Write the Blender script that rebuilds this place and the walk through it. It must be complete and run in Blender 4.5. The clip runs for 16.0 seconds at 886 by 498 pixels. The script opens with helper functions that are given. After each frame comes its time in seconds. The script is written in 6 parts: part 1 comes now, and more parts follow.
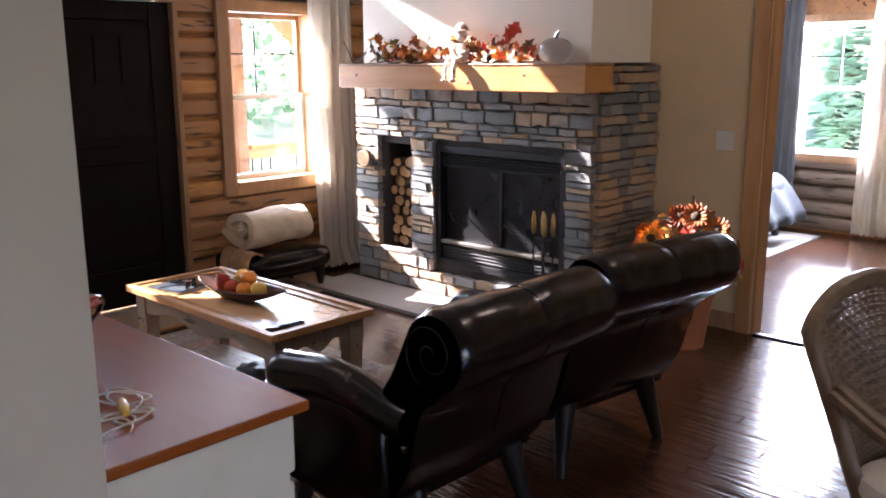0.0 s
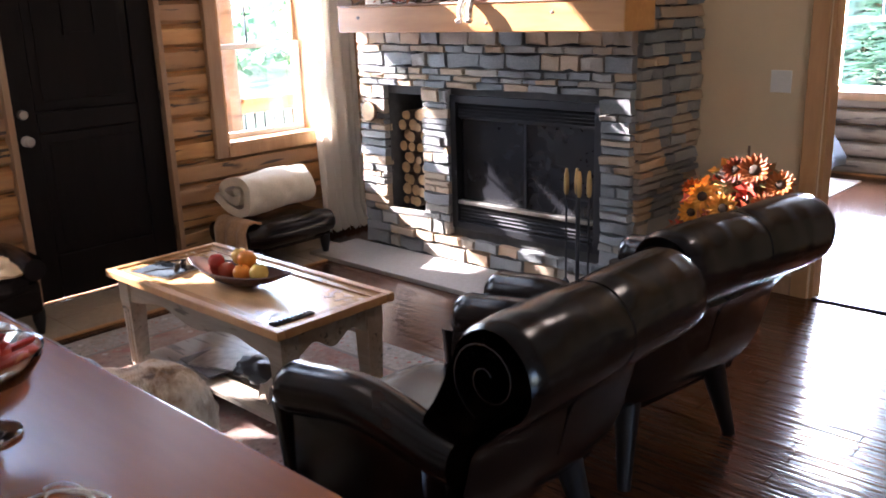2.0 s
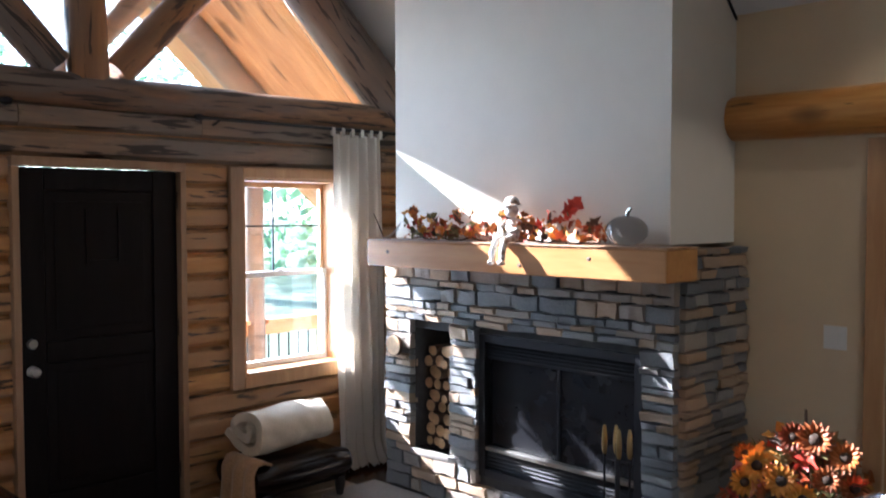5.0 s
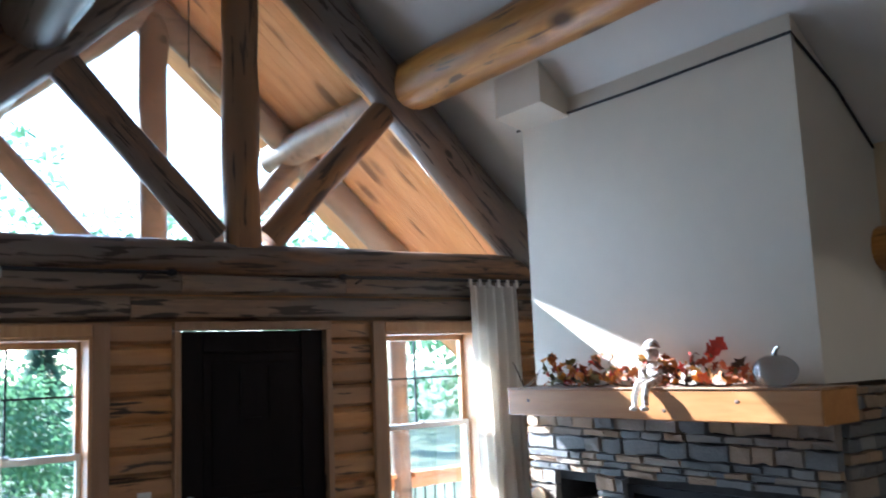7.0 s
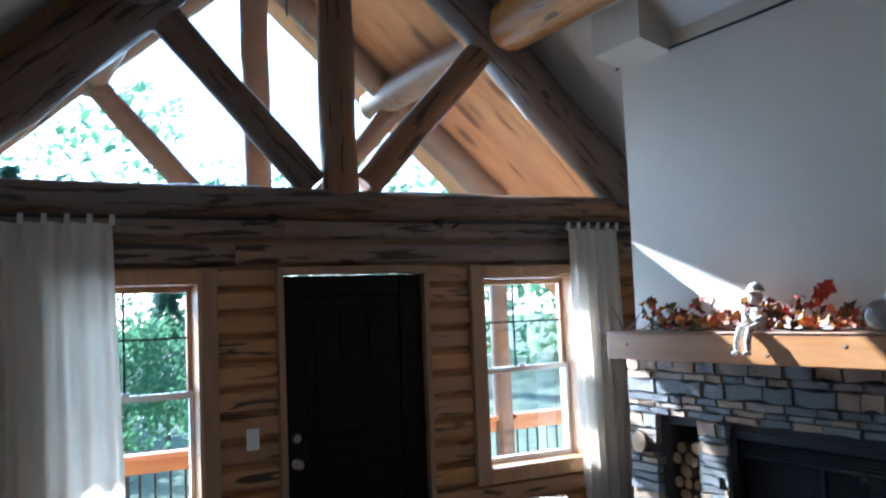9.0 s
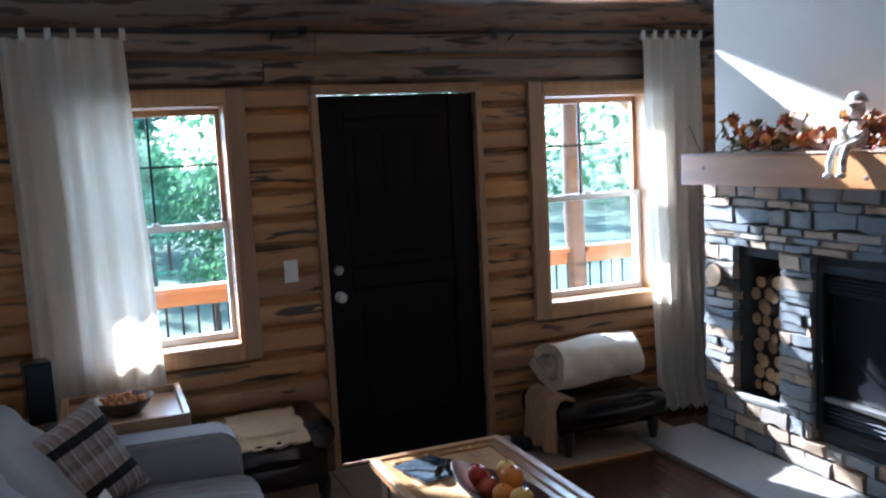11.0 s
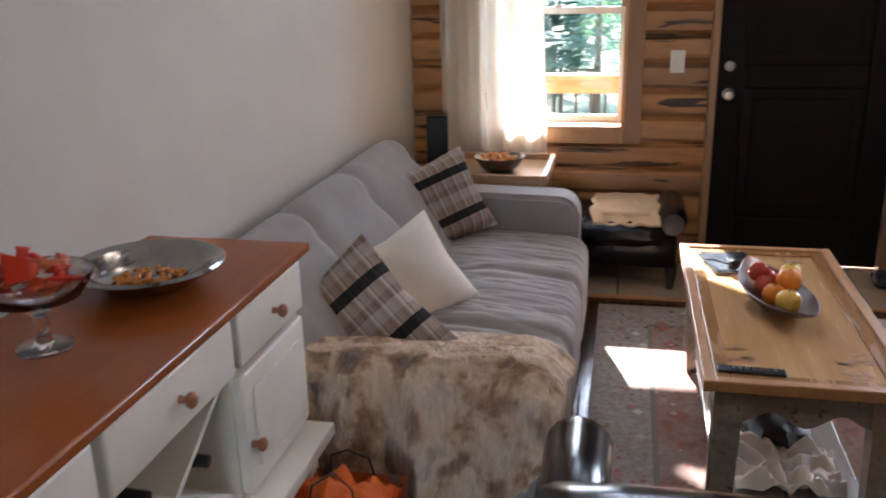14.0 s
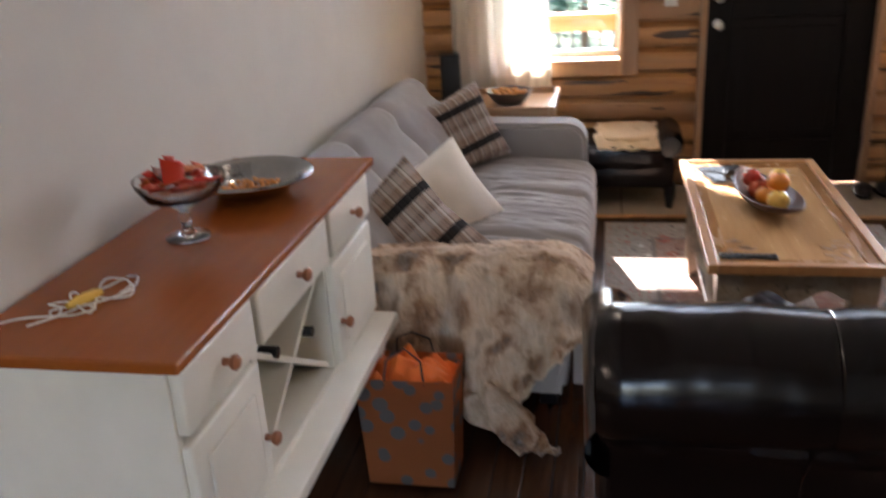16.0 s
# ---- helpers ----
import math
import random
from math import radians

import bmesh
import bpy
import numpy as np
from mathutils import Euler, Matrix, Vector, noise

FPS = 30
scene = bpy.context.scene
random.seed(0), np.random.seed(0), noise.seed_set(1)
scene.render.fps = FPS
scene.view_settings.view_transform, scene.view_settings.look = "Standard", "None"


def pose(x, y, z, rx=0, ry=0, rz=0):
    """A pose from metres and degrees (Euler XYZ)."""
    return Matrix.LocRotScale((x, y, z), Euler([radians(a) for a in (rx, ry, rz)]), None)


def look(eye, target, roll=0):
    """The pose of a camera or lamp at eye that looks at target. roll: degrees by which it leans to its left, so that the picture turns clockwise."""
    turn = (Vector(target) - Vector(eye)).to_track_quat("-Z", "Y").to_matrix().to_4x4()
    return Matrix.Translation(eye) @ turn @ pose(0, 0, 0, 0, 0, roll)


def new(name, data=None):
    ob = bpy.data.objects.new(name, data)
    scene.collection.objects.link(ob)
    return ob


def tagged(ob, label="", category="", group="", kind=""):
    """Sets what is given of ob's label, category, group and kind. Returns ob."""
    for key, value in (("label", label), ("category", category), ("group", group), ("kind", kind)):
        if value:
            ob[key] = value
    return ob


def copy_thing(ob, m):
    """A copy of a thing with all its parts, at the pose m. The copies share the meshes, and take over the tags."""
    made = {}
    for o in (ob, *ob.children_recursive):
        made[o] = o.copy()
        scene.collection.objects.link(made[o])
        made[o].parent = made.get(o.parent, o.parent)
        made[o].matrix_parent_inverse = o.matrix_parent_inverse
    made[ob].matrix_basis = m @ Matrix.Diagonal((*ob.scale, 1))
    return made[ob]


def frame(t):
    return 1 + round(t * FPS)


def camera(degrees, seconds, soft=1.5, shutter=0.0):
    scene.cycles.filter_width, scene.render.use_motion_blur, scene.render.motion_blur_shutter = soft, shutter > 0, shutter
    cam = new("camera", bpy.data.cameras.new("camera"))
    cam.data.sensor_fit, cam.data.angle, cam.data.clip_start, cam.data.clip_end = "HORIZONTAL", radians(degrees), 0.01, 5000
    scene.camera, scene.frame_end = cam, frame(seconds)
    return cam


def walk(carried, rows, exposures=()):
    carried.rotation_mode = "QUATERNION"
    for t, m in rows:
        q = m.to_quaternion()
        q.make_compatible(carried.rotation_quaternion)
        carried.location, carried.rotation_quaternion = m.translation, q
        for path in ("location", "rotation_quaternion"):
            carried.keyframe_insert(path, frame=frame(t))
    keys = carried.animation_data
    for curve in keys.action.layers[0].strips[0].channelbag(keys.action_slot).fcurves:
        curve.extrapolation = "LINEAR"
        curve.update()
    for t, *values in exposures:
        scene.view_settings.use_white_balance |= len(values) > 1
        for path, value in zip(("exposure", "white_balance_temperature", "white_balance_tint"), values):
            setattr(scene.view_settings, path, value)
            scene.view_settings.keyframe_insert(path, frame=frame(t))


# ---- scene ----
cam = camera(54.3, 16.0, soft=1.8, shutter=0.5)
PATH = [
    (0, (-0.564, 1.688, 1.623), (-1.905, 3.110, 1.201), -0.2),
    (0.5, (-0.703, 1.738, 1.611), (-2.037, 3.160, 1.165), -1.0),
    (1, (-0.846, 1.885, 1.603), (-2.171, 3.300, 1.110), -0.8),
    (1.5, (-0.951, 1.947, 1.610), (-2.258, 3.357, 1.059), -0.7),
    (2, (-1.057, 2.029, 1.600), (-2.376, 3.432, 1.057), -1.8),
    (2.5, (-1.204, 2.071, 1.620), (-2.486, 3.506, 1.072), -2.7),
    (3, (-1.247, 2.190, 1.639), (-2.593, 3.590, 1.160), -3.0),
    (3.5, (-1.228, 2.312, 1.663), (-2.650, 3.674, 1.312), -1.0),
    (4, (-1.289, 2.267, 1.710), (-2.670, 3.691, 1.449), -1.1),
    (6.5, (-1.236, 2.271, 1.795), (-2.777, 3.528, 2.003), -1.2),
    (7, (-1.210, 2.262, 1.790), (-2.817, 3.425, 2.050), -2.4),
    (7.5, (-1.199, 2.265, 1.792), (-2.851, 3.347, 2.116), -2.8),
    (8, (-1.210, 2.264, 1.815), (-2.865, 3.336, 2.150), -2.2),
    (8.5, (-1.189, 2.286, 1.789), (-2.880, 3.318, 2.062), -2.8),
    (9, (-1.181, 2.333, 1.783), (-2.934, 3.286, 1.926), -2.3),
    (11.5, (-1.569, 2.931, 1.654), (-3.445, 3.512, 1.273), -2.0),
    (12, (-1.602, 3.085, 1.597), (-3.526, 3.382, 1.135), -1.3),
    (12.5, (-1.528, 3.144, 1.590), (-3.456, 3.315, 1.088), -1.8),
    (13, (-1.406, 3.242, 1.576), (-3.325, 3.208, 1.012), -2.0),
    (13.5, (-1.276, 3.328, 1.618), (-3.167, 3.132, 0.995), -2.7),
    (14, (-1.189, 3.422, 1.594), (-3.050, 3.021, 0.982), -1.3),
    (14.5, (-1.074, 3.478, 1.600), (-2.892, 2.958, 0.950), -2.2),
    (15, (-0.967, 3.439, 1.587), (-2.774, 2.856, 0.958), -3.4),
    (15.5, (-0.822, 3.440, 1.640), (-2.634, 2.864, 1.019), -3.6),
    (16, (-0.757, 3.344, 1.607), (-2.586, 2.970, 0.888), -3.4),
]
walk(cam, [(t, look(eye, target, roll)) for t, eye, target, roll in PATH], [(0.0, 3.6, 6000, 27), (1.5, 3.75, 5800, 24), (3.0, 3.95, 5500, 20), (3.5, 3.6, 5350, 18), (4.0, 3.5, 5300, 18), (6.5, 2.8, 5000, 11), (7.0, 2.85, 4950, 11), (7.7, 2.45, 4850, 10), (9.0, 2.4, 4650, 9), (11.5, 2.8, 4700, 11), (12.5, 3.1, 5200, 13), (13.0, 3.6, 5400, 14), (14.5, 3.8, 6000, 21), (15.5, 3.75, 6100, 21), (16.0, 3.95, 6200, 21)])
# ---- world, sun, large lights ----
SUN_WAY = Vector((1.0, 0.30, -0.63)).normalized()
world = bpy.data.worlds.new("world")
scene.world = world
world.use_nodes = True
wn, wl = world.node_tree.nodes, world.node_tree.links
sky = wn.new("ShaderNodeTexSky")
sky.sky_type, sky.sun_disc = "NISHITA", False
sky.sun_elevation, sky.sun_rotation = radians(31), radians(253.3)
sky.air_density, sky.dust_density = 1.0, 0.8
wl.new(sky.outputs[0], wn["Background"].inputs[0])
wn["Background"].inputs[1].default_value = 0.15

sun = new("sun", bpy.data.lights.new("sun", "SUN"))
sun.data.energy, sun.data.angle, sun.data.color = 5.0, radians(0.6), (1.0, 0.93, 0.82)
sun.matrix_world = look((0, 0, 8), Vector((0, 0, 8)) + SUN_WAY)


def area(name, eye, target, w, h, power, color):
    li = bpy.data.lights.new(name, "AREA")
    li.shape, li.size, li.size_y, li.energy, li.color = "RECTANGLE", w, h, power, color
    ob = new(name, li)
    ob.matrix_world = look(eye, target)
    return ob


DAY = (0.82, 0.92, 1.0)
area("window_light_south", (-6.25, 3.09, 1.38), (-4, 3.09, 1.2), 0.75, 1.2, 2, DAY)
area("window_light_north", (-6.25, 5.60, 1.38), (-4, 5.6, 1.2), 0.75, 1.2, 6, DAY)
area("gable_light", (-6.45, 4.27, 3.1), (-3, 4.27, 1.2), 2.6, 0.9, 3.5, DAY)
area("bedroom_window_light", (-3.53, 10.46, 1.38), (-3.53, 8, 1.0), 0.64, 1.15, 45, DAY)
# Daylight fill added at an assumed opening in the unseen east wall.
area("patio_door_light", (2.9, 3.15, 1.1), (-2, 3.2, 1.0), 0.85, 1.9, 0.5, DAY)
# Warm overhead fill, added out of view without any fixture.
area("kitchen_lamp", (0.8, 0.6, 2.5), (0.8, 0.6, 0), 0.5, 0.5, 2, (1.0, 0.80, 0.58))

# ---- materials ----
class Net:
    """A small helper to write node trees."""

    def __init__(self, name, rough=0.6, metal=0.0, spec=0.5):
        self.m = bpy.data.materials.new(name)
        self.m.use_nodes = True
        self.n, self.l = self.m.node_tree.nodes, self.m.node_tree.links
        self.b = self.n["Principled BSDF"]
        self.b.inputs["Roughness"].default_value = rough
        self.b.inputs["Metallic"].default_value = metal
        self.b.inputs["Specular IOR Level"].default_value = spec
        self.co = self.n.new("ShaderNodeTexCoord").outputs["Object"]

    def world(self):
        self.co = self.n.new("ShaderNodeNewGeometry").outputs["Position"]
        return self

    def scaled(self, s):
        q = self.n.new("ShaderNodeMapping")
        q.inputs["Scale"].default_value = s
        self.l.new(self.co, q.inputs[0])
        return q.outputs[0]

    def noise(self, scale, detail=3, s=(1, 1, 1), dist=0.0):
        q = self.n.new("ShaderNodeTexNoise")
        q.inputs["Scale"].default_value, q.inputs["Detail"].default_value = scale, detail
        q.inputs["Distortion"].default_value = dist
        self.l.new(self.scaled(s), q.inputs["Vector"])
        return q.outputs["Fac"]

    def ramp(self, fac, stops, hard=False):
        q = self.n.new("ShaderNodeValToRGB")
        if hard:
            q.color_ramp.interpolation = "CONSTANT"
        while len(q.color_ramp.elements) < len(stops):
            q.color_ramp.elements.new(0.5)
        for e, (at, c) in zip(q.color_ramp.elements, stops):
            e.position, e.color = at, (*c, 1)
        self.l.new(fac, q.inputs[0])
        return q.outputs[0]

    def mix(self, fac, a, b, how="MIX"):
        q = self.n.new("ShaderNodeMix")
        q.data_type, q.blend_type = "RGBA", how
        for k, v in ((0, fac), (6, a), (7, b)):
            if isinstance(v, (int, float)):
                q.inputs[k].default_value = v
            elif isinstance(v, tuple):
                q.inputs[k].default_value = (*v, 1)
            else:
                self.l.new(v, q.inputs[k])
        return q.outputs[2]

    def color(self, c):
        if isinstance(c, tuple):
            self.b.inputs["Base Color"].default_value = (*c, 1)
        else:
            self.l.new(c, self.b.inputs["Base Color"])
        return self

    def bump(self, h, strength=0.3, dist=0.01):
        q = self.n.new("ShaderNodeBump")
        q.inputs["Strength"].default_value, q.inputs["Distance"].default_value = strength, dist
        self.l.new(h, q.inputs["Height"])
        self.l.new(q.outputs[0], self.b.inputs["Normal"])
        return self

    def rough(self, fac, lo, hi):
        q = self.n.new("ShaderNodeMapRange")
        q.inputs["To Min"].default_value, q.inputs["To Max"].default_value = lo, hi
        self.l.new(fac, q.inputs[0])
        self.l.new(q.outputs[0], self.b.inputs["Roughness"])
        return self

    def rnd(self):
        return self.n.new("ShaderNodeObjectInfo").outputs["Random"]


def plain(name, c, rough=0.6, metal=0.0, var=0.12, scale=14, bump=0.15, dist=0.002, spec=0.5):
    """A surface of one colour with fine mottling, slight wear and relief."""
    k = Net(name, rough, metal, spec)
    lo, hi = tuple(v * (1 - var) for v in c), tuple(min(1, v * (1 + var)) for v in c)
    col = k.ramp(k.noise(scale, 4), [(0.3, lo), (0.7, hi)])
    col = k.mix(0.25, col, k.ramp(k.noise(scale * 0.12, 2), [(0.35, lo), (0.65, hi)]))
    k.color(col).rough(k.noise(scale * 0.6, 3), max(0.02, rough - 0.08), min(1, rough + 0.08))
    if bump:
        k.bump(k.noise(scale * 6, 4), bump, dist)
    return k.m


def wood(name, a, b, dark, axis="y", rough=0.5, knots=True, checks=0.0, scale=1.0, grey=None, cut=0.345):
    """Wood with grain along an axis, knots and dark checks."""
    k = Net(name, rough)
    long = {"x": (0.12, 1, 1), "y": (1, 0.12, 1), "z": (1, 1, 0.12)}[axis]
    shift = k.n.new("ShaderNodeVectorMath")
    shift.operation = "ADD"
    mul = k.n.new("ShaderNodeVectorMath")
    mul.operation = "SCALE"
    mul.inputs[0].default_value = (7.3, 5.1, 9.7)
    k.l.new(k.rnd(), mul.inputs["Scale"])
    k.l.new(k.co, shift.inputs[0])
    k.l.new(mul.outputs[0], shift.inputs[1])
    k.co = shift.outputs[0]
    grain = k.noise(26 * scale, 6, long, 0.6)
    broad = k.noise(3.2 * scale, 3, long, 0.4)
    col = k.ramp(grain, [(0.28, a), (0.72, b)])
    col = k.mix(k.ramp(broad, [(0.35, (0, 0, 0)), (0.7, (0.55, 0.55, 0.55))]), col, dark)
    if grey:
        col = k.mix(k.ramp(k.noise(2.1 * scale, 4, long, 1.0), [(0.46, (0, 0, 0)), (0.62, (0.85, 0.85, 0.85))]), col, grey)
        col = k.mix(k.ramp(k.rnd(), [(0.3, (0, 0, 0)), (0.9, (0.6, 0.6, 0.6))]), col, grey)
    if knots:
        v = k.n.new("ShaderNodeTexVoronoi")
        v.inputs["Scale"].default_value = 3.0 * scale
        k.l.new(k.scaled(tuple(0.45 if q < 1 else 1 for q in long)), v.inputs["Vector"])
        col = k.mix(k.ramp(v.outputs["Distance"], [(0.06 * float(knots), (0.85, 0.85, 0.85)), (0.13 * float(knots), (0, 0, 0))]), col, tuple(c * 0.35 for c in dark))
    if checks:
        ch = k.noise(17 * scale, 5, tuple(0.09 if q < 1 else 1 for q in long), 0.5)
        cr = k.ramp(ch, [(cut, (checks,) * 3), (cut + 0.04, (0, 0, 0))])
        col = k.mix(cr, col, (0.035, 0.022, 0.015))
    k.color(col).rough(grain, rough - 0.1, rough + 0.12).bump(grain, 0.35, 0.004)
    return k.m


M = {}
M["log"] = wood("log_wood", (0.50, 0.215, 0.058), (0.67, 0.345, 0.105), (0.20, 0.08, 0.03), "y", 0.45, True, 0.95, 1.5, (0.36, 0.20, 0.10), 0.345)
M["board_log"] = wood("weathered_board_log", (0.25, 0.14, 0.075), (0.46, 0.27, 0.13), (0.11, 0.065, 0.04), "y", 0.5, True, 0.97, 1.6, (0.19, 0.155, 0.125), 0.41)
# Weathered stain, with the shade of backlit logs mixed into its darker tones.
M["truss"] = wood("dark_backlit_truss_log", (0.18, 0.09, 0.042), (0.36, 0.175, 0.07), (0.05, 0.03, 0.02), "y", 0.42, True, 0.92, 1.8, (0.17, 0.135, 0.11), 0.385)
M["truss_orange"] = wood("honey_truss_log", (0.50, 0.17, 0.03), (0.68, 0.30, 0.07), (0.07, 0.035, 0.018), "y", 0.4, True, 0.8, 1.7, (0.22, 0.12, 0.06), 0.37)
M["log_z"] = wood("log_wood_upright", (0.36, 0.18, 0.075), (0.50, 0.27, 0.12), (0.22, 0.11, 0.05), "z", 0.5, True, 0.8, 1.0, (0.17, 0.12, 0.085))
M["beam"] = wood("peeled_beam", (0.56, 0.22, 0.035), (0.74, 0.37, 0.08), (0.16, 0.07, 0.025), "x", 0.38, 2, 0.7, 1.4, None, 0.33)
M["beam_grey"] = wood("weathered_beam", (0.20, 0.155, 0.12), (0.30, 0.24, 0.19), (0.07, 0.05, 0.04), "x", 0.4, True, 0.9, 1.0, None, 0.37)
M["trim"] = wood("stained_trim", (0.44, 0.22, 0.085), (0.58, 0.33, 0.14), (0.36, 0.18, 0.07), "z", 0.4, False)
M["trim_grey"] = wood("weathered_trim", (0.33, 0.19, 0.095), (0.44, 0.27, 0.15), (0.24, 0.12, 0.06), "z", 0.5, False)
M["mantel"] = wood("mantel_wood", (0.44, 0.19, 0.048), (0.58, 0.29, 0.09), (0.34, 0.14, 0.035), "x", 0.42, True, 0.0, 0.8)
M["pine"] = wood("porch_pine", (0.50, 0.26, 0.11), (0.68, 0.40, 0.19), (0.36, 0.16, 0.06), "y", 0.5, 2.2, 0.0, 1.2)
M["table_wood"] = wood("table_wood", (0.52, 0.31, 0.14), (0.64, 0.41, 0.20), (0.44, 0.24, 0.10), "x", 0.22, True, 0.0, 1.4)
M["table_rim"] = wood("table_rim_wood", (0.34, 0.17, 0.06), (0.48, 0.27, 0.11), (0.22, 0.10, 0.035), "x", 0.25, False)
M["table_paint"] = wood("distressed_paint", (0.26, 0.24, 0.20), (0.40, 0.37, 0.31), (0.30, 0.17, 0.08), "x", 0.3, False, 0.8, 1.6)
ct_ = Net("sideboard_top", 0.25, 0, 0.28)
ct_.color(ct_.mix(0.3, ct_.ramp(ct_.noise(2.5, 2), [(0.0, (0.25, 0.062, 0.009)), (1.0, (0.36, 0.098, 0.016))]), ct_.ramp(ct_.noise(60, 2, (0.1, 1, 1)), [(0.0, (0.17, 0.048, 0.011)), (1.0, (0.33, 0.10, 0.025))])))
M["cab_top"] = ct_.m
M["end_wood"] = wood("end_table_wood", (0.36, 0.20, 0.10), (0.50, 0.31, 0.17), (0.22, 0.12, 0.06), "y", 0.3, False)
M["firewood"] = plain("firewood_cut_end", (0.55, 0.36, 0.19), 0.8, var=0.3, scale=30, bump=0.4)
M["bark"] = plain("bark", (0.14, 0.09, 0.06), 0.9, var=0.4, scale=20, bump=0.9, dist=0.01)
M["wall"] = plain("painted_drywall", (0.60, 0.56, 0.495), 0.75, var=0.03, scale=6, bump=0.12, dist=0.001)
M["wall_white"] = plain("painted_chimney", (0.74, 0.68, 0.575), 0.75, var=0.025, scale=6, bump=0.12, dist=0.001)
M["wall_tan"] = plain("tan_drywall", (0.68, 0.525, 0.33), 0.75, var=0.03, scale=6, bump=0.12, dist=0.001)
M["ceiling"] = plain("painted_ceiling", (0.74, 0.72, 0.67), 0.8, var=0.025, scale=5, bump=0.1, dist=0.001)
M["white_paint"] = plain("white_cabinet_paint", (0.74, 0.71, 0.63), 0.35, var=0.05, scale=9, bump=0.1, dist=0.001)
M["white_plastic"] = plain("white_plastic", (0.75, 0.73, 0.68), 0.35, var=0.02, bump=0)
M["door"] = wood("dark_door", (0.007, 0.005, 0.0045), (0.013, 0.009, 0.008), (0.006, 0.0045, 0.004), "z", 0.5, False)
M["door"].node_tree.nodes["Principled BSDF"].inputs["Specular IOR Level"].default_value = 0.12
M["black"] = plain("black_metal", (0.018, 0.018, 0.02), 0.4, 0.3, bump=0.1)
M["black_plastic"] = plain("black_plastic", (0.015, 0.015, 0.017), 0.25, bump=0)
M["dark_gap"] = plain("mortar", (0.05, 0.047, 0.044), 0.95, var=0.3, scale=20, bump=0.5)
M["nickel"] = plain("satin_nickel", (0.62, 0.58, 0.52), 0.3, 0.95, var=0.05, bump=0)
M["silver"] = plain("silver_plate", (0.38, 0.375, 0.36), 0.07, 1.0, var=0.25, scale=9, bump=0.9)
M["brass"] = plain("aged_brass", (0.50, 0.34, 0.13), 0.35, 0.9, bump=0.1)
M["soot"] = plain("soot_black", (0.012, 0.011, 0.010), 0.6, var=0.4, scale=8, bump=0.3)


def leather():
    k = Net("dark_leather", 0.3, 0, 0.3)
    v = k.n.new("ShaderNodeTexVoronoi")
    v.feature, v.inputs["Scale"].default_value = "DISTANCE_TO_EDGE", 190
    k.l.new(k.co, v.inputs["Vector"])
    big = k.noise(5, 4)
    k.color(k.ramp(big, [(0.3, (0.004, 0.003, 0.003)), (0.60, (0.008, 0.0045, 0.004)), (0.80, (0.034, 0.013, 0.007))]))
    k.rough(k.noise(9, 4), 0.13, 0.25)
    k.bump(k.mix(0.5, v.outputs["Distance"], k.noise(12, 4)), 0.12, 0.003)
    k.b.inputs["Coat Weight"].default_value = 0.06
    k.b.inputs["Coat Roughness"].default_value = 0.22
    return k.m


M["leather"] = leather()


def fabric(name, c, var=0.15, scale=220, bump=0.4, rough=0.9, sheen=0.3):
    k = Net(name, rough, 0, 0.2)
    lo, hi = tuple(v * (1 - var) for v in c), tuple(min(1, v * (1 + var)) for v in c)
    col = k.mix(0.5, k.ramp(k.noise(scale, 2), [(0.3, lo), (0.7, hi)]), k.ramp(k.noise(4, 4), [(0.3, lo), (0.7, hi)]))
    k.color(col).bump(k.mix(0.3, k.noise(scale, 2), k.noise(16, 3)), bump, 0.003)
    k.b.inputs["Sheen Weight"].default_value = sheen
    return k.m


M["sofa"] = fabric("grey_microfibre", (0.275, 0.252, 0.242), 0.12, 260, 0.35)
M["cream"] = fabric("cream_fleece", (0.66, 0.56, 0.42), 0.12, 90, 0.8)
M["fleece"] = fabric("tan_fleece", (0.68, 0.50, 0.30), 0.14, 90, 0.9)
M["white_fabric"] = fabric("white_cotton", (0.82, 0.77, 0.70), 0.06, 240, 0.3)
M["tan_throw"] = fabric("tan_knit", (0.42, 0.25, 0.13), 0.3, 70, 0.9)
M["grey_curtain"] = fabric("grey_curtain", (0.10, 0.11, 0.125), 0.1, 200, 0.3)
M["bed_grey"] = fabric("grey_bedding", (0.07, 0.075, 0.085), 0.1, 200, 0.3, 0.9, 0.0)


def curtain_mat():
    k = Net("sheer_curtain", 0.85, 0, 0.2)
    col = k.ramp(k.noise(240, 2), [(0.3, (0.84, 0.81, 0.75)), (0.7, (0.91, 0.88, 0.82))])
    k.color(col)
    t = k.n.new("ShaderNodeBsdfTranslucent")
    t.inputs[0].default_value = (0.88, 0.83, 0.75, 1)
    mx = k.n.new("ShaderNodeMixShader")
    mx.inputs[0].default_value = 0.55
    k.l.new(k.b.outputs[0], mx.inputs[1])
    k.l.new(t.outputs[0], mx.inputs[2])
    k.l.new(mx.outputs[0], k.n["Material Output"].inputs[0])
    return k.m


M["curtain"] = curtain_mat()


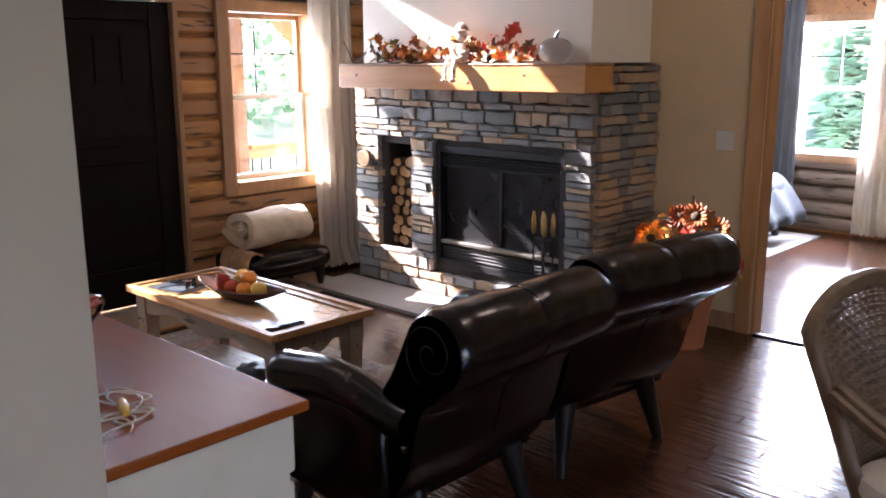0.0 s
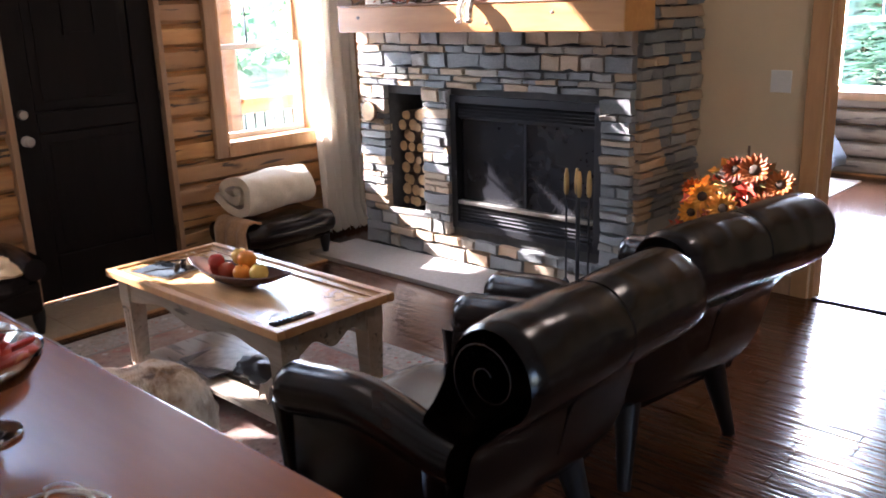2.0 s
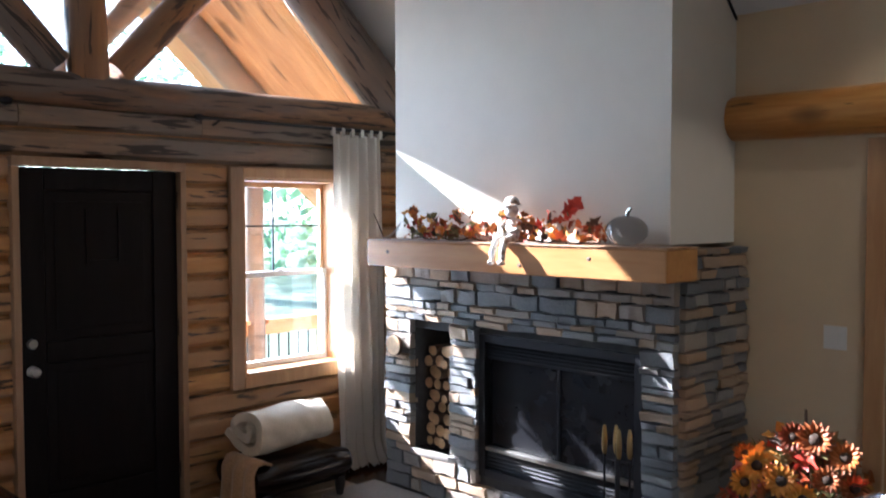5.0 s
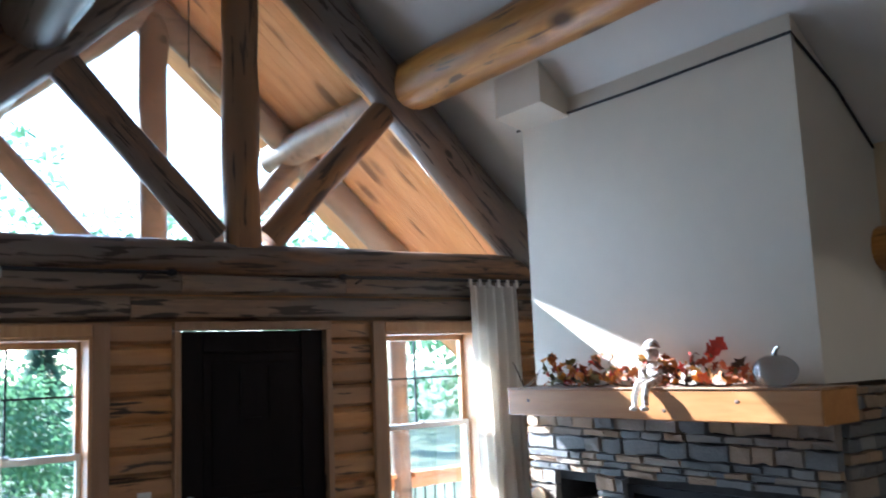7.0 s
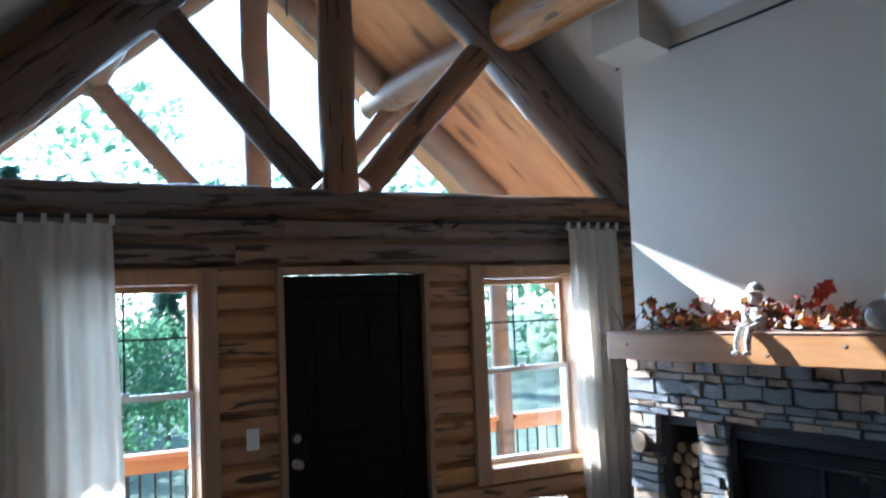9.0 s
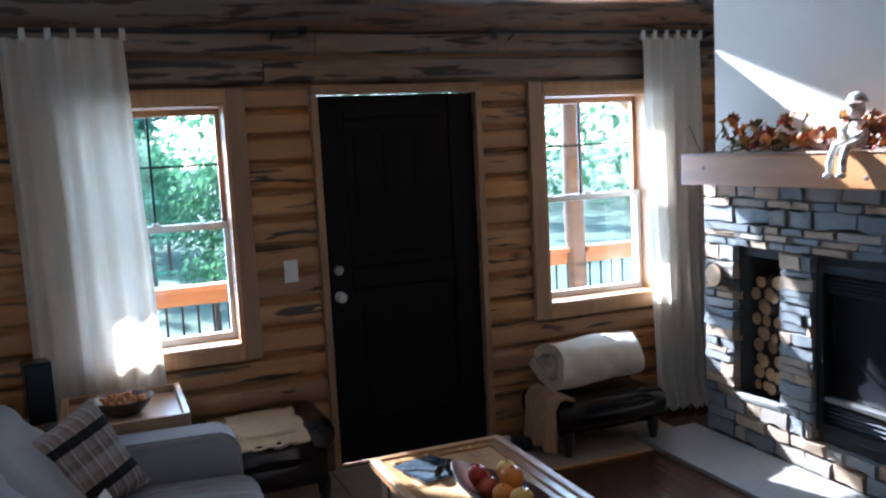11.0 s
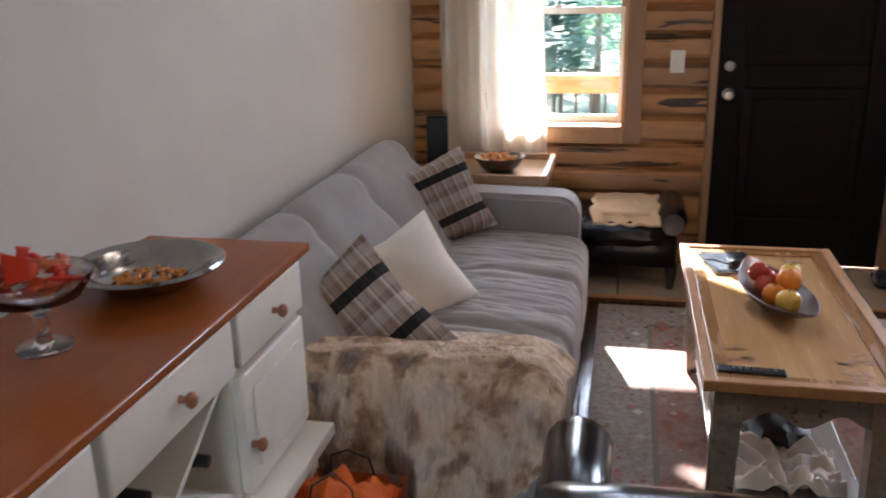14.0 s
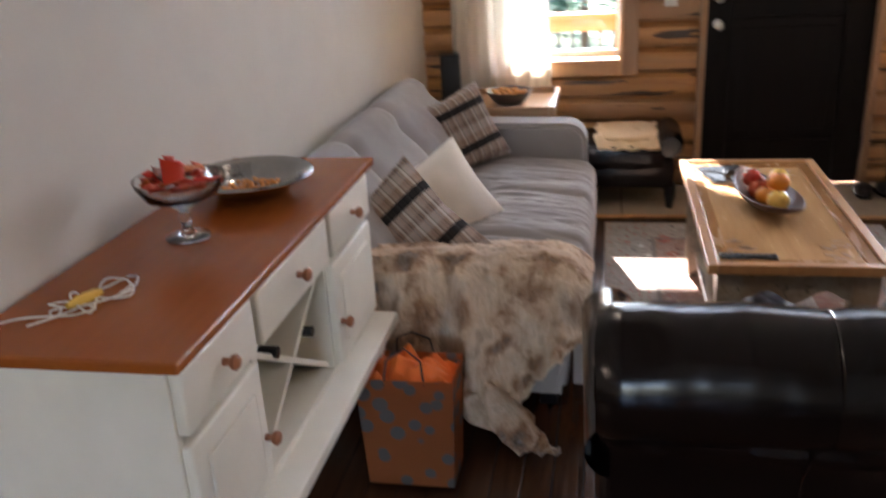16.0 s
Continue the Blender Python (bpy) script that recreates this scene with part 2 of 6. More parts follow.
def fur_mat():
    k = Net("faux_fur", 0.85, 0, 0.2)
    a = k.noise(9, 6, (1, 1, 0.8), 0.3)
    col = k.ramp(a, [(0.33, (0.09, 0.05, 0.03)), (0.42, (0.33, 0.16, 0.065)), (0.50, (0.70, 0.49, 0.32)), (0.60, (0.76, 0.60, 0.45)), (0.72, (0.32, 0.20, 0.12))])
    col = k.mix(0.30, col, k.ramp(k.noise(60, 4, (1, 1, 0.3), 0.5), [(0.3, (0.16, 0.11, 0.08)), (0.7, (0.66, 0.56, 0.46))]))
    k.color(col).bump(k.noise(110, 4, (1, 1, 0.35), 0.6), 1.0, 0.012)
    k.b.inputs["Sheen Weight"].default_value = 0.15
    return k.m


M["fur"] = fur_mat()


def plaid():
    k = Net("plaid_wool", 0.9, 0, 0.2)
    sep = k.n.new("ShaderNodeSeparateXYZ")
    k.l.new(k.co, sep.inputs[0])

    def bands(out, f, stops, off=0.0):
        q = k.n.new("ShaderNodeMath")
        q.operation = "MULTIPLY_ADD"
        q.inputs[1].default_value, q.inputs[2].default_value = f, 10 + off
        k.l.new(out, q.inputs[0])
        r = k.n.new("ShaderNodeMath")
        r.operation = "FRACT"
        k.l.new(q.outputs[0], r.inputs[0])
        return k.ramp(r.outputs[0], stops, True)

    warp = bands(sep.outputs[0], 20.0, [(0.0, (0.34, 0.28, 0.25)), (0.18, (0.12, 0.095, 0.085)), (0.30, (0.56, 0.52, 0.48)), (0.48, (0.24, 0.16, 0.12)), (0.66, (0.05, 0.045, 0.045)), (0.76, (0.30, 0.22, 0.18))])
    weft = bands(sep.outputs[2], 5.2, [(0.0, (0.34, 0.28, 0.24)), (0.22, (0.012, 0.012, 0.013)), (0.42, (0.30, 0.22, 0.17)), (0.62, (0.42, 0.38, 0.35)), (0.84, (0.20, 0.15, 0.13))], 0.8)
    dark = bands(sep.outputs[2], 5.2, [(0.0, (0.42, 0.42, 0.42)), (0.22, (0.96, 0.96, 0.96)), (0.42, (0.42, 0.42, 0.42))], 0.8)
    thin = k.mix(0.35, dark, bands(sep.outputs[0], 80, [(0.0, (0, 0, 0)), (0.55, (1, 1, 1))]), "LIGHTEN")
    k.color(k.mix(thin, warp, weft)).bump(k.noise(240, 2), 0.5, 0.002)
    return k.m


M["plaid"] = plaid()


def rug_mat():
    k = Net("patterned_rug", 0.95, 0, 0.1).world()
    base = k.ramp(k.noise(45, 3), [(0.35, (0.25, 0.22, 0.19)), (0.7, (0.36, 0.32, 0.28))])

    def spots(scale, c, lo, hi, metric="MANHATTAN", s=(1, 1, 0)):
        v = k.n.new("ShaderNodeTexVoronoi")
        v.distance, v.inputs["Scale"].default_value, v.inputs["Randomness"].default_value = metric, scale, 0.45
        k.l.new(k.scaled(s), v.inputs["Vector"])
        return k.ramp(v.outputs["Distance"], [(lo, c), (hi, (0, 0, 0))])

    big = k.ramp(k.noise(2.6, 2), [(0.42, (0, 0, 0)), (0.52, (1, 1, 1))])
    col = k.mix(spots(5.0, (0.9, 0.9, 0.9), 0.30, 0.34), base, (0.34, 0.10, 0.07))
    col = k.mix(spots(10.0, (0.9, 0.9, 0.9), 0.22, 0.27), col, (0.52, 0.48, 0.42))
    col = k.mix(spots(15.0, (0.95, 0.95, 0.95), 0.20, 0.27), col, (0.035, 0.035, 0.045))
    col = k.mix(big, col, k.mix(spots(23.0, (0.9, 0.9, 0.9), 0.28, 0.33), base, (0.30, 0.09, 0.07)))
    sep = k.n.new("ShaderNodeSeparateXYZ")
    k.l.new(k.co, sep.inputs[0])

    def inside(out, a, b):
        m = k.n.new("ShaderNodeMath")
        m.operation = "COMPARE"
        m.inputs[1].default_value, m.inputs[2].default_value = (a + b) / 2, (b - a) / 2
        k.l.new(out, m.inputs[0])
        return m.outputs[0]

    def both(a, b):
        m = k.n.new("ShaderNodeMath")
        m.operation = "MULTIPLY"
        k.l.new(a, m.inputs[0])
        k.l.new(b, m.inputs[1])
        return m.outputs[0]

    field = both(inside(sep.outputs[0], -5.0, -3.4), inside(sep.outputs[1], 3.58, 4.5))
    line = both(inside(sep.outputs[0], -5.02, -3.38), inside(sep.outputs[1], 3.56, 4.52))
    worn = k.ramp(k.noise(7, 4), [(0.3, (0.15, 0.15, 0.15)), (0.65, (0.85, 0.85, 0.85))])
    red = k.mix(worn, col, k.ramp(k.noise(30, 3), [(0.3, (0.18, 0.075, 0.050)), (0.7, (0.29, 0.14, 0.10))]))
    red = k.mix(spots(11.0, (0.9, 0.9, 0.9), 0.18, 0.24), red, (0.42, 0.37, 0.31))
    col = k.mix(line, col, (0.19, 0.165, 0.15))
    col = k.mix(field, col, red)
    k.color(col).bump(k.noise(300, 2), 0.6, 0.003)
    return k.m


M["rug"] = rug_mat()


def floor_mat():
    k = Net("plank_floor", 0.25)
    k.world()
    rnd = k.rnd()
    grain = k.noise(30, 6, (0.10, 1, 1), 0.5)
    ridges = k.noise(38, 3, (0.05, 1, 1), 0.2)
    col = k.ramp(grain, [(0.3, (0.035, 0.013, 0.006)), (0.7, (0.09, 0.034, 0.013))])
    col = k.mix(k.ramp(rnd, [(0, (0, 0, 0)), (1, (0.6, 0.6, 0.6))]), col, (0.075, 0.032, 0.018))
    k.color(col).rough(grain, 0.10, 0.22).bump(k.mix(0.75, grain, ridges), 0.7, 0.007)
    return k.m


M["floor"] = floor_mat()


def tile_mat(name, c, rough):
    k = Net(name, rough).world()
    lo, hi = tuple(v * 0.82 for v in c), tuple(v * 1.15 for v in c)
    col = k.mix(0.5, k.ramp(k.noise(3, 4), [(0.3, lo), (0.7, hi)]), k.ramp(k.noise(40, 4), [(0.3, lo), (0.7, hi)]))
    k.color(col).rough(k.noise(12, 3), rough - 0.08, rough + 0.1).bump(k.noise(60, 4), 0.2, 0.002)
    return k.m


M["tile"] = tile_mat("entry_tile", (0.35, 0.28, 0.20), 0.45)
M["slab"] = tile_mat("hearth_slab", (0.27, 0.245, 0.22), 0.5)


def stone_mat():
    k = Net("ledge_stone", 0.75)
    rnd = k.rnd()
    col = k.ramp(rnd, [(0.0, (0.155, 0.172, 0.182)), (0.17, (0.40, 0.37, 0.33)), (0.30, (0.54, 0.36, 0.20)), (0.46, (0.43, 0.34, 0.25)), (0.60, (0.22, 0.232, 0.235)), (0.74, (0.60, 0.38, 0.20)), (0.90, (0.27, 0.27, 0.26))], True)
    col = k.mix(0.28, col, k.ramp(k.noise(22, 5), [(0.3, (0.12, 0.11, 0.10)), (0.7, (0.62, 0.55, 0.46))]))
    k.color(col).rough(k.noise(9, 3), 0.6, 0.9).bump(k.noise(24, 7, (1, 1, 1.8)), 0.8, 0.018)
    return k.m


M["stone"] = stone_mat()


def glass_mat(name="clear_glass", rough=0.0, pane=True):
    k = Net(name, rough)
    g = k.n.new("ShaderNodeBsdfGlossy")
    g.inputs["Roughness"].default_value = 0.0
    tr = k.n.new("ShaderNodeBsdfTransparent")
    tr.inputs[0].default_value = (0.95, 0.98, 0.97, 1)
    f = k.n.new("ShaderNodeFresnel")
    f.inputs[0].default_value = 1.45
    mx = k.n.new("ShaderNodeMixShader")
    k.l.new(f.outputs[0], mx.inputs[0])
    k.l.new(tr.outputs[0], mx.inputs[1])
    k.l.new(g.outputs[0], mx.inputs[2])
    k.l.new(mx.outputs[0], k.n["Material Output"].inputs[0])
    return k.m


M["glass"] = glass_mat()
kk = Net("cut_glass", 0.03)
kk.color((0.90, 0.92, 0.93))
kk.b.inputs["Transmission Weight"].default_value = 1.0
M["crystal"] = kk.m
kk = Net("smoky_ribbed_glass", 0.08)
kk.color((0.50, 0.52, 0.54))
kk.b.inputs["Transmission Weight"].default_value = 0.9
M["smoky_glass"] = kk.m


def emit(name, c, s):
    k = Net(name)
    k.b.inputs["Emission Color"].default_value = (*c, 1)
    k.b.inputs["Emission Strength"].default_value = s
    return k.m


def varied(name, stops, rough=0.6, scale=8, bump=0.3):
    k = Net(name, rough)
    col = k.mix(0.3, k.ramp(k.rnd(), stops, True), k.ramp(k.noise(scale, 3), [(0.3, stops[0][1]), (0.7, stops[-1][1])]))
    k.color(col).bump(k.noise(scale * 4, 3), bump, 0.003)
    return k.m


M["leaf_fall"] = varied("fall_leaves", [(0, (0.45, 0.06, 0.02)), (0.25, (0.55, 0.17, 0.025)), (0.5, (0.14, 0.06, 0.025)), (0.7, (0.70, 0.36, 0.05)), (0.88, (0.20, 0.16, 0.05))])
M["petal"] = varied("sunflower_petals", [(0, (0.32, 0.085, 0.010)), (0.4, (0.44, 0.13, 0.012)), (0.7, (0.20, 0.035, 0.008))])
M["petal_light"] = varied("golden_petals", [(0, (0.70, 0.31, 0.03)), (0.5, (0.62, 0.24, 0.02))])
M["seed"] = plain("seed_head", (0.05, 0.028, 0.015), 0.9, bump=0.8)
M["apple"] = varied("red_apple", [(0, (0.45, 0.03, 0.02)), (0.5, (0.55, 0.10, 0.04))], 0.25, 6, 0.02)
M["orange"] = plain("orange_peel", (0.80, 0.27, 0.02), 0.35, bump=0.3, scale=30)
M["yellow"] = plain("yellow_apple", (0.78, 0.50, 0.10), 0.25, bump=0.02)
M["wicker"] = wood("wicker", (0.12, 0.075, 0.04), (0.24, 0.15, 0.08), (0.07, 0.04, 0.022), "z", 0.5, False)
M["pot"] = plain("terracotta", (0.42, 0.14, 0.05), 0.6, bump=0.3)
M["candy"] = varied("candy_wrappers", [(0, (0.55, 0.02, 0.01)), (0.5, (0.48, 0.05, 0.02)), (0.78, (0.03, 0.02, 0.02)), (0.93, (0.55, 0.16, 0.03))], 0.35, 20, 0.2)
M["nuts"] = varied("mixed_nuts", [(0, (0.34, 0.09, 0.012)), (0.5, (0.62, 0.24, 0.03))], 0.5, 30)
M["cable"] = plain("white_cable", (0.70, 0.64, 0.54), 0.4, bump=0)
M["orange_paper"] = plain("orange_tissue", (0.80, 0.17, 0.02), 0.6, bump=0.4, scale=10)
M["ceramic"] = plain("dark_glazed_bowl", (0.10, 0.07, 0.055), 0.3, bump=0.1)
M["bowl_wood"] = plain("dark_wood_bowl", (0.10, 0.045, 0.028), 0.45, var=0.3, bump=0.1)
M["knob_wood"] = plain("wooden_knob", (0.30, 0.11, 0.05), 0.35, bump=0)
M["paper"] = plain("newsprint", (0.45, 0.44, 0.42), 0.8, var=0.25, scale=60)


def foliage(name, lo, hi):
    """Leaves lit through as well as from the front."""
    k = Net(name, 0.6)
    isl = k.n.new("ShaderNodeNewGeometry").outputs["Random Per Island"]
    col = k.mix(0.3, k.ramp(isl, [(0, lo), (1, hi)]), k.ramp(k.rnd(), [(0, lo), (1, hi)]))
    k.color(col)
    t = k.n.new("ShaderNodeBsdfTranslucent")
    k.l.new(col, t.inputs[0])
    mx = k.n.new("ShaderNodeMixShader")
    mx.inputs[0].default_value = 0.5
    k.l.new(k.b.outputs[0], mx.inputs[1])
    k.l.new(t.outputs[0], mx.inputs[2])
    k.l.new(mx.outputs[0], k.n["Material Output"].inputs[0])
    return k.m


M["conifer"] = foliage("conifer_needles", (0.05, 0.13, 0.09), (0.12, 0.25, 0.15))
M["broadleaf"] = foliage("broadleaf", (0.10, 0.20, 0.09), (0.19, 0.33, 0.16))
M["grass"] = plain("forest_floor", (0.10, 0.12, 0.06), 0.95, var=0.4, scale=2, bump=0.5)
M["deck"] = wood("deck_boards", (0.30, 0.20, 0.13), (0.42, 0.30, 0.20), (0.22, 0.15, 0.10), "y", 0.6, False)
M["porch_wood"] = wood("porch_rail_wood", (0.50, 0.24, 0.10), (0.64, 0.35, 0.17), (0.42, 0.19, 0.08), "y", 0.45, True)
M["porch_log"] = wood("porch_log", (0.20, 0.145, 0.11), (0.30, 0.22, 0.165), (0.12, 0.085, 0.06), "y", 0.5, True, 0.4)

# ---- mesh helpers ----
def finish(name, bm, material, parent=None, label="", smooth=True, kind=""):
    me = bpy.data.meshes.new(name)
    bm.normal_update()
    if smooth:
        for f in bm.faces:
            f.smooth = True
        for e in bm.edges:
            if len(e.link_faces) == 2 and e.calc_face_angle(0) > 0.7:
                e.smooth = False
    bm.to_mesh(me)
    bm.free()
    for m in (material if isinstance(material, list) else [material]):
        me.materials.append(m)
    ob = new(name, me)
    if parent:
        ob.parent = parent
    return tagged(ob, label, kind=kind)


def part(name, bm, material, parent, label="", smooth=True, kind=""):
    return finish(name, bm, material, parent, label, smooth, kind)


def thing(name, label, category, at=(0, 0, 0), rz=0, group=""):
    ob = new(name)
    ob.matrix_world = pose(*at, 0, 0, rz)
    return tagged(ob, label, category, group)


def box(x0, x1, y0, y1, z0, z1, bevel=0.0, seg=2, bm=None):
    bm = bm or bmesh.new()
    r = bmesh.ops.create_cube(bm, size=1)
    for v in r["verts"]:
        v.co = Vector((x0 + (v.co.x + 0.5) * (x1 - x0), y0 + (v.co.y + 0.5) * (y1 - y0), z0 + (v.co.z + 0.5) * (z1 - z0)))
    if bevel:
        es = list({e for v in r["verts"] for e in v.link_edges})
        bmesh.ops.bevel(bm, geom=es, offset=bevel, segments=seg, affect="EDGES", profile=0.5)
    return bm


def prism(pts, d, axis="x", bm=None):
    """A solid from an outline pts (two coordinates), between d[0] and d[1] along an axis."""
    bm = bm or bmesh.new()

    def at(p, q):
        return {"x": (q, p[0], p[1]), "y": (p[0], q, p[1]), "z": (p[0], p[1], q)}[axis]

    a = [bm.verts.new(at(p, d[0])) for p in pts]
    b = [bm.verts.new(at(p, d[1])) for p in pts]
    n = len(pts)
    for i in range(n):
        bm.faces.new((a[i], a[(i + 1) % n], b[(i + 1) % n], b[i]))
    bm.faces.new(a)
    bm.faces.new(b)
    bmesh.ops.recalc_face_normals(bm, faces=bm.faces)
    return bm


def tube(path, radius, sides=8, bm=None, rough=0.0, seed=0, flat=1.0, cap=True):
    """A round bar through points; radius one number or one a point; rough: uneven like a peeled log."""
    bm = bm or bmesh.new()
    pts = [Vector(p) for p in path]
    rs = radius if isinstance(radius, (list, tuple)) else [radius] * len(pts)
    rings, up = [], None
    for i, p in enumerate(pts):
        d = (pts[min(i + 1, len(pts) - 1)] - pts[max(i - 1, 0)]).normalized()
        if up is None:
            up = Vector((0, 0, 1)) if abs(d.z) < 0.9 else Vector((1, 0, 0))
        side = d.cross(up).normalized()
        up = side.cross(d).normalized()
        ring = []
        for k in range(sides):
            a = 2 * math.pi * k / sides
            r = rs[i]
            if rough:
                r *= 1 + rough * noise.noise(Vector((p.x * 2 + math.cos(a) * 1.2, p.y * 2 + math.sin(a) * 1.2, p.z * 2 + seed * 7.7)))
            ring.append(bm.verts.new(p + side * math.cos(a) * r + up * math.sin(a) * r * flat))
        rings.append(ring)
    for a, b in zip(rings, rings[1:]):
        for k in range(sides):
            bm.faces.new((a[k], a[(k + 1) % sides], b[(k + 1) % sides], b[k]))
    if cap:
        bm.faces.new(rings[0][::-1])
        bm.faces.new(rings[-1])
    return bm


def line_pts(a, b, n):
    a, b = Vector(a), Vector(b)
    return [a.lerp(b, i / n) for i in range(n + 1)]


def log_mesh(a, b, r, seed=0, sides=14, rough=0.16, taper=0.0, n=None):
    n = n or max(4, int((Vector(b) - Vector(a)).length / 0.12))
    return tube(line_pts(a, b, n), [r * (1 - taper * i / n) for i in range(n + 1)], sides, None, rough, seed)


def lathe(profile, sides=28, at=(0, 0, 0), bm=None, closed=True):
    """A turned shape from (radius, height) pairs."""
    bm = bm or bmesh.new()
    rings = []
    for r, z in profile:
        if r < 1e-5:
            rings.append([bm.verts.new((at[0], at[1], at[2] + z))])
        else:
            rings.append([bm.verts.new((at[0] + r * math.cos(2 * math.pi * k / sides), at[1] + r * math.sin(2 * math.pi * k / sides), at[2] + z)) for k in range(sides)])
    for a, b in zip(rings, rings[1:]):
        for k in range(sides):
            q = [a[k % len(a)], a[(k + 1) % len(a)], b[(k + 1) % len(b)], b[k % len(b)]]
            q = list(dict.fromkeys(q))
            if len(q) > 2:
                bm.faces.new(q)
    return bm


def surface(fn, nu, nv, thick=0.0, bm=None):
    """A sheet fn(u, v) -> point, u and v from 0 to 1, with a thickness."""
    bm = bm or bmesh.new()
    g = [[bm.verts.new(fn(i / nu, j / nv)) for j in range(nv + 1)] for i in range(nu + 1)]
    fs = [bm.faces.new((g[i][j], g[i + 1][j], g[i + 1][j + 1], g[i][j + 1])) for i in range(nu) for j in range(nv)]
    if thick:
        bmesh.ops.recalc_face_normals(bm, faces=fs)
        bmesh.ops.solidify(bm, geom=fs, thickness=thick)
    return bm


def puffy(sx, sy, sz, n=12, p=3.2, seed=0, wob=0.0, bm=None, at=(0, 0, 0)):
    """A soft rounded block (superellipsoid)."""
    bm = bm or bmesh.new()
    r = bmesh.ops.create_uvsphere(bm, u_segments=n * 2, v_segments=n, radius=1)

    for v in r["verts"]:
        c = v.co.normalized()
        s = (abs(c.x) ** p + abs(c.y) ** p + abs(c.z) ** p) ** (-1 / p)
        c = c * s
        w = 1 + wob * noise.noise(c * 2.3 + Vector((seed * 3.1, 0, 0)))
        v.co = Vector((at[0] + c.x * sx / 2 * w, at[1] + c.y * sy / 2 * w, at[2] + c.z * sz / 2 * w))
    return bm


def pillow_bm(w, h, t, seed=0):
    """A square cushion with pinched corners, standing in the xz plane."""
    bm = bmesh.new()
    n = 14

    def sheet(sign):
        g = []
        for i in range(n + 1):
            row = []
            for j in range(n + 1):
                u, v = i / n * 2 - 1, j / n * 2 - 1
                puff = max(0.0, (1 - u ** 4) * (1 - v ** 4)) ** 0.55
                pin = 1 - 0.10 * (1 - abs(u)) * abs(v) ** 3
                pin2 = 1 - 0.10 * (1 - abs(v)) * abs(u) ** 3
                wob = 1 + 0.12 * noise.noise(Vector((u * 2, v * 2, seed * 5 + sign)))
                row.append(bm.verts.new((u * w / 2 * pin2, sign * t / 2 * puff * wob, v * h / 2 * pin)))
            g.append(row)
        for i in range(n):
            for j in range(n):
                q = (g[i][j], g[i + 1][j], g[i + 1][j + 1], g[i][j + 1])
                bm.faces.new(q if sign < 0 else q[::-1])

    sheet(-1)
    sheet(1)
    bmesh.ops.remove_doubles(bm, verts=bm.verts, dist=0.0005)
    return bm


# ---- the large structure ----
XL = -6.0            # inner face of the log wall
YS, YN = 2.235, 6.63  # inner faces of the sofa wall and of the fireplace wall
RIDGE_Y, RIDGE_Z, SLOPE = 4.27, 4.88, 0.875
WIN_S, WIN_N = (2.66, 3.42), (5.20, 5.98)   # window openings in the log wall
SILL, HEAD = 0.75, 2.00
DOOR_Y = (3.85, 4.81)


def roof_z(y):
    return RIDGE_Z - SLOPE * abs(y - RIDGE_Y)


def rafter_z(y):
    return 4.88 - 0.95 * abs(y - RIDGE_Y)


def wall_boxes(name, solid, cuts, material, label="", parent=None):
    """A wall slab with holes: solid = (axis, c0, c1, u0, u1, z0, z1); cuts = (u0, u1, z0, z1)."""
    axis, c0, c1, u0, u1, z0, z1 = solid
    us = sorted({u0, u1, *[c[0] for c in cuts], *[c[1] for c in cuts]})
    zs = sorted({z0, z1, *[c[2] for c in cuts], *[c[3] for c in cuts]})
    full = lambda i, j: 0 <= i < len(us) - 1 and 0 <= j < len(zs) - 1 and not any(
        c[0] <= (us[i] + us[i + 1]) / 2 <= c[1] and c[2] <= (zs[j] + zs[j + 1]) / 2 <= c[3] for c in cuts)
    bm = bmesh.new()
    vs = {}

    def v(c, u, z):
        key = (c, u, z)
        if key not in vs:
            vs[key] = bm.verts.new((c, u, z) if axis == "x" else (u, c, z))
        return vs[key]

    for i in range(len(us) - 1):
        for j in range(len(zs) - 1):
            if not full(i, j):
                continue
            a, b, c, d = us[i], us[i + 1], zs[j], zs[j + 1]
            for q in (c0, c1):
                bm.faces.new((v(q, a, c), v(q, b, c), v(q, b, d), v(q, a, d)))
            for (di, dj, p, q) in ((-1, 0, (a, c), (a, d)), (1, 0, (b, c), (b, d)), (0, -1, (a, c), (b, c)), (0, 1, (a, d), (b, d))):
                if not full(i + di, j + dj):
                    bm.faces.new((v(c0, *p), v(c1, *p), v(c1, *q), v(c0, *q)))
    bmesh.ops.recalc_face_normals(bm, faces=bm.faces)
    return finish(name, bm, material, parent, label, False, "structure")


wall_w = wall_boxes("wall_west", ("x", -6.22, XL - 0.02, 1.6, 7.2, -0.3, 2.44),
                    [(*WIN_S, SILL, HEAD), (*WIN_N, SILL, HEAD), (*DOOR_Y, 0.0, 2.05)], M["log"], "stained log wall with dark checks")
wall_s = wall_boxes("wall_south", ("y", 2.115, YS, -6.0, -1.81, 0, 3.2), [], M["wall"], "smooth greige painted wall behind the sofa")
wall_n = wall_boxes("wall_north", ("y", YN, 6.75, -6.0, 3.0, 0, 2.9), [(-2.66, -0.95, -1, 2.06)], M["wall_tan"], "tan painted wall beside the fireplace")
wall_boxes("wall_hall", ("x", -1.94, -1.81, -1.5, 2.115, 0, 2.75), [], M["wall"], "painted end of the wall")
wall_boxes("wall_kitchen", ("y", -1.6, -1.5, -1.94, 3.0, 0, 2.75), [], M["wall"])
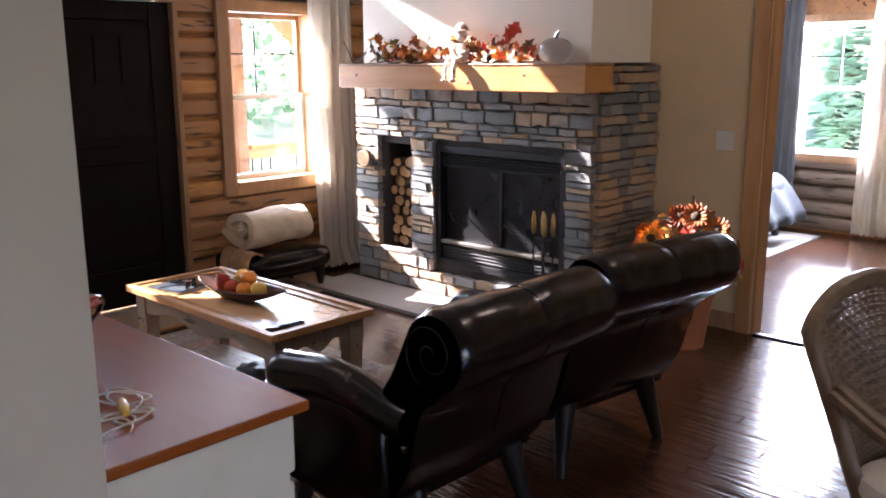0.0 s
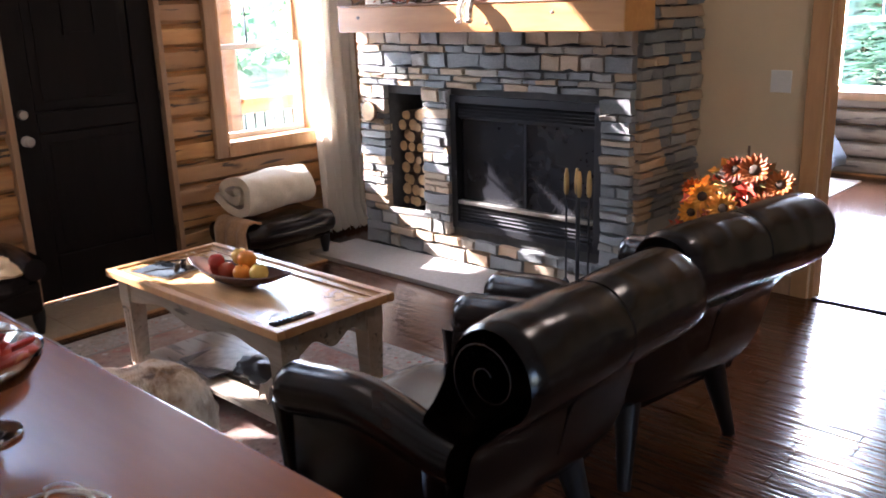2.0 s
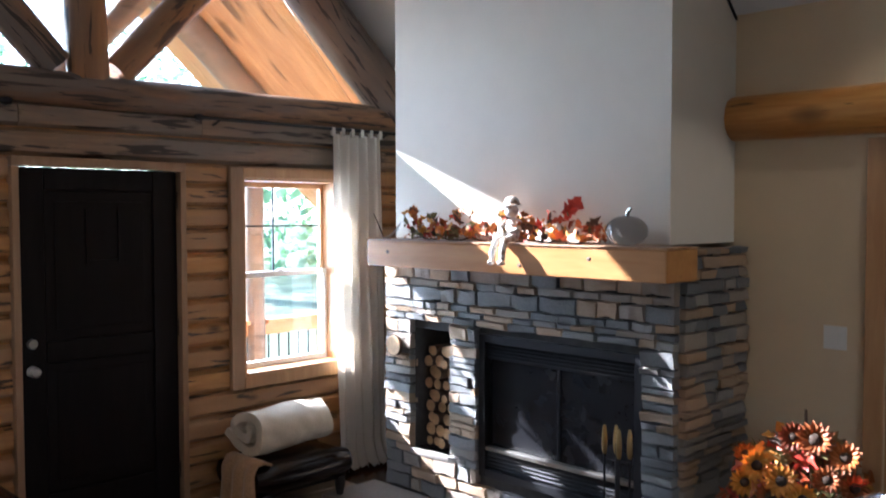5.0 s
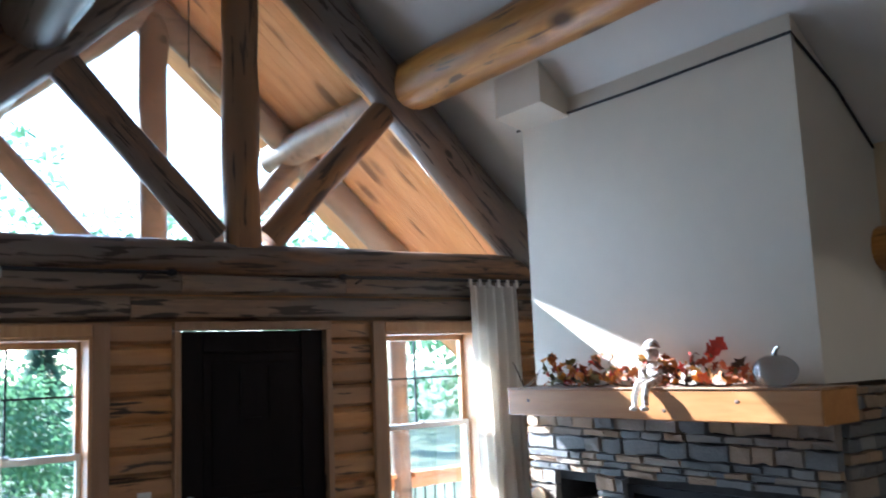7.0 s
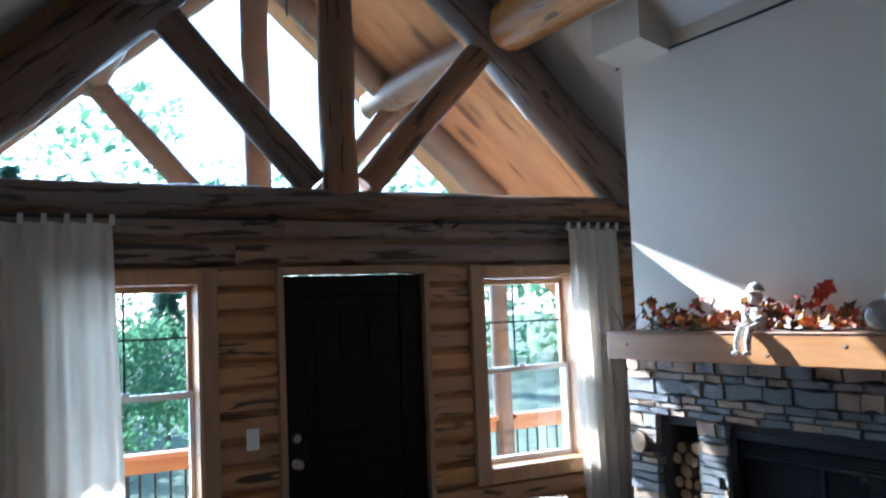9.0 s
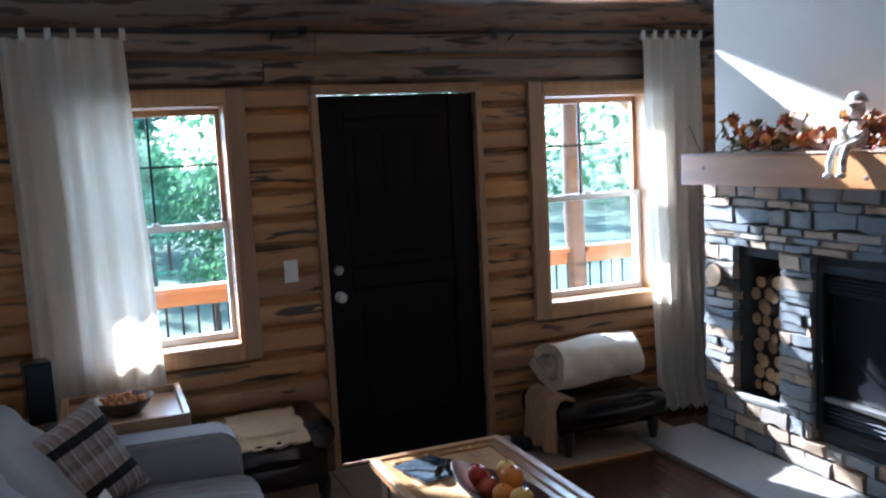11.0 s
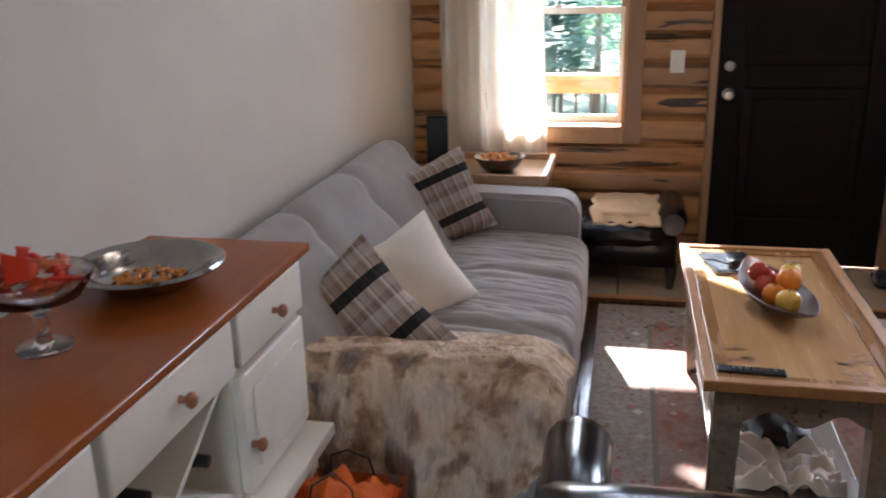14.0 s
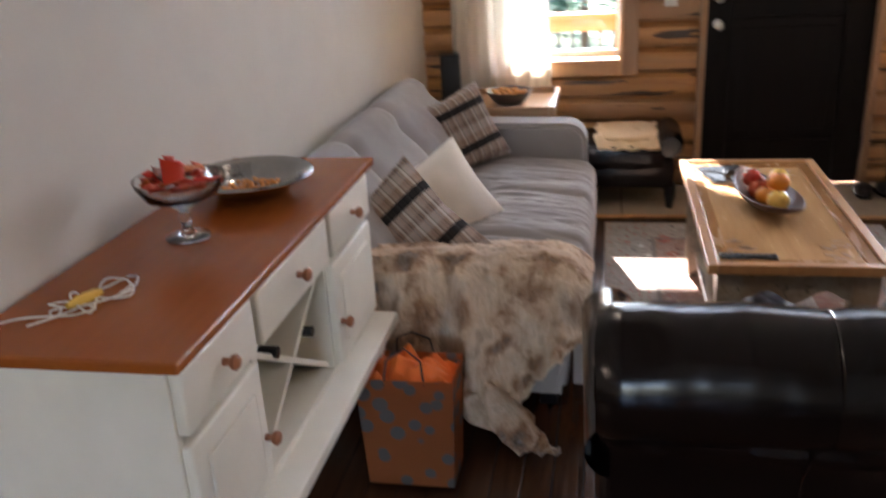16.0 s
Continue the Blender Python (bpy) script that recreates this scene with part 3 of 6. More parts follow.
# East wall is out of view; its opening is added to admit sky light.
wall_boxes("wall_east", ("x", 3.0, 3.1, -1.6, 6.75, 0, 5.0), [(2.7, 3.6, 0.1, 2.1)], M["wall"])
wall_boxes("wall_over_kitchen", ("y", 2.115, YS, -1.81, 3.0, 2.62, 3.2), [], M["wall"])

finish("floor", box(-6.2, 3.1, -1.6, 10.3, -0.12, -0.012), M["dark_gap"], None, "dark wood plank floor", False, "structure")
bm = prism([(2.0, roof_z(2.0)), (RIDGE_Y, RIDGE_Z), (6.9, roof_z(6.9)), (6.9, roof_z(6.9) + 0.2), (RIDGE_Y, RIDGE_Z + 0.25), (2.0, roof_z(2.0) + 0.2)], (-6.1, 3.1))
finish("ceiling", bm, M["ceiling"], None, "white painted sloped ceiling", False, "structure")
finish("ceiling", box(-1.94, 3.1, -1.6, 2.12, 2.62, 2.75), M["ceiling"], None, "flat painted ceiling", False, "structure")
finish("ceiling", box(-6.2, 3.1, 6.75, 10.3, 2.55, 2.7), M["ceiling"], None, "flat painted ceiling", False, "structure")
bm = prism([(0.6, roof_z(0.6)), (RIDGE_Y, RIDGE_Z), (7.9, roof_z(7.9)), (7.9, roof_z(7.9) + 0.2), (RIDGE_Y, RIDGE_Z + 0.25), (0.6, roof_z(0.6) + 0.2)], (-8.62, -6.102))
finish("porch_ceiling", bm, M["pine"], None, "knotty pine boards under the porch roof", False, "structure")

porch_ceiling = bpy.data.objects["porch_ceiling"]
for sgn in (1, -1):
    for i in range(18):
        L_ = 4.6
        b = part("board", box(0.001, 0.134, 0.0, L_, -0.016, -0.002, 0.003, 1), M["pine"], porch_ceiling, smooth=False)
        th = math.atan(SLOPE)
        if sgn > 0:
            b.matrix_local = pose(-8.56 + 0.1355 * i, RIDGE_Y + 0.01, RIDGE_Z - 0.012, -math.degrees(th), 0, 0)
        else:
            b.matrix_local = pose(-8.56 + 0.1355 * (i + 1), RIDGE_Y - 0.01, RIDGE_Z - 0.012, -math.degrees(th), 0, 180)

# logs of the west wall
def half_log(u0, u1, z0, z1, seed, proud=0.042, parent=None, mat="log", axis="y", base=XL - 0.02, name="log", out=1):
    bm = bmesh.new()
    n = max(3, min(26, int((u1 - u0) / 0.09)))
    h = z1 - z0
    rows = []
    for i in range(n + 1):
        u = u0 + (u1 - u0) * i / n
        row = []
        for k in range(7):
            a = -1 + k / 3.0
            z = z0 + h * (k / 6.0)
            d = proud * math.sqrt(max(0.0, 1 - abs(a) ** 3.6)) * (1 + 0.22 * noise.noise(Vector((u * 2.5, a, seed * 3.3)))) + 0.008 * noise.noise(Vector((u * 7, a * 3, seed)))
            zz = z + 0.012 * noise.noise(Vector((u * 3, seed * 2.0, 4))) * (1 - abs(a))
            c = base + out * (d if 0 < k < 6 else -0.004)
            row.append(bm.verts.new((c, u, zz) if axis == "y" else (u, c, zz)))
        rows.append(row)
    for a, b in zip(rows, rows[1:]):
        for k in range(6):
            bm.faces.new((a[k], b[k], b[k + 1], a[k + 1]))
    bm.faces.new(rows[0])
    bm.faces.new(rows[-1][::-1])
    bmesh.ops.recalc_face_normals(bm, faces=bm.faces)
    return finish(name, bm, M[mat], parent, kind="")


cuts_z = [0.0, 0.10, 0.245, 0.385, 0.53, 0.675, 0.82, 0.965, 1.105, 1.25, 1.395, 1.535, 1.68, 1.82, 1.95, 2.075]
seed = 1
for i, (z0, z1) in enumerate(zip(cuts_z, cuts_z[1:])):
    if z1 < 0.70:
        spans = [(YS, 3.842), (4.82, YN)]
    else:
        spans = [(YS, 2.57), (3.50, 3.842), (4.82, 5.115), (6.07, YN)]
    for u0, u1 in spans:
        seed += 1
        half_log(u0, u1, z0 + 0.002, z1 - 0.002, seed, parent=wall_w)
for z0, z1, joints in ((2.075, 2.225, (YS, 3.62, YN)), (2.227, 2.36, (YS, 3.9, 4.95, YN))):
    for u0, u1 in zip(joints, joints[1:]):
        seed += 1
        half_log(u0, u1 - 0.004, z0, z1, seed, 0.04, wall_w, "board_log")

# gable truss
truss = tagged(new("gable_truss"), "exposed log truss in the glazed gable, weathered stain deepened for backlight", "roof truss")
truss["kind"] = "structure"


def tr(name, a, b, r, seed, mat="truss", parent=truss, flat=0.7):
    a, b = Vector(a), Vector(b)
    ln = (b - a).length
    ob = part(name, tube(line_pts((0, 0, 0), (0, ln, 0), max(4, int(ln / 0.11))), r, 16, None, 0.17, seed, flat), M[mat], parent)
    ob.matrix_local = Matrix.Translation(a) @ (b - a).to_track_quat("Y", "X").to_matrix().to_4x4()
    return ob


XT = XL + 0.0
# Tie, rafters and left web carry the wood darkened for backlight.
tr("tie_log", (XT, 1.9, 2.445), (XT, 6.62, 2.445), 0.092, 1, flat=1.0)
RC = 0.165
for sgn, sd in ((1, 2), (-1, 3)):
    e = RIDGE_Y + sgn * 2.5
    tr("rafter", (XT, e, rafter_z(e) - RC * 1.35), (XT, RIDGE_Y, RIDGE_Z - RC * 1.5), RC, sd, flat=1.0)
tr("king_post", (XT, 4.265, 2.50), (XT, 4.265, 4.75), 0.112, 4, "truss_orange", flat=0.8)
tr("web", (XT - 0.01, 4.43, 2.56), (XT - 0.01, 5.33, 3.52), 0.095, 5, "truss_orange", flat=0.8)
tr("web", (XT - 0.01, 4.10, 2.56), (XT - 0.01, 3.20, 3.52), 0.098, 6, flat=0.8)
bm = prism([(2.3, 2.5), (6.25, 2.5), (RIDGE_Y, 4.65)], (-6.10, -6.094))
gw = finish("gable_window", bm, M["glass"], None, "triangular fixed gable glazing between the truss logs", False, "structure")
gw.visible_shadow = False
# strips that close the wall over the rafters, and the painted stops beside the glass
for sgn in (1, -1):
    pts = []
    for fz, d in ((roof_z, 0.0), (rafter_z, 0.33)):
        pts.append([(RIDGE_Y, RIDGE_Z - d), (RIDGE_Y + sgn * 2.6, fz(RIDGE_Y + sgn * 2.6) - d)])
    pl = [pts[0][0], pts[0][1], pts[1][1], pts[1][0]]
    part("gable_board", prism(pl, (-6.20, -6.11)), M["trim"], gw, smooth=False)
part("gable_sill", box(-6.2, -5.99, 2.3, 6.25, 2.50, 2.53), M["trim"], gw, smooth=False)

# purlins
def purlin(y, z, r, x0, x1, mat, seed, label):
    return finish("purlin_log", log_mesh((x0, y, z), (x1, y, z), r, seed, 18, 0.10), M[mat], None, label, True, "structure")


purlin(5.44, 3.645, 0.172, -5.87, 3.0, "beam", 11, "peeled honey-coloured log purlin under the sloped ceiling")
purlin(3.10, 3.645, 0.175, -5.87, 3.0, "beam_grey", 12, "weathered grey log purlin under the sloped ceiling")
purlin(5.44, 3.62, 0.13, -8.1, -6.12, "porch_log", 13, "weathered purlin end over the porch")
purlin(3.10, 3.63, 0.13, -8.1, -6.12, "porch_log", 14, "weathered purlin end over the porch")
finish("wall_log", log_mesh((-3.45, YN - 0.01, 2.27), (3.0, YN - 0.01, 2.27), 0.12, 15, 16, 0.08), M["beam"], None, "honey-coloured log set over the bedroom doorway", True, "structure")

# chimney breast
chim_top = lambda y: roof_z(y) - 0.003
bm = prism([(5.975, 1.62), (YN, 1.62), (YN, chim_top(YN)), (5.975, chim_top(5.975))], (-5.39, -3.43))
chimney = finish("chimney_breast", bm, M["wall_white"], None, "smooth painted chimney breast above the mantel", False, "structure")
part("chase_box", prism([(5.74, 3.33), (5.974, 3.27), (5.974, chim_top(5.974)), (5.74, chim_top(5.74))], (-5.375, -4.95)), M["wall_white"], chimney, "boxed-in corner under the ceiling", smooth=False)
part("cord", tube([(-5.43, 5.963, 3.285), (-5.2, 5.963, 3.290), (-4.4, 5.963, 3.28), (-3.42, 5.963, 3.285), (-3.419, 6.0, 3.25), (-3.419, 6.3, 3.07), (-3.419, YN - 0.02, 2.79)], 0.008, 6), M["black"], chimney, "dark cord strung round the chimney top")

# doorway casing, baseboards, threshold
def casing(name, boxes, mat, label, kind="structure"):
    ob = tagged(new(name), label)
    ob["kind"] = kind
    for nm, b in boxes:
        part(nm, box(*b, 0.004), M[mat], ob, smooth=False)
    return ob


casing("doorway_trim", [("side_casing", (-2.755, -2.665, YN - 0.022, YN, 0, 2.13)), ("side_casing", (-0.945, -0.855, YN - 0.022, YN, 0, 2.13)),
                        ("head_casing", (-2.663, -0.947, YN - 0.022, YN, 2.045, 2.13)), ("jamb", (-2.662, -2.640, YN + 0.001, 6.75, 0, 2.043)),
                        ("jamb", (-0.97, -0.948, YN + 0.001, 6.75, 0, 2.043))], "trim", "stained pine casing round the bedroom doorway")
casing("baseboard", [("board", (-3.36, -2.76, YN - 0.016, YN, 0, 0.11)), ("board", (-0.85, 2.99, YN - 0.016, YN, 0, 0.11))], "trim_grey", "stained wood baseboard")
casing("baseboard", [("board", (-5.9, -1.82, YS, YS + 0.014, 0, 0.1))], "trim_grey", "stained wood baseboard")
casing("threshold", [("strip", (-2.64, -0.97, 6.62, 6.66, 0.0, 0.012))], "black", "dark metal floor strip in the doorway")

# windows
def window(name, y0, y1, muntin_y, label):
    w = tagged(new(name), label, "window")
    w["kind"] = "structure"
    xo, xi = -6.20, -5.955
    part("window_frame", box(xo, xi, y0 - 0.001, y0 + 0.022, SILL, HEAD, 0.002), M["trim"], w, smooth=False)
    part("window_frame", box(xo, xi, y1 - 0.022, y1 + 0.001, SILL, HEAD, 0.002), M["trim"], w, smooth=False)
    part("window_frame", box(xo, xi, y0 + 0.023, y1 - 0.023, HEAD - 0.02, HEAD, 0.002), M["trim"], w, smooth=False)
    part("window_sill", box(xo, xi + 0.02, y0 + 0.023, y1 - 0.023, SILL, SILL + 0.022, 0.004), M["trim"], w, smooth=False)
    for a, b in ((y0 - 0.085, y0 + 0.004), (y1 - 0.004, y1 + 0.085)):
        part("side_casing", box(-5.985, -5.945, a, b, SILL - 0.075, HEAD + 0.065, 0.006), M["trim_grey"], w, smooth=False)
    part("head_casing", box(-5.985, -5.943, y0 + 0.005, y1 - 0.005, HEAD - 0.004, HEAD + 0.062, 0.006), M["trim"], w, smooth=False)
    part("apron", box(-5.985, -5.943, y0 + 0.005, y1 - 0.005, SILL - 0.075, SILL + 0.003, 0.006), M["trim"], w, smooth=False)
    mid = 1.375
    for nm, xs, z0, z1 in (("upper_sash", -6.165, mid - 0.018, HEAD - 0.021), ("lower_sash", -6.130, SILL + 0.023, mid + 0.018)):
        a, b = y0 + 0.023, y1 - 0.023
        bm = box(xs, xs + 0.034, a, a + 0.022, z0, z1)
        box(xs, xs + 0.034, b - 0.022, b, z0, z1, bm=bm)
        box(xs, xs + 0.033, a + 0.022, b - 0.022, z0, z0 + 0.035, bm=bm)
        box(xs, xs + 0.033, a + 0.022, b - 0.022, z1 - 0.035, z1, bm=bm)
        s = part(nm, bm, M["white_paint"] if nm == "lower_sash" else M["trim"], w, smooth=False)
        if nm == "upper_sash":
            for my in muntin_y:
                part("muntin", box(xs + 0.012, xs + 0.022, my - 0.006, my + 0.006, z0 + 0.035, z1 - 0.035), M["black"], s, smooth=False)
            part("muntin", box(xs + 0.011, xs + 0.021, a + 0.022, b - 0.022, 1.685, 1.697), M["black"], s, smooth=False)
        g = part("pane", box(xs + 0.014, xs + 0.018, a + 0.022, b - 0.022, z0 + 0.035, z1 - 0.035), M["glass"], s, smooth=False)
        g.visible_shadow = False
    part("sash_lock", box(-6.13, -6.105, (y0 + y1) / 2 - 0.02, (y0 + y1) / 2 + 0.02, mid + 0.018, mid + 0.034, 0.003), M["nickel"], w)
    return w


window("window_south", *WIN_S, (3.04,), "double-hung window with stained wood frame and dark muntins")
window("window_north", *WIN_N, (5.555,), "double-hung window with stained wood frame and dark muntins")

# front door
door = tagged(new("front_door"), "very dark stained panelled wood entry door", "door")
door["kind"] = "structure"
y0, y1 = 3.885, 4.777
part("slab", box(-6.045, -6.010, y0, y1, 0.012, 2.02, 0.003), M["door"], door, smooth=False)
for a, b, c, d in ((y0, 4.02, 0.012, 2.02), (4.63, y1, 0.012, 2.02), (4.022, 4.628, 1.90, 2.02), (4.022, 4.628, 0.98, 1.09), (4.022, 4.628, 0.012, 0.27)):
    part("rail", box(-6.0095, -5.992, a, b, c, d, 0.005), M["door"], door, smooth=False)
for z0, z1 in ((1.10, 1.89), (0.28, 0.97)):
    part("panel", box(-6.0095, -6.004, 4.024, 4.626, z0, z1, 0.002), M["door"], door, smooth=False)
    part("raised_field", box(-6.0038, -5.998, 4.075, 4.575, z0 + 0.05, z1 - 0.05, 0.003), M["door"], door, smooth=False)
bm = bmesh.new()
for b in ((4.24, 4.26, 1.50, 1.80), (4.42, 4.44, 1.50, 1.80), (4.262, 4.418, 1.78, 1.80), (4.262, 4.418, 1.50, 1.52)):
    box(-5.9978, -5.988, *b, bm=bm)
part("hatch_frame", bm, M["door"], door, "small framed hatch", False)
for z, r in ((0.945, 0.030), (1.09, 0.027)):
    k = part("door_knob" if z < 1 else "deadbolt", lathe([(0, 0), (r, 0), (r, 0.008), (r * 0.45, 0.012), (r * 0.45, 0.03), (r * 0.85, 0.036), (r * 0.95, 0.05), (r * 0.7, 0.062), (0, 0.065)] if z < 1 else [(0, 0), (r, 0), (r, 0.012), (r * 0.85, 0.022), (0, 0.024)], 20), M["nickel"], door, "satin nickel hardware")
    k.matrix_local = pose(-5.992, 3.945, z, 0, 90, 0)
for z in (1.85, 1.1, 0.25):
    part("hinge", tube([(-5.990, 4.785, z - 0.05), (-5.990, 4.785, z + 0.05)], 0.008, 8), M["black"], door)
casing("door_trim", [("side_casing", (-6.03, -5.945, 3.845, 3.882, 0, 2.02)), ("side_casing", (-6.03, -5.945, 4.780, 4.817, 0, 2.02)), ("head_casing", (-6.03, -5.943, 3.845, 4.817, 2.023, 2.072))], "trim_grey", "narrow stained casing round the entry door")


def switch(name, at, rz, label):
    s = thing(name, label, "light switch", at, rz)
    part("cover_plate", box(-0.036, 0.036, 0, 0.006, -0.058, 0.058, 0.002), M["white_plastic"], s, smooth=False)
    part("rocker", box(-0.012, 0.012, 0.0061, 0.010, -0.022, 0.022, 0.002), M["white_plastic"], s, smooth=False)
    return s


switch("light_switch", (-5.925, 3.675, 1.12), -90, "white light switch on the log wall beside the door")
s = switch("light_switch", (-2.895, YN - 0.001, 1.16), 180, "wide white light switch on the tan wall")
s.scale = (1.55, 1, 1)

# downlights in the sloped ceiling
def downlight(x, y, power):
    z = roof_z(y) - 0.004
    tilt = -math.degrees(math.atan(SLOPE)) * (1 if y > RIDGE_Y else -1)
    d = thing("downlight", "round recessed ceiling light, lit warm", "ceiling light", (x, y, z))
    d.matrix_world = pose(x, y, z, tilt, 0, 0)
    part("trim_ring", lathe([(0.05, 0), (0.085, 0), (0.082, -0.008), (0.052, -0.006), (0.05, 0)], 24), M["white_plastic"], d)
    part("lens", lathe([(0, -0.004), (0.05, -0.004)], 24), emit("lamp_lens", (1.0, 0.86, 0.66), 6), d, "glowing lens")
    li = bpy.data.lights.new("downlight_lamp", "SPOT")
    li.energy, li.color, li.spot_size, li.shadow_soft_size = power, (1.0, 0.82, 0.60), radians(120), 0.05
    lo = new("downlight_lamp", li)
    lo.matrix_world = look((x, y, z - 0.03), (x, y, 0))


downlight(-4.3, 2.72, 1.5)
downlight(-1.5, 5.9, 4)
downlight(0.5, 3.0, 2)

# bedroom behind the doorway
YF = 10.2
wall_f = wall_boxes("wall_bedroom", ("y", YF + 0.02, YF + 0.22, -6.2, 3.1, -0.1, 2.7), [(-3.86, -3.20, 0.75, 1.98)], M["log"], "log wall of the bedroom")
wall_boxes("wall_bedroom_east", ("x", 3.0, 3.1, 6.75, 10.3, 0, 2.7), [], M["wall"])
wall_boxes("wall_bedroom_west", ("x", -6.2, -6.0, 6.75, 10.3, 0, 2.7), [], M["wall"])
zz = [0.02, 0.165, 0.31, 0.455, 0.60, 0.74]
for z0, z1 in zip(zz, zz[1:]):
    seed += 1
    half_log(-5.9, 2.9, z0, z1, seed, 0.06, wall_f, "beam_grey", "x", YF + 0.02, "log", -1)
for k in range(9):
    z0 = 0.745 + 0.145 * k
    for u0, u1 in ((-5.9, -3.94), (-3.12, 2.9)):
        if z0 < 1.95 or u0 > -9:
            seed += 1
            half_log(u0, u1, z0, z0 + 0.142, seed, 0.06, wall_f, "beam_grey", "x", YF + 0.02, "log", -1)
w = tagged(new("window_bedroom"), "double-hung bedroom window with pale casing")
w["kind"] = "structure"
for b in ((-3.94, -3.855, YF - 0.05, YF + 0.01, 0.68, 2.05), (-3.205, -3.12, YF - 0.05, YF + 0.01, 0.68, 2.05), (-3.854, -3.206, YF - 0.05, YF + 0.01, 1.975, 2.05), (-3.854, -3.206, YF - 0.05, YF + 0.01, 0.68, 0.755)):
    part("casing", box(*b, 0.004), M["trim_grey"], w, smooth=False)
for b in ((-3.855, -3.205, YF + 0.09, YF + 0.12, 1.35, 1.39), (-3.855, -3.205, YF + 0.09, YF + 0.12, 0.755, 0.79), (-3.855, -3.205, YF + 0.09, YF + 0.12, 1.95, 1.975)):
    part("sash_rail", box(*b), M["white_paint"], w, smooth=False)
for b in ((-3.855, -3.205, YF + 0.10, YF + 0.11, 1.66, 1.672), (-3.536, -3.524, YF + 0.10, YF + 0.11, 1.39, 1.95)):
    part("muntin", box(*b), M["black"], w, smooth=False)
g = part("pane", box(-3.85, -3.21, YF + 0.103, YF + 0.107, 0.79, 1.95), M["glass"], w, smooth=False)
g.visible_shadow = False
# ---- porch and outdoors ----
porch = tagged(new("porch"), "covered log porch with railing outside the entry")
porch["kind"] = "structure"
XP = -7.8
part("header_log", log_mesh((XP, 0.6, 2.36), (XP, 7.9, 2.36), 0.15, 21), M["porch_log"], porch)
part("rafter", log_mesh((XP, 0.9, roof_z(0.9) - 0.17), (XP, RIDGE_Y, RIDGE_Z - 0.19), 0.12, 22), M["porch_log"], porch)
part("rafter", log_mesh((XP, 7.64, roof_z(7.64) - 0.17), (XP, RIDGE_Y, RIDGE_Z - 0.19), 0.12, 23), M["porch_log"], porch)
part("king_post", log_mesh((XP, 4.30, 2.4), (XP, 4.30, 4.6), 0.11, 24), M["porch_log"], porch)
part("brace", log_mesh((XP, 4.02, 2.50), (XP, 3.12, 3.50), 0.09, 25), M["porch_log"], porch)
part("brace", log_mesh((XP, 4.58, 2.50), (XP, 5.48, 3.50), 0.09, 26), M["porch_log"], porch)
for y in (2.05, 6.48):
    part("post", log_mesh((XP, y, -0.1), (XP, y, 2.3), 0.085, 27), M["porch_log"], porch)
for a, b in ((0.3, 1.96), (2.14, 6.39), (6.57, 8.6)):
    part("top_rail", box(XP - 0.07, XP + 0.07, a, b, 0.80, 0.84, 0.006), M["porch_wood"], porch, smooth=False)
    part("rail_face", box(XP - 0.02, XP + 0.02, a, b, 0.70, 0.797, 0.004), M["porch_wood"], porch, smooth=False)
    part("bottom_rail", box(XP - 0.02, XP + 0.02, a, b, 0.02, 0.08), M["porch_wood"], porch, smooth=False)
bal_me = None
for i in range(76):
    y = 0.35 + i * 0.108
    if bal_me is None:
        ob = part("baluster", tube([(XP, 0, 0.08), (XP, 0, 0.70)], 0.009, 6), M["black"], porch)
        bal_me = ob.data
    else:
        ob = new("baluster", bal_me)
        ob.parent = porch
    ob.location = (0, y, 0)
for i in range(14):
    part("deck_board", box(-8.0 + i * 0.13, -8.0 + i * 0.13 + 0.124, -0.5, 9.0, -0.09, -0.05), M["deck"], porch, smooth=False)
lamp = thing("hanging_chain", "dark hook and chain hanging from the porch ridge", "hanging chain", (-7.0, 4.3, 4.68))
part("canopy", lathe([(0, 0.1), (0.06, 0.1), (0.06, 0.07), (0.02, 0.06), (0, 0.06)], 16), M["black"], lamp)
part("chain", tube([(0, 0, 0.06), (0, 0, -0.75)], 0.006, 6), M["black"], lamp)

hill = bmesh.new()
rh = random.Random(4)
for k in range(42000):
    a = rh.uniform(-1.5, 1.5)
    d = rh.uniform(36, 60)
    z = -1.5 + rh.random() ** 1.1 * (6.0 + 0.20 * d + 5.0 * noise.noise(Vector((a * 7, 0, 1))))
    if a <= 0.2:
        z = -1.5 + (z + 1.5) * 1.15
    if 0.2 < a < 0.9:
        z = -1.5 + (z + 1.5) * 0.9
    c = Vector((-7.8 - d * math.cos(a), 4.2 + d * math.sin(a), z))
    if a > 0.9:
        c = Vector((rh.uniform(-40, 30), 36 + rh.random() * 12, z))
    u = Vector((rh.gauss(0, 1), rh.gauss(0, 1), rh.gauss(0, 0.6))).normalized()
    w = u.cross(Vector((0.3, 0.2, 1))).normalized()
    s_ = rh.uniform(0.18, 0.45)
    hill.faces.new([hill.verts.new(p) for p in (c - u * s_, c + w * s_ * 0.6, c + u * s_, c - w * s_ * 0.6)])
finish("far_woods", hill, M["broadleaf"], None, "distant wooded hillside", False, "stuff")
finish("ground", box(-400, 400, -400, 400, -1.6, -1.5), M["grass"], None, "forest floor round the cabin", False, "structure")


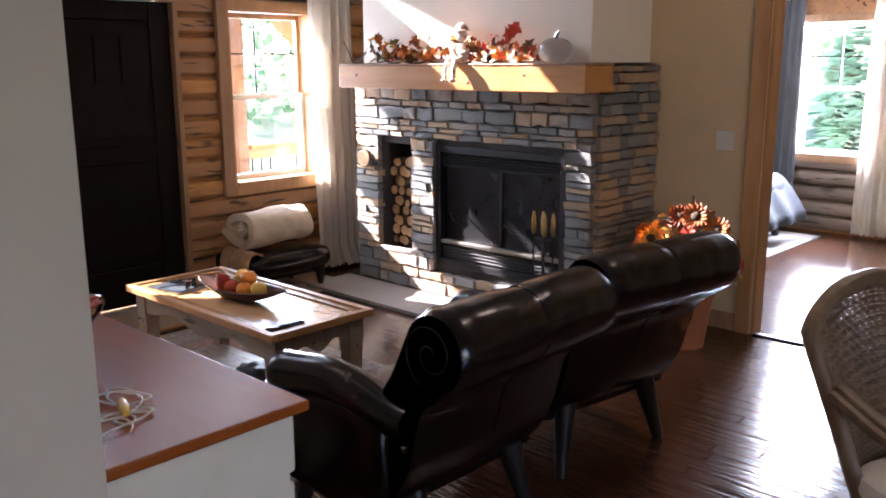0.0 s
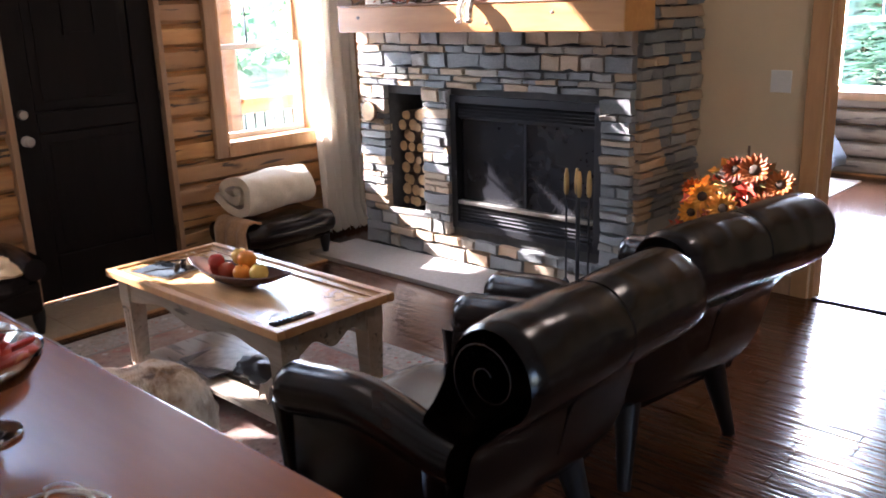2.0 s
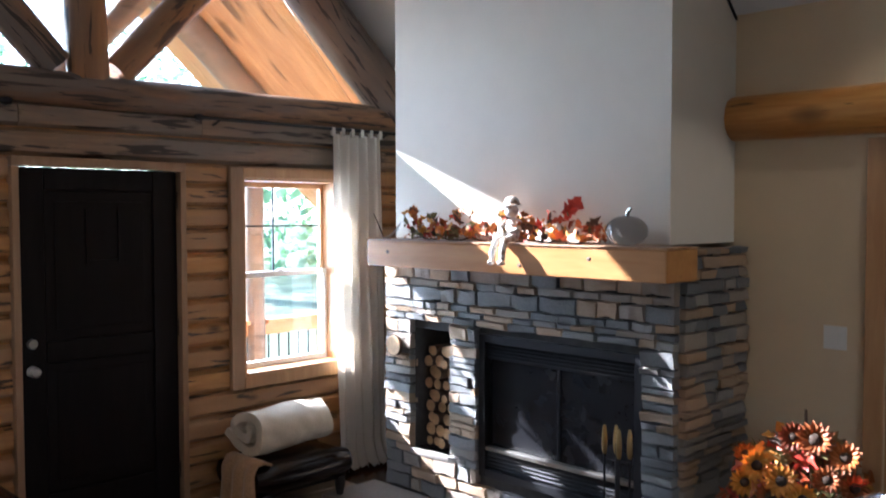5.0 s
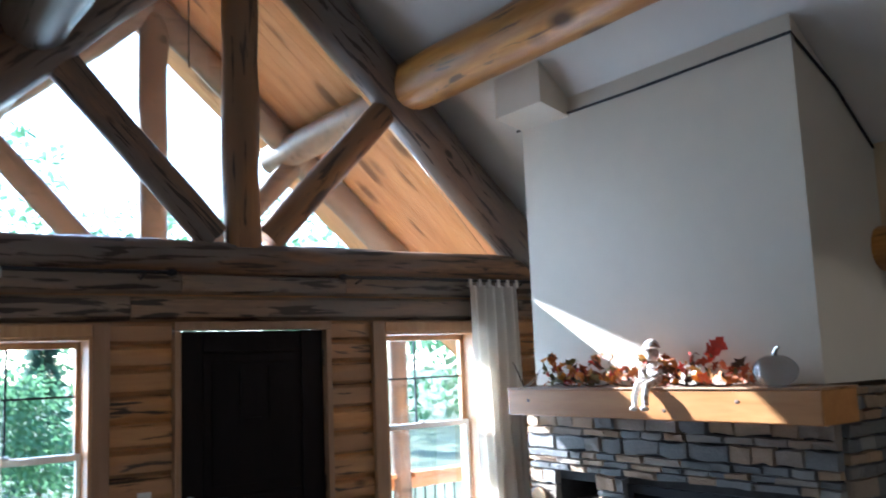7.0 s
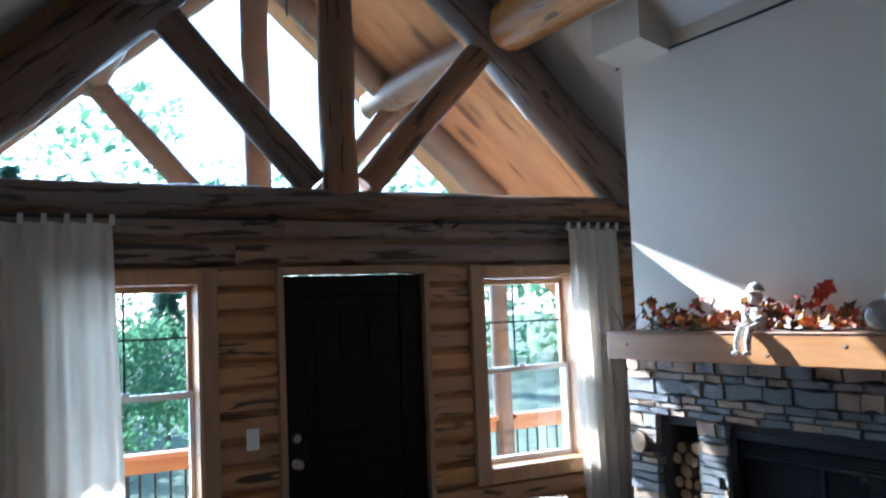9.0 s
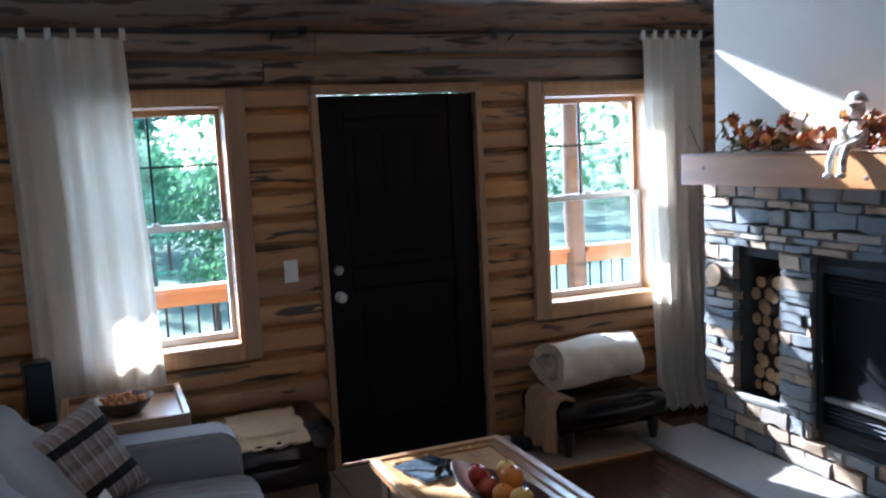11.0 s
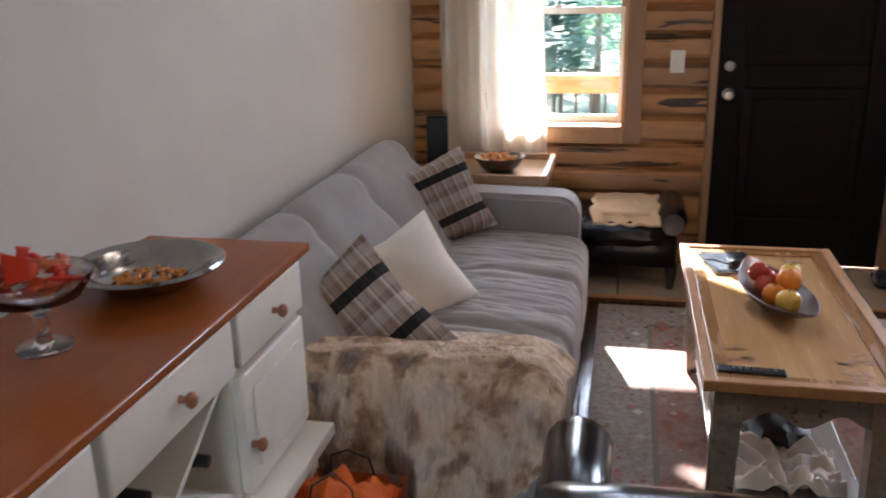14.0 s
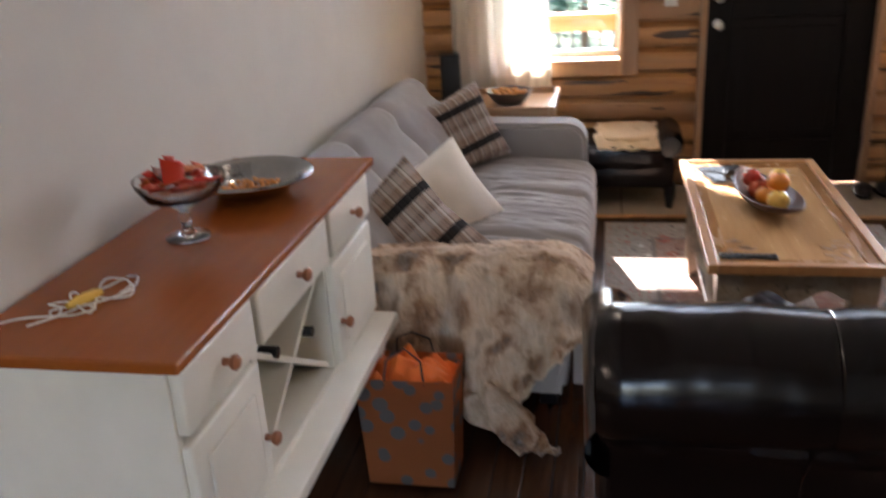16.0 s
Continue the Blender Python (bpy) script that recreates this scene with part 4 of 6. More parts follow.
def conifer_mesh(seed, h, r, cards=2600):
    rn = random.Random(seed)
    bm = bmesh.new()
    for k in range(cards):
        t = rn.random() ** 0.8
        z = h * (0.18 + 0.82 * t)
        layer = 0.75 + 0.25 * math.sin(z * 5.2 + seed)
        rad = r * (1 - t) ** 0.75 * layer * (0.25 + 0.75 * rn.random() ** 0.5) + 0.05
        a = rn.random() * 6.283
        c = Vector((rad * math.cos(a), rad * math.sin(a), z - rad * 0.25))
        d = Vector((math.cos(a), math.sin(a), -0.25 + 0.3 * rn.random())).normalized()
        s = d.cross(Vector((0, 0, 1))).normalized()
        ln, wd = 0.22 + 0.30 * rn.random(), 0.05 + 0.07 * rn.random()
        n = Vector((0, 0, 0.04))
        v = [bm.verts.new(p) for p in (c - d * ln * 0.4, c + s * wd + n * rn.random(), c + d * ln, c - s * wd - n)]
        bm.faces.new(v)
    return bm


def broad_mesh(seed, h, r, cards=2600):
    rn = random.Random(seed)
    bm = bmesh.new()
    lobes = [Vector((rn.uniform(-1, 1) * r * 0.6, rn.uniform(-1, 1) * r * 0.6, h * rn.uniform(0.35, 0.95))) for _ in range(11)]
    for k in range(cards):
        o = lobes[rn.randrange(11)]
        d = Vector((rn.gauss(0, 1), rn.gauss(0, 1), rn.gauss(0, 0.7))).normalized()
        c = o + d * r * 0.5 * rn.random() ** 0.4
        u = Vector((rn.gauss(0, 1), rn.gauss(0, 1), rn.gauss(0, 1))).normalized()
        w = u.cross(d).normalized()
        s = 0.07 + 0.08 * rn.random()
        bm.faces.new([bm.verts.new(p) for p in (c - u * s, c + w * s * 0.6, c + u * s, c - w * s * 0.6)])
    return bm


def tree(name, label, crown, h, trunk_r, material, seed, limbs=10):
    t = thing(name, label, "tree")
    rn = random.Random(seed)
    bm = tube([(0.1 * noise.noise(Vector((i, seed, 0))), 0.1 * noise.noise(Vector((i, seed, 5))), h * i / 8) for i in range(9)], [trunk_r * (1 - 0.11 * i) for i in range(9)], 9)
    for k in range(limbs):
        z = h * (0.2 + 0.7 * k / limbs)
        a = rn.random() * 6.283
        ln = h * 0.16 * (1.1 - k / limbs)
        tube([(0, 0, z), (ln * math.cos(a) * 0.6, ln * math.sin(a) * 0.6, z + ln * 0.05), (ln * math.cos(a), ln * math.sin(a), z + ln * 0.2)], [trunk_r * 0.3, trunk_r * 0.18, trunk_r * 0.06], 5, bm)
    part("trunk", bm, M["bark"], t)
    part("crown", crown, material, t, smooth=False)
    return t


kinds = [tree("conifer", "tall dark green conifer beyond the porch", conifer_mesh(1, 11, 2.4), 11, 0.16, M["conifer"], 1),
         tree("conifer", "slender blue-green pine beyond the porch", conifer_mesh(2, 8, 1.9), 8, 0.12, M["conifer"], 2),
         tree("broadleaf_tree", "leafy green tree beyond the porch", broad_mesh(3, 6.5, 2.2, 3400), 6.0, 0.11, M["broadleaf"], 3)]
rt = random.Random(8)
spots = []
for i in range(50):
    d = rt.uniform(6.5, 30)
    a = rt.uniform(-1.0, 1.0)
    if a > 0.25 and rt.random() < 0.75:
        continue
    spots.append((-7.8 - d * math.cos(a), 4.2 + d * math.sin(a), d))
for i in range(22):
    spots.append((-10 + 13 * rt.random(), 13.5 + 9 * rt.random(), 12))
for i, (x, y, d) in enumerate(spots):
    src = kinds[i % 3]
    sc = rt.uniform(0.34, 0.62) if d < 22 else rt.uniform(0.55, 0.85)
    m = pose(x, y, -1.5, 0, 0, rt.uniform(0, 360))
    if i < 3:
        src.matrix_world = m
        src.scale = (sc, sc, sc)
        base = src
    else:
        c = copy_thing(src, m)
        c.scale = (sc, sc, sc)
# ---- fireplace ----
fire = thing("fireplace", "ledge-stone fireplace with black metal firebox and wood niche", "fireplace", (0, 0, 0))
FX0, FX1, FY = -5.45, -3.385, 5.975
NX0, NX1, NZ0, NZ1 = -5.21, -4.885, 0.305, 1.06      # firewood niche
BX0, BX1, BZ0, BZ1 = -4.655, -3.565, 0.245, 1.075    # firebox

core = wall_boxes("core", ("y", FY, YN - 0.002, FX0, FX1, 0, 1.585), [(NX0, NX1, NZ0, NZ1), (BX0, BX1, BZ0, BZ1)], M["dark_gap"], parent=fire)
del core["kind"]
part("niche_back", box(NX0, NX1, 6.33, 6.35, NZ0, NZ1), M["soot"], fire, smooth=False)
part("firebox_back", box(BX0, BX1, 6.42, 6.44, BZ0, BZ1), M["soot"], fire, smooth=False)


def frame_parts(a, b, c, d, y0, y1, w, nm, mat):
    for q in ((a, a + w, c, d), (b - w, b, c, d), (a + w, b - w, d - w, d), (a + w, b - w, c, c + w)):
        part(nm, box(q[0], q[1], y0, y1, q[2], q[3], 0.002), M[mat], fire, smooth=False)


frame_parts(BX0, BX1, BZ0, BZ1, 5.955, 5.985, 0.045, "surround", "black")
part("louvre_panel", box(BX0 + 0.046, BX1 - 0.046, 5.985, 6.0, 0.93, 1.029), M["black"], fire, smooth=False)
part("louvre_panel", box(BX0 + 0.046, BX1 - 0.046, 5.985, 6.0, 0.291, 0.40), M["black"], fire, smooth=False)
for z in (0.305, 0.327, 0.349, 0.371, 0.945, 0.965, 0.985, 1.005):
    part("louvre", prism([(5.972, z), (5.985, z + 0.012), (5.985, z + 0.016), (5.970, z + 0.004)], (BX0 + 0.05, BX1 - 0.05)), M["black"], fire, smooth=False)
part("ledge", box(BX0 + 0.05, BX1 - 0.05, 5.955, 6.0, 0.402, 0.425, 0.003), M["nickel"], fire, "pale metal ledge under the glass")
part("screen_mesh", box(BX0 + 0.046, BX1 - 0.046, 6.005, 6.009, 0.426, 0.929), M["black_plastic"], fire, "dark glossy glass doors", False)
part("door_divider", box(-4.115, -4.10, 5.995, 6.004, 0.426, 0.929), M["black"], fire, smooth=False)
part("niche_sill", box(NX0 - 0.02, NX1 + 0.02, 5.93, 6.05, NZ0 - 0.035, NZ0, 0.006), M["slab"], fire, "stone sill")
hearth = finish("hearth", box(-5.56, -3.30, 5.50, 5.93, 0.0, 0.03, 0.005), M["slab"], None, "", False, "structure")

# stones, packed in courses
rs = random.Random(5)
stone_meshes = []
for k in range(10):
    bm = box(-0.5, 0.5, -0.5, 0.5, -0.5, 0.5)
    bmesh.ops.subdivide_edges(bm, edges=[e for e in bm.edges if abs(e.verts[0].co.x - e.verts[1].co.x) > 0.5], cuts=1)
    for v in bm.verts:
        v.co += Vector((rs.uniform(-0.03, 0.03), rs.uniform(-0.22, 0.12) if v.co.y < 0 else 0, rs.uniform(-0.13, 0.13)))
        if v.co.y < 0:
            v.co.x *= 0.95
            v.co.z *= 0.86
    me = bpy.data.meshes.new("stone")
    bm.to_mesh(me)
    bm.free()
    me.materials.append(M["stone"])
    stone_meshes.append(me)
rest = bmesh.new()
STONES = []


def course(u0, u1, z0, z1, blocks):
    z = z0
    while z < z1 - 0.02:
        h = min(rs.choice((0.034, 0.045, 0.055, 0.065, 0.08, 0.09)), z1 - z)
        if z1 - z - h < 0.03:
            h = z1 - z
        u = u0
        while u < u1 - 0.01:
            w = rs.uniform(0.09, 0.27)
            if u1 - u - w < 0.07:
                w = u1 - u
            for (a, b, c, d) in blocks:
                if z + h > c + 0.012 and z < d - 0.012 and u < b and u + w > a:
                    if u >= a - 0.001:
                        w = 0
                        u = b
                    else:
                        w = a - u
                    break
            if w > 0.02:
                yield u, u + w, z, z + h
            u += w
        z += h


blocks = [(NX0, NX1, NZ0 - 0.035, NZ1), (BX0, BX1, BZ0, BZ1)]
for u0, u1, z0, z1 in course(FX0 - 0.01, FX1 + 0.01, 0.031, 1.46, blocks):
    STONES.append(((u0 + u1) / 2, FY - 0.012, (z0 + z1) / 2, u1 - u0, 0.055 + rs.uniform(-0.012, 0.014), z1 - z0, 0))
for u0, u1, z0, z1 in course(FY + 0.0, YN - 0.004, 0.0, 1.60, []):
    STONES.append((FX1 + 0.012, (u0 + u1) / 2, (z0 + z1) / 2, u1 - u0, 0.055 + rs.uniform(-0.012, 0.014), z1 - z0, 90))
for k, (x, y, z, w, d, h, rz) in enumerate(STONES):
    if k < 300:
        ob = new("stone", rs.choice(stone_meshes))
        ob.parent = fire
        ob.matrix_local = pose(x, y, z, 0, rs.uniform(-1.2, 1.2), rz) @ Matrix.Diagonal((w - 0.005, d, h - 0.005, 1))
    else:
        n0 = len(rest.verts)
        rest.from_mesh(rs.choice(stone_meshes))
        rest.verts.ensure_lookup_table()
        mm = pose(x, y, z, 0, rs.uniform(-1.2, 1.2), rz) @ Matrix.Diagonal((w - 0.005, d, h - 0.005, 1))
        for v in rest.verts[n0:]:
            v.co = mm @ v.co
if len(rest.verts):
    part("side_stonework", rest, M["stone"], fire, smooth=False, kind="stuff")
else:
    rest.free()
mant = thing("mantel", "thick solid honey-coloured wood mantel beam with knots", "mantelpiece", (-4.37, 5.9, 1.45))
part("beam", box(-1.05, 1.05, -0.14, 0.145, 0.0, 0.155, 0.008), M["mantel"], mant, smooth=False)
part("top_board", box(-1.055, 1.055, -0.145, 0.145, 0.1555, 0.165, 0.003), M["end_wood"], mant, "darker worn top edge", False)
for kx, kz in ((-0.86, 0.09), (0.62, 0.10), (0.18, 0.05)):
    part("knot", puffy(0.03, 0.008, 0.022, 8, 2, 1, 0.2, at=(kx, -0.139, kz)), M["bark"], mant)

# firewood in the niche
rf = random.Random(3)
zf, row = NZ0 + 0.001, 0
while zf < NZ1 - 0.12:
    xf = NX0 + 0.01
    hi = 0
    while xf < NX1 - 0.04:
        r = rf.uniform(0.024, 0.042)
        if xf + 2 * r > NX1:
            r = (NX1 - xf) / 2
            if r < 0.018:
                break
        jut = rf.uniform(0, 0.06)
        g = thing("firewood_log", "split round firewood log with pale cut end", "firewood", (xf + r, 6.03 + jut, zf + r), 0, "firewood in the niche")
        part("bark", tube([(0, 0.002, 0), (0, 0.25, 0)], r * 0.99, 11, None, 0.1, row), M["bark"], g)
        part("cut_face", tube([(0, -0.002, 0), (0, 0.0015, 0)], r * 0.94, 11, None, 0.1, row), M["firewood"], g)
        hi = max(hi, 2 * r)
        xf += 2 * r + 0.002
        row += 1
    zf += hi * 0.93

# ---- sofa ----
sofa = thing("sofa", "long grey fabric sofa with rolled arm and seamed seat", "sofa", (0, 0, 0))
SX0, SX1 = -5.00, -3.42
seams = [-5.00, -4.44, -3.86, -3.30]


def seat_fn(x0, x1):
    def f(u, v):
        x = x0 + (x1 - x0) * u
        edge = min(u, 1 - u) * (x1 - x0)
        dip = 0.016 * math.exp(-(edge / 0.035) ** 2)
        # v runs from the back of the seat over the rounded front to its foot
        if v < 0.7:
            y = 2.62 + 0.58 * v / 0.7
            z = 0.435 + 0.02 * math.sin(v / 0.7 * math.pi)
        else:
            a = (v - 0.7) / 0.3
            y = 3.20 + 0.085 * math.sin(min(a * 2, 1) * math.pi / 2)
            z = 0.435 - 0.085 * (1 - math.cos(min(a * 2, 1) * math.pi / 2)) - max(0, a - 0.5) * 0.44
        wr = 0.016 * noise.noise(Vector((x * 7, y * 2.2, 1))) + 0.013 * (0.35 - abs(noise.noise(Vector((x * 16 + 3 * y, y * 2.5, 3))))) - 0.006 * max(0.0, 1 - 5 * abs(noise.noise(Vector((x * 21 - 2 * y, y * 1.8, 8)))))
        return (x, y - (dip if v > 0.7 else 0), z + wr - (dip if v <= 0.75 else 0))
    return f


for a, b in zip(seams, seams[1:]):
    part("seat", surface(seat_fn(a, b), 60, 30, 0.03), M["sofa"], sofa)


def back_fn(x0, x1):
    def f(u, v):
        x = x0 + (x1 - x0) * u
        edge = min(u, 1 - u) * (x1 - x0)
        dip = 0.02 * math.exp(-(edge / 0.035) ** 2)
        if v < 0.65:
            k = v / 0.65
            y, z = 2.70 - 0.26 * k, 0.42 + 0.36 * k
            y += 0.03 * math.sin(k * math.pi)
        else:
            k = (v - 0.65) / 0.35 * math.pi
            y, z = 2.35 + 0.09 * math.cos(k), 0.78 + 0.075 * math.sin(k)
        wr = 0.010 * noise.noise(Vector((x * 4, v * 5, 7))) - 0.006 * abs(noise.noise(Vector((x * 9, v * 9, 9))))
        return (x, y - dip * 0.4 + wr, z - dip + wr)
    return f


for a, b in zip([-5.10, -4.40, -3.80, -3.28], [-4.40, -3.80, -3.28]):
    part("backrest", surface(back_fn(a, b), 20, 22, 0.03), M["sofa"], sofa)
part("base", box(-5.15, -3.32, 2.30, 3.22, 0.10, 0.40, 0.02), M["sofa"], sofa)
for xa, dz in ((-5.12, 0.0), (-3.33, 0.08)):
    bm = prism([(2.42, 0.12), (3.20, 0.12), (3.235, 0.30)] + [(3.135 + 0.10 * math.cos(radians(15 * q)), 0.505 - dz + 0.10 * math.sin(radians(15 * q))) for q in range(7)] + [(2.42, 0.62 - dz)], (xa - 0.10, xa + 0.10))
    bmesh.ops.bevel(bm, geom=[e for e in bm.edges if abs(e.verts[0].co.x - e.verts[1].co.x) < 0.01], offset=0.022, segments=3, affect="EDGES")
    part("arm", bm, M["sofa"], sofa)
for x in (-5.1, -3.4):
    for y in (2.4, 3.15):
        part("leg", box(x - 0.03, x + 0.03, y - 0.03, y + 0.03, 0.006, 0.10, 0.004), M["black"], sofa)


def cushion(label, at, rot, w, mat, sd):
    c = thing("throw_pillow", label, "cushion", at)
    c.matrix_world = pose(*at, *rot)
    part("cover", pillow_bm(w, w, 0.19, sd), M[mat], c)


cushion("grey and brown plaid throw pillow by the sofa arm", (-4.88, 2.62, 0.60), (24, 18, -56), 0.40, "plaid", 1)
cushion("plain white throw pillow on the grey sofa seat", (-4.03, 2.69, 0.54), (26, 24, -50), 0.37, "white_fabric", 2)
cushion("grey and brown plaid throw pillow beside the fur throw", (-3.56, 2.63, 0.515), (30, 38, -60), 0.46, "plaid", 3)

# fur throw over the near arm
throw = thing("fur_throw", "mottled brown and cream faux fur throw draped over the sofa arm", "blanket", (0, 0, 0))


def throw_hem(v):
    """Height of the lower edge, from the wall to the front of the sofa: low behind, a hanging tail, then rising."""
    K = [(0, 0.26), (0.25, 0.24), (0.42, 0.22), (0.50, 0.10), (0.62, 0.05), (0.70, 0.12), (0.80, 0.22), (0.92, 0.31), (1, 0.37)]
    for (a, za), (b, zb) in zip(K, K[1:]):
        if v <= b:
            return za + (zb - za) * (v - a) / (b - a)
    return K[-1][1]


def throw_fn(u, v):
    # u over the arm from the seat to the near side; v from the back to the front
    y = 2.44 + 0.86 * v
    hem = throw_hem(v)
    L = [(-3.74, 0.475), (-3.58, 0.505), (-3.46, 0.56), (-3.37, 0.60), (-3.27, 0.60), (-3.205, 0.555), (-3.185, 0.50 - (0.50 - hem) * 0.33), (-3.175, 0.50 - (0.50 - hem) * 0.67), (-3.16, hem)]
    k = u * (len(L) - 1)
    i = min(int(k), len(L) - 2)
    f = k - i
    f = f * f * (3 - 2 * f) * 0.4 + f * 0.6
    x, z = L[i][0] * (1 - f) + L[i + 1][0] * f, L[i][1] * (1 - f) + L[i + 1][1] * f
    low = max(0, (u - 0.6) / 0.4)
    fold = 0.032 * math.sin(v * 21 + u * 2.5 + 2.2 * noise.noise(Vector((v * 4, u, 6)))) * (0.15 + u) + 0.020 * noise.noise(Vector((u * 6, v * 8, 2)))
    edge = max(0.0, (v - 0.84) / 0.16)
    z -= edge ** 2 * 0.085 * (1 - low)
    y += 0.05 * low * math.exp(-((v - 0.60) / 0.12) ** 2) - 0.03 * low * (v - 0.5)
    x += 0.05 * low * math.exp(-((v - 0.58) / 0.14) ** 2)
    tuft = 0.007 * noise.noise(Vector((u * 38, v * 42, 11))) + 0.010 * noise.noise(Vector((u * 17, v * 19, 5)))
    return (x + fold * (1 if u > 0.5 else 0.3) + tuft, y, max(z + fold * 0.35 + tuft, 0.03))


drape = part("drape", surface(throw_fn, 90, 96), M["fur"], throw)
th_ = drape.modifiers.new("thickness", "SOLIDIFY")
th_.thickness = 0.02


def tail_fn(u, v):
    x = -3.155 + 0.10 * v + 0.02 * math.sin(u * 7)
    y = 2.90 + 0.14 * u + 0.17 * v ** 1.5
    z = 0.17 - 0.14 * v ** 0.7 + 0.03 * math.sin(u * 3.14)
    return (x + 0.03 * math.sin(u * 11 + v * 5), y, max(z + 0.012 * math.sin(u * 12), 0.028))


tail = part("hanging_corner", surface(tail_fn, 26, 24), M["fur"], throw)
th_ = tail.modifiers.new("thickness", "SOLIDIFY")
th_.thickness = 0.024

# ---- coffee table ----
ct = thing("coffee_table", "distressed painted coffee table with tray-like pine top", "coffee table", (-4.0, 3.936, 0))
w2, d2, zt = 0.62, 0.28, 0.535
part("tabletop", box(-w2 + 0.075, w2 - 0.075, -d2 + 0.075, d2 - 0.075, zt - 0.035, zt - 0.016), M["table_wood"], ct, "pale worn panel", False)
for ins, wd, top, mat in ((0.0, 0.034, zt, "trim"), (0.0345, 0.042, zt - 0.008, "table_rim")):
    x_, y_ = w2 - ins, d2 - ins
    for b in ((-x_, x_, -y_, -y_ + wd), (-x_, x_, y_ - wd, y_), (-x_, -x_ + wd, -y_ + wd + 0.0005, y_ - wd - 0.0005), (x_ - wd, x_, -y_ + wd + 0.0005, y_ - wd - 0.0005)):
        part("rim", box(*b, zt - 0.034, top, 0.004), M[mat], ct, smooth=False)


def scallop(half, c0, c1, axis):
    """An apron board whose lower edge swings down in the middle and beside the legs."""
    n = 28
    low = [(half * (2 * i / n - 1), zt - 0.125 - 0.022 * math.cos(2 * math.pi * i / n * 2) * (1 if 3 < i < n - 3 else 0.6)) for i in range(n + 1)]
    pts = [(-half, zt - 0.036)] + low + [(half, zt - 0.036)]
    return prism(pts, (c0, c1), "y" if axis == "x" else "x")


for y in (-d2 + 0.045, d2 - 0.065):
    part("apron", scallop(w2 - 0.10, y, y + 0.02, "x"), M["table_paint"], ct, smooth=False)
for x in (-w2 + 0.045, w2 - 0.065):
    part("apron", scallop(d2 - 0.10, x, x + 0.02, "y"), M["table_paint"], ct, smooth=False)
part("shelf", box(-w2 + 0.075, w2 - 0.075, -d2 + 0.075, d2 - 0.075, 0.105, 0.13, 0.004), M["table_paint"], ct, smooth=False)
for sx in (-1, 1):
    for sy in (-1, 1):
        cx, cy = sx * (w2 - 0.075), sy * (d2 - 0.075)
        bm = bmesh.new()
        secs = [(0.006, 0.022), (0.05, 0.026), (0.14, 0.031), (0.38, 0.037), (0.40, 0.040), (zt - 0.036, 0.040)]
        rings = [[bm.verts.new((cx + a * q, cy + b * q, z)) for a, b in ((-1, -1), (1, -1), (1, 1), (-1, 1))] for z, q in secs]
        for r0, r1 in zip(rings, rings[1:]):
            for k in range(4):
                bm.faces.new((r0[k], r0[(k + 1) % 4], r1[(k + 1) % 4], r1[k]))
        bm.faces.new(rings[0][::-1])
        bm.faces.new(rings[-1])
        leg = part("leg", bm, M["table_paint"], ct, smooth=False)
        for s2 in (-0.012, 0.012):
            part("bead", box(cx + s2 - 0.004, cx + s2 + 0.004, cy + sy * 0.033 - 0.006, cy + sy * 0.033 + 0.006, 0.10, 0.36, 0.002), M["table_paint"], leg, smooth=False)

rmf = random.Random(9)
for cx, cy in ((-0.47, -0.14), (-0.47, 0.14), (0.47, -0.14), (0.47, 0.14), (0.40, -0.17), (0.40, 0.17)):
    for k in range(5):
        a = rmf.uniform(0, 3.14)
        q = [(0.022 * math.cos(b) * (1 + 0.3 * math.cos(3 * b)), 0.009 * math.sin(b)) for b in [j * 0.785 for j in range(8)]]
        bm = prism(q, (zt - 0.0165, zt - 0.0152), "z")
        m = part("painted_leaf", bm, M["end_wood"], ct, "faded brown painted leaf" if k == 0 else "", smooth=False)
        m.matrix_local = pose(cx + rmf.uniform(-0.05, 0.05), cy + rmf.uniform(-0.03, 0.03), 0, 0, 0, math.degrees(a))

# ---- rug ----
rug = finish("rug", box(-5.25, -3.15, 3.33, 4.72, 0.001, 0.011, 0.003), M["rug"], None, "worn oriental rug with red and dark motifs on grey", False)
tagged(rug, category="rug")


